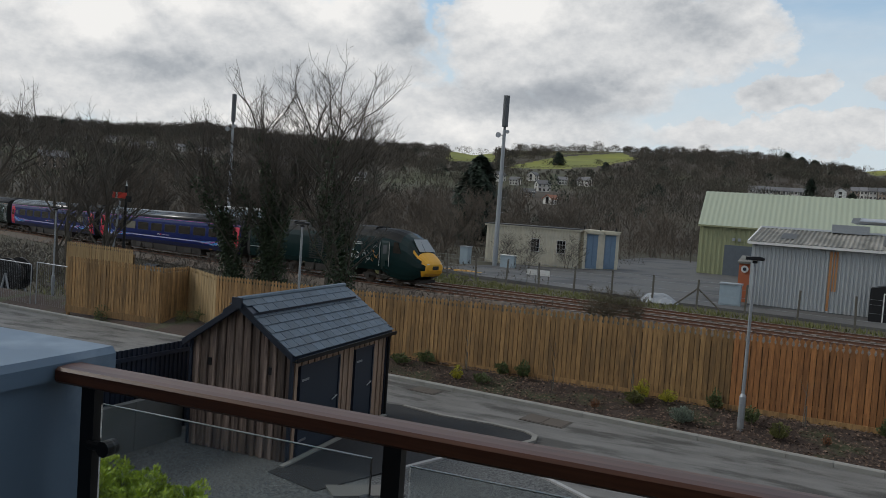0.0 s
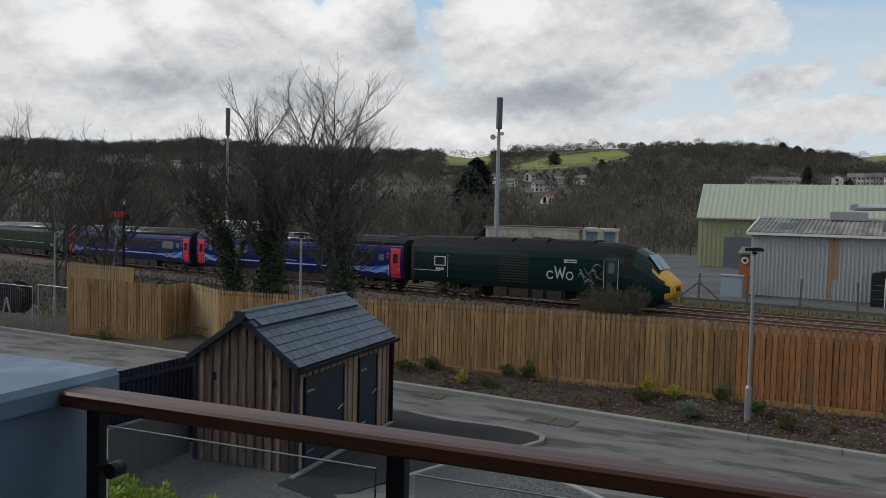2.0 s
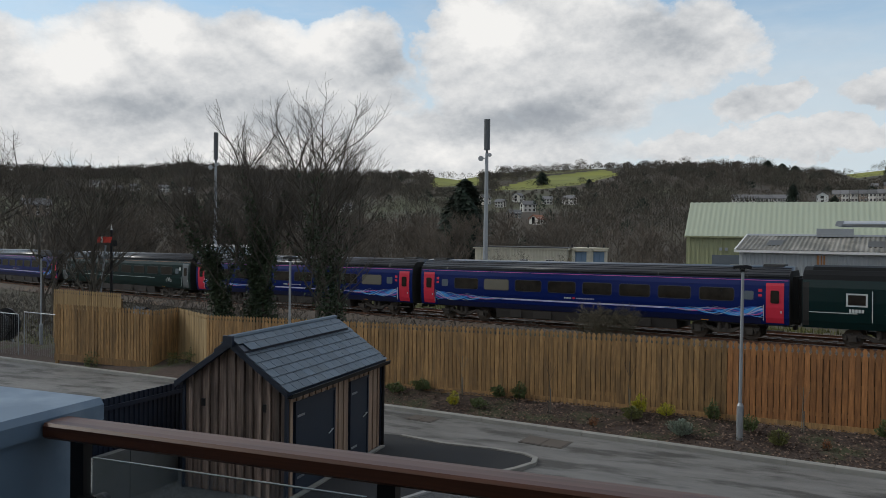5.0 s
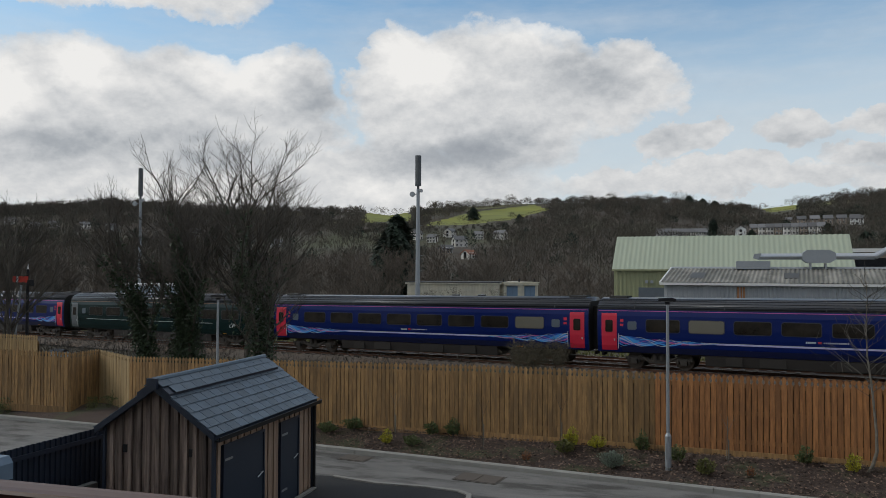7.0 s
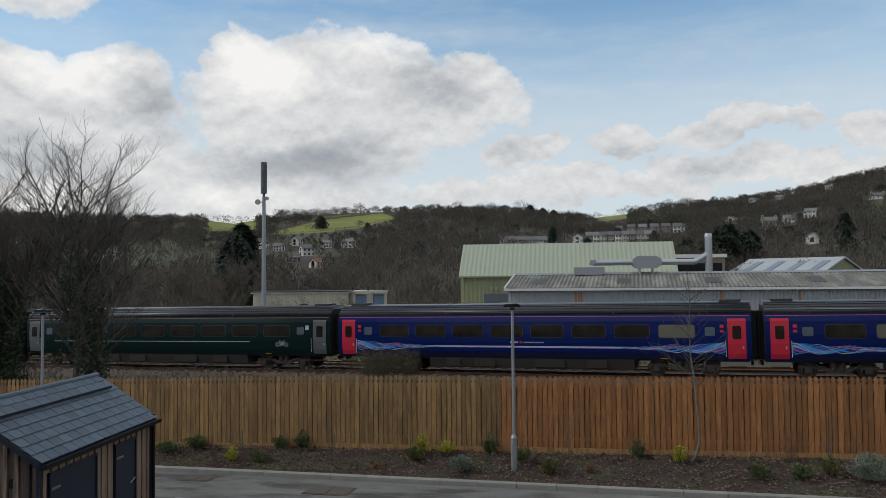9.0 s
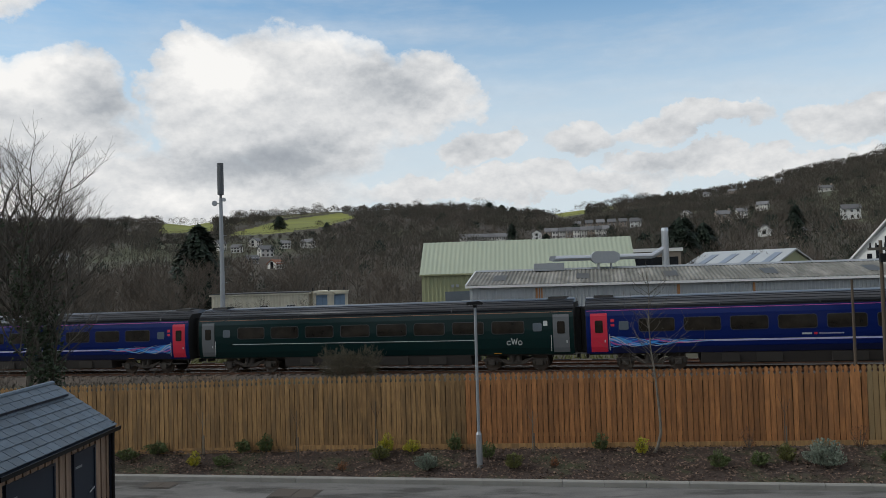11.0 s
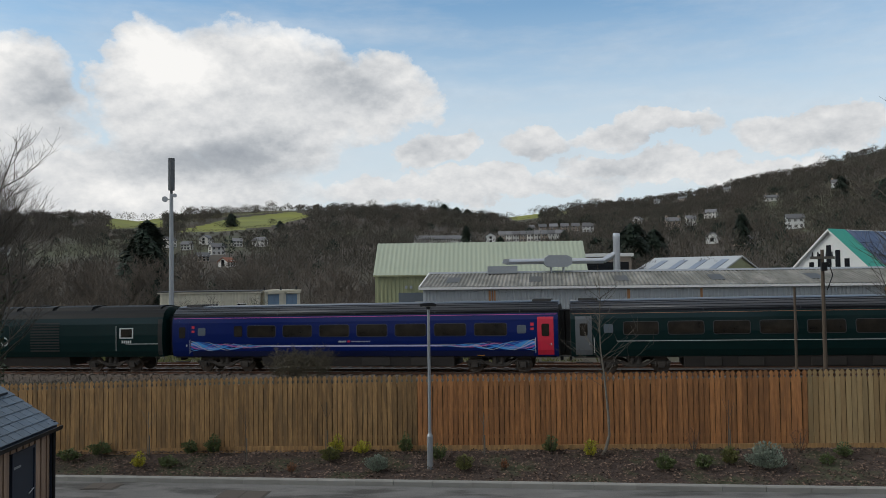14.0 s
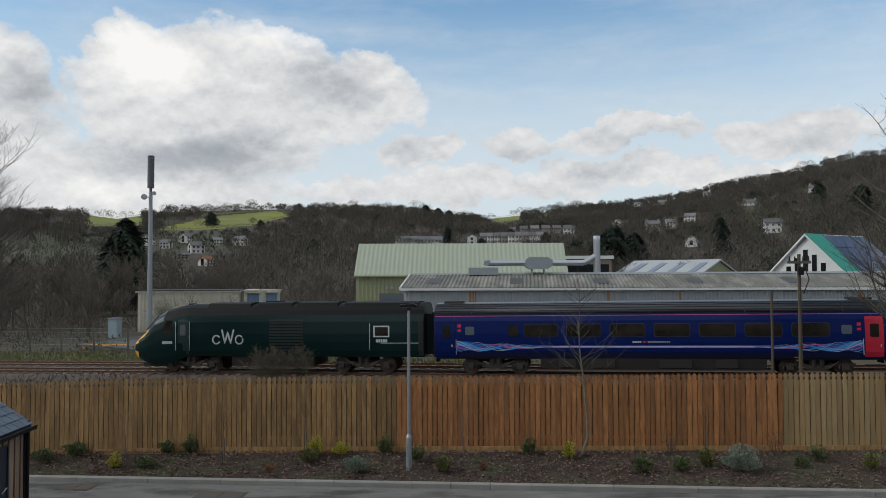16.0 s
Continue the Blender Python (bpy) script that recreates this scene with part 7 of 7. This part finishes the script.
def telegraph_pole(x, y, h, lean=0):
    z = ground_z(x, y)
    ob = thing("telegraph_pole", pose(x, y, z, 0, lean, 0), "weathered brown timber pole with insulators", "utility pole")
    part("pole", Geo().tube((0, 0, -0.3), (0, 0, h), 0.10 if h > 6 else 0.07, 0.075 if h > 6 else 0.055, n=10), material("creosote_pole", (0.10, 0.075, 0.055), 0.9, scale=5, stretch=(3, 3, 0.3)), ob)
    if h > 6:
        part("crossarm", Geo().box(-0.55, 0.55, -0.07, 0.07, h - 0.45, h - 0.32), POSTM, ob)
        for s in (-0.45, -0.2, 0.2, 0.45):
            part("insulator", Geo().tube((s, 0, h - 0.32), (s, 0, h - 0.1), 0.05, 0.03, n=8), BLACK_METAL, ob)
        part("junction_box", Geo().box(-0.13, 0.13, -0.22, -0.08, h - 1.0, h - 0.6), BLACK_METAL, ob)
        part("cable_loop", Geo().tube((0.2, -0.1, h - 0.5), (0.42, -0.1, h - 1.2), 0.025, n=5).tube((0.42, -0.1, h - 1.2), (0.15, -0.1, h - 1.9), 0.025, n=5), BLACK_METAL, ob)


telegraph_pole(16.35, 37.3, 6.35)
telegraph_pole(15.1, 37.5, 4.6)


def semaphore():
    x, y = -36.9, 33.3
    z = ground_z(x, y)
    ob = thing("railway_signal", pose(x, y, z), "semaphore railway signal with red arm and ladder", "railway signal")
    h = 4.8 - z
    part("post", Geo().tube((0, 0, -0.2), (0, 0, h), 0.1, 0.07, n=10), BLACK_METAL, ob)
    part("finial", Geo().tube((0, 0, h), (0, 0, h + 0.35), 0.06, 0.0, n=8), WHITE, ob)
    arm = part("arm", Geo().box(-1.0, 0.15, -0.14, -0.1, h - 0.75, h - 0.4), SIGNAL_RED, ob, "red signal arm with white band")
    part("arm_band", Geo().box(-0.72, -0.55, -0.145, -0.09, h - 0.75, h - 0.4), WHITE, arm)
    part("lamp_case", Geo().box(0.12, 0.35, -0.15, 0.1, h - 0.95, h - 0.6), BLACK_METAL, ob)
    lad = part("ladder", Geo().tube((-0.9, -0.3, 0), (-0.35, -0.15, h - 0.9), 0.03, n=5).tube((-0.6, -0.5, 0), (-0.1, -0.3, h - 0.9), 0.03, n=5), GALV, ob)
    for k in range(12):
        u = (k + 0.5) / 12
        part("rung", Geo().tube((-0.9 + 0.55 * u, -0.3 + 0.15 * u, (h - 0.9) * u), (-0.6 + 0.5 * u, -0.5 + 0.2 * u, (h - 0.9) * u), 0.018, n=4), GALV, lad)
    for dx, w, hh, mat, nm in ((0.5, 0.7, 1.6, CABINET, "grey lineside relay box"), (1.6, 0.9, 1.1, GALV, "dull metal lineside cabinet"), (2.9, 0.8, 1.7, CABINET, "white lineside equipment case")):
        c = thing("relay_cabinet", pose(x + dx, y - 1.2, ground_z(x + dx, y - 1.2)), nm, "cabinet", "lineside cabinets")
        part("body", Geo().box(0, w, 0, 0.6, 0.1, hh), mat, c)
        part("lid", Geo().prism([(-0.05, hh), (0.65, hh), (0.3, hh + 0.14)], "x", -0.05, w + 0.05), BLACK_METAL, c)
        part("leg", Geo().box(0.05, 0.15, 0.1, 0.5, -0.1, 0.1).box(w - 0.15, w - 0.05, 0.1, 0.5, -0.1, 0.1), BLACK_METAL, c)


semaphore()

# building site at the far end of the road: mesh panels, stacked rubble, a dark machine wheel
for i in range(4):
    x, y = -26.2 - i * 3.0, 20.6 + i * 0.1
    b = thing("site_fence_panel", pose(x, y, ground_z(x, y) + 0.1, 0, 0, -4), "galvanised temporary mesh fence panel", "fence panel", "site fence panels")
    part("frame", Geo().tube((-1.4, 0, 0.1), (-1.4, 0, 2.0), 0.02, n=6).tube((1.4, 0, 0.1), (1.4, 0, 2.0), 0.02, n=6).tube((-1.4, 0, 2.0), (1.4, 0, 2.0), 0.02, n=6).tube((-1.4, 0, 0.15), (1.4, 0, 0.15), 0.02, n=6), GALV, b)
    ms = Geo()
    for k in range(24):
        ms.tube((-1.38 + k * 0.12, 0, 0.15), (-1.38 + k * 0.12, 0, 2.0), 0.003, n=3, caps=False)
    part("mesh", ms, GALV, b)
    part("foot", Geo().box(-1.6, -1.2, -0.3, 0.3, -0.05, 0.1), CONC, b)
RUBBLE = material("pale_site_slab", (0.42, 0.40, 0.36), 0.9, scale=4)
rng = random.Random(5)
for i in range(70):
    x, y = -25.8 - rng.uniform(0, 9), 21.6 + rng.uniform(0, 3.5)
    b = thing("pallet_board", pose(x, y, ground_z(x, y) + rng.uniform(0.02, 0.45), rng.uniform(-15, 15), rng.uniform(-15, 15), rng.uniform(0, 180)), "loose pale boards and slabs on the building site", "rubble", "site rubble")
    part("slab", Geo().box(-rng.uniform(0.3, 0.9), rng.uniform(0.3, 0.9), -0.22, 0.22, 0, 0.12), (RUBBLE, GALV, FENCE_PALE, CONC)[i % 4], b)
b = thing("cable_drum", pose(-33.0, 23.6, ground_z(-33, 23.6) + 1.7, 0, 0, 10), "dark cable drum standing on the building site", "cable drum")
part("flange", Geo().tube((-0.05, -0.4, 0), (-0.05, -0.3, 0), 0.75, n=24), BLACK_METAL, b)
part("flange", Geo().tube((-0.05, 0.3, 0), (-0.05, 0.4, 0), 0.75, n=24), BLACK_METAL, b)
part("core", Geo().tube((-0.05, -0.3, 0), (-0.05, 0.3, 0), 0.4, n=16), T_UNDER, b)
part("cradle", Geo().tube((-0.6, -0.46, -1.9), (-0.05, -0.46, 0.05), 0.05, n=6).tube((0.5, -0.46, -1.9), (-0.05, -0.46, 0.05), 0.05, n=6).tube((-0.6, 0.46, -1.9), (-0.05, 0.46, 0.05), 0.05, n=6).tube((0.5, 0.46, -1.9), (-0.05, 0.46, 0.05), 0.05, n=6), GALV, b)


# ---- plants in the bed ----
def leafy(name, x, y, z, w, h, n, leaf, mat, seed, label, upright=0.0, stems=10):
    rng = random.Random(seed)
    ob = thing(name, pose(x, y, z), label, "shrub", "bed plants")
    st = Geo()
    for _ in range(stems):
        a = rng.uniform(0, 6.283)
        st.tube((0, 0, -0.05), (math.cos(a) * w * rng.uniform(0.3, 0.9), math.sin(a) * w * rng.uniform(0.3, 0.9), h * rng.uniform(0.5, 0.95)), 0.008, 0.003, n=3, caps=False)
    part("stem", st, TWIG, ob)
    g = Geo()
    for _ in range(n):
        a, u = rng.uniform(0, 6.283), rng.random()
        lump = 0.75 + 0.35 * math.sin(3 * a + seed) * math.cos(5 * u + seed)
        rr = w * lump * math.sqrt(max(0.02, 1 - (2 * u - 0.85) ** 2 * 0.9)) * rng.uniform(0.45, 1.0)
        p = Vector((math.cos(a) * rr, math.sin(a) * rr, h * (0.06 + 0.94 * u * lump)))
        d = Vector((math.cos(a) * rng.uniform(0.2, 1), math.sin(a) * rng.uniform(0.2, 1), rng.uniform(-0.2, 1) + upright)).normalized()
        s = d.orthogonal().normalized()
        s = (s * math.cos(rng.uniform(0, 6)) + d.cross(s) * math.sin(rng.uniform(0, 6)))
        if s.length < 0.2:
            continue
        s.normalize()
        k = leaf * rng.uniform(0.6, 1.3)
        g.add([p, p + d * k * 0.5 + s * k * 0.28, p + d * k, p + d * k * 0.5 - s * k * 0.28], [(0, 1, 2, 3)])
    part("foliage", g, mat, ob)
    return ob


def bed_point(x, k):
    """k: 0 at the kerb, 1 at the fence."""
    y = kerb_y(x) + (fence_y(x) - kerb_y(x)) * k
    return y, grade(x) + 0.10 + 0.30 * min(1, k * 1.3)


SH = {"green": ("shrub", LEAF, "small dark green shrub in the bark bed", 0.05, 0),
      "grey": ("lavender_bush", LEAF_GREY, "grey-green lavender bush in the bark bed", 0.055, 0.8),
      "yellow": ("flowering_shrub", LEAF_YELLOW, "shrub with bright yellow flowers in the bark bed", 0.045, 0.2),
      "olive": ("shrub", LEAF_OLIVE, "olive-yellow shrub in the bark bed", 0.05, 0.3),
      "rust": ("dried_plant", LEAF_RUST, "small russet dried plant in the bark bed", 0.04, 0.6)}
PLANTS = [("green", -10.6, .55, .35, .4), ("green", -9.9, .8, .4, .45), ("yellow", -8.55, .3, .2, .5), ("green", -7.8, .35, .3, .35), ("green", -7.5, .85, .25, .5), ("green", -6.9, .9, .26, .6),
          ("rust", -4.55, .2, .18, .3), ("olive", -3.7, .55, .32, .5), ("yellow", -3.6, .8, .26, .62), ("yellow", -2.95, .8, .28, .42), ("grey", -2.45, .25, .36, .55), ("green", -1.85, .88, .22, .62), ("green", -1.0, .6, .25, .5), ("olive", -.35, .3, .26, .55),
          ("rust", .6, .35, .14, .3), ("green", 1.8, .88, .22, .5), ("yellow", 2.72, .7, .2, .6), ("green", 4.3, .35, .28, .55), ("rust", 5.25, .85, .3, .8), ("green", 5.2, .4, .25, .45), ("olive", 5.85, .5, .25, .6),
          ("grey", 6.6, .4, .55, .75), ("rust", 7.75, .85, .28, .8), ("green", 8.0, .5, .2, .35), ("green", 8.6, .7, .25, .4), ("olive", 9.5, .45, .25, .5), ("green", 10.4, .6, .35, .6), ("grey", 12.0, .5, .4, .6),
          ("green", -12.5, .5, .4, .5), ("green", -15.5, .5, .35, .5), ("olive", -17.0, .5, .3, .5)]


def build_plants():
    for i, (kind, x, k, w, h) in enumerate(PLANTS):
        name, mat, label, leaf, up = SH[kind]
        y, z = bed_point(x, k)
        leafy(name, x, y, z, w * 0.9, h * 0.72, int(900 * w * h / 0.12) if kind != "rust" else 220, leaf, mat, 100 + i, label, up)
    for i, (x, y, w, h, mat) in enumerate(((-23.2, 20.15, .4, .6, LEAF), (-20.1, 20.9, .3, .75, LEAF_OLIVE), (-19.5, 21.2, .5, .95, LEAF), (-30.6, 17.5, .5, .7, TWIG), (-28.0, 17.0, .5, .7, TWIG))):
        leafy("shrub", x, y, grade(x) + 0.02, w, h, 800, 0.06, mat, 300 + i, "small evergreen shrub at the foot of the fence")
    for i in range(9):
        x, y = -9.6 + (i % 5) * 0.55 + rnd(-.1, .1), 7.9 + (i // 5) * 0.5 + (i % 5) * 0.05
        leafy("hedge_plant", x, y, grade(x) + 0.03, 0.42, 0.74 - 0.05 * (i % 5), 1700, 0.07, LEAF_LIME, 400 + i, "lime green hedge plant beside the balcony", 0.5)
    # planted whips with stakes
    for i, (x, k, h) in enumerate(((-5.9, .55, 1.25), (-8.6, .75, 1.1), (-3.9, .8, 1.3), (.1, .8, 1.0), (6.0, .75, 1.3), (-11.5, .7, 1.1))):
        y, z = bed_point(x, k)
        ob = thing("sapling", pose(x, y, z), "thin bare sapling tied to a stake", "sapling", "bed plants")
        part("stem", Geo().tube((0, 0, -0.1), (0.03, 0, h), 0.012, 0.006, n=5).tube((0.02, 0, h * .6), (0.18, 0.05, h * .95), 0.006, 0.003, n=4).tube((0.02, 0, h * .7), (-0.14, -0.05, h * 1.05), 0.006, 0.003, n=4), PALE_BARK if i % 2 else TWIG, ob)
        part("stake", Geo().tube((0.05, 0, -0.1), (0.05, 0, h * .45), 0.016, n=5), POSTM, ob)
    # bark chips strewn over the bed
    rng = random.Random(9)
    g = Geo()
    for _ in range(13000):
        x = rng.uniform(-12, 13)
        k = rng.random()
        y, z = bed_point(x, k)
        a, s, t = rng.uniform(0, 6.283), rng.uniform(0.018, 0.05), rng.uniform(-0.02, 0.03)
        c, d = math.cos(a) * s, math.sin(a) * s
        g.add([(x - c, y - d, z + 0.012), (x + d * .5, y - c * .5, z + 0.02 + t), (x + c, y + d, z + 0.03), (x - d * .5, y + c * .5, z + 0.02)], [(0, 1, 2, 3)])
    tagged(part("bark_chips", g, island(material("bark_chip", (0.125, 0.085, 0.062), 0.95, scale=20), 0.95)), "scattered bark chips covering the bed", "mulch", kind="stuff")


build_houses()
build_barn()
build_grey_shed()
build_duct()
build_hut()
build_gable_house()
build_far_woods()
build_tree_belt()
build_plants()
build_train()
build_track(0.0, "railway_track", "rusty running track on brown ballast", True)
build_track(3.5, "railway_track", "second rusty track beyond the running line", False)
build_kerb()
build_fences()
motions()
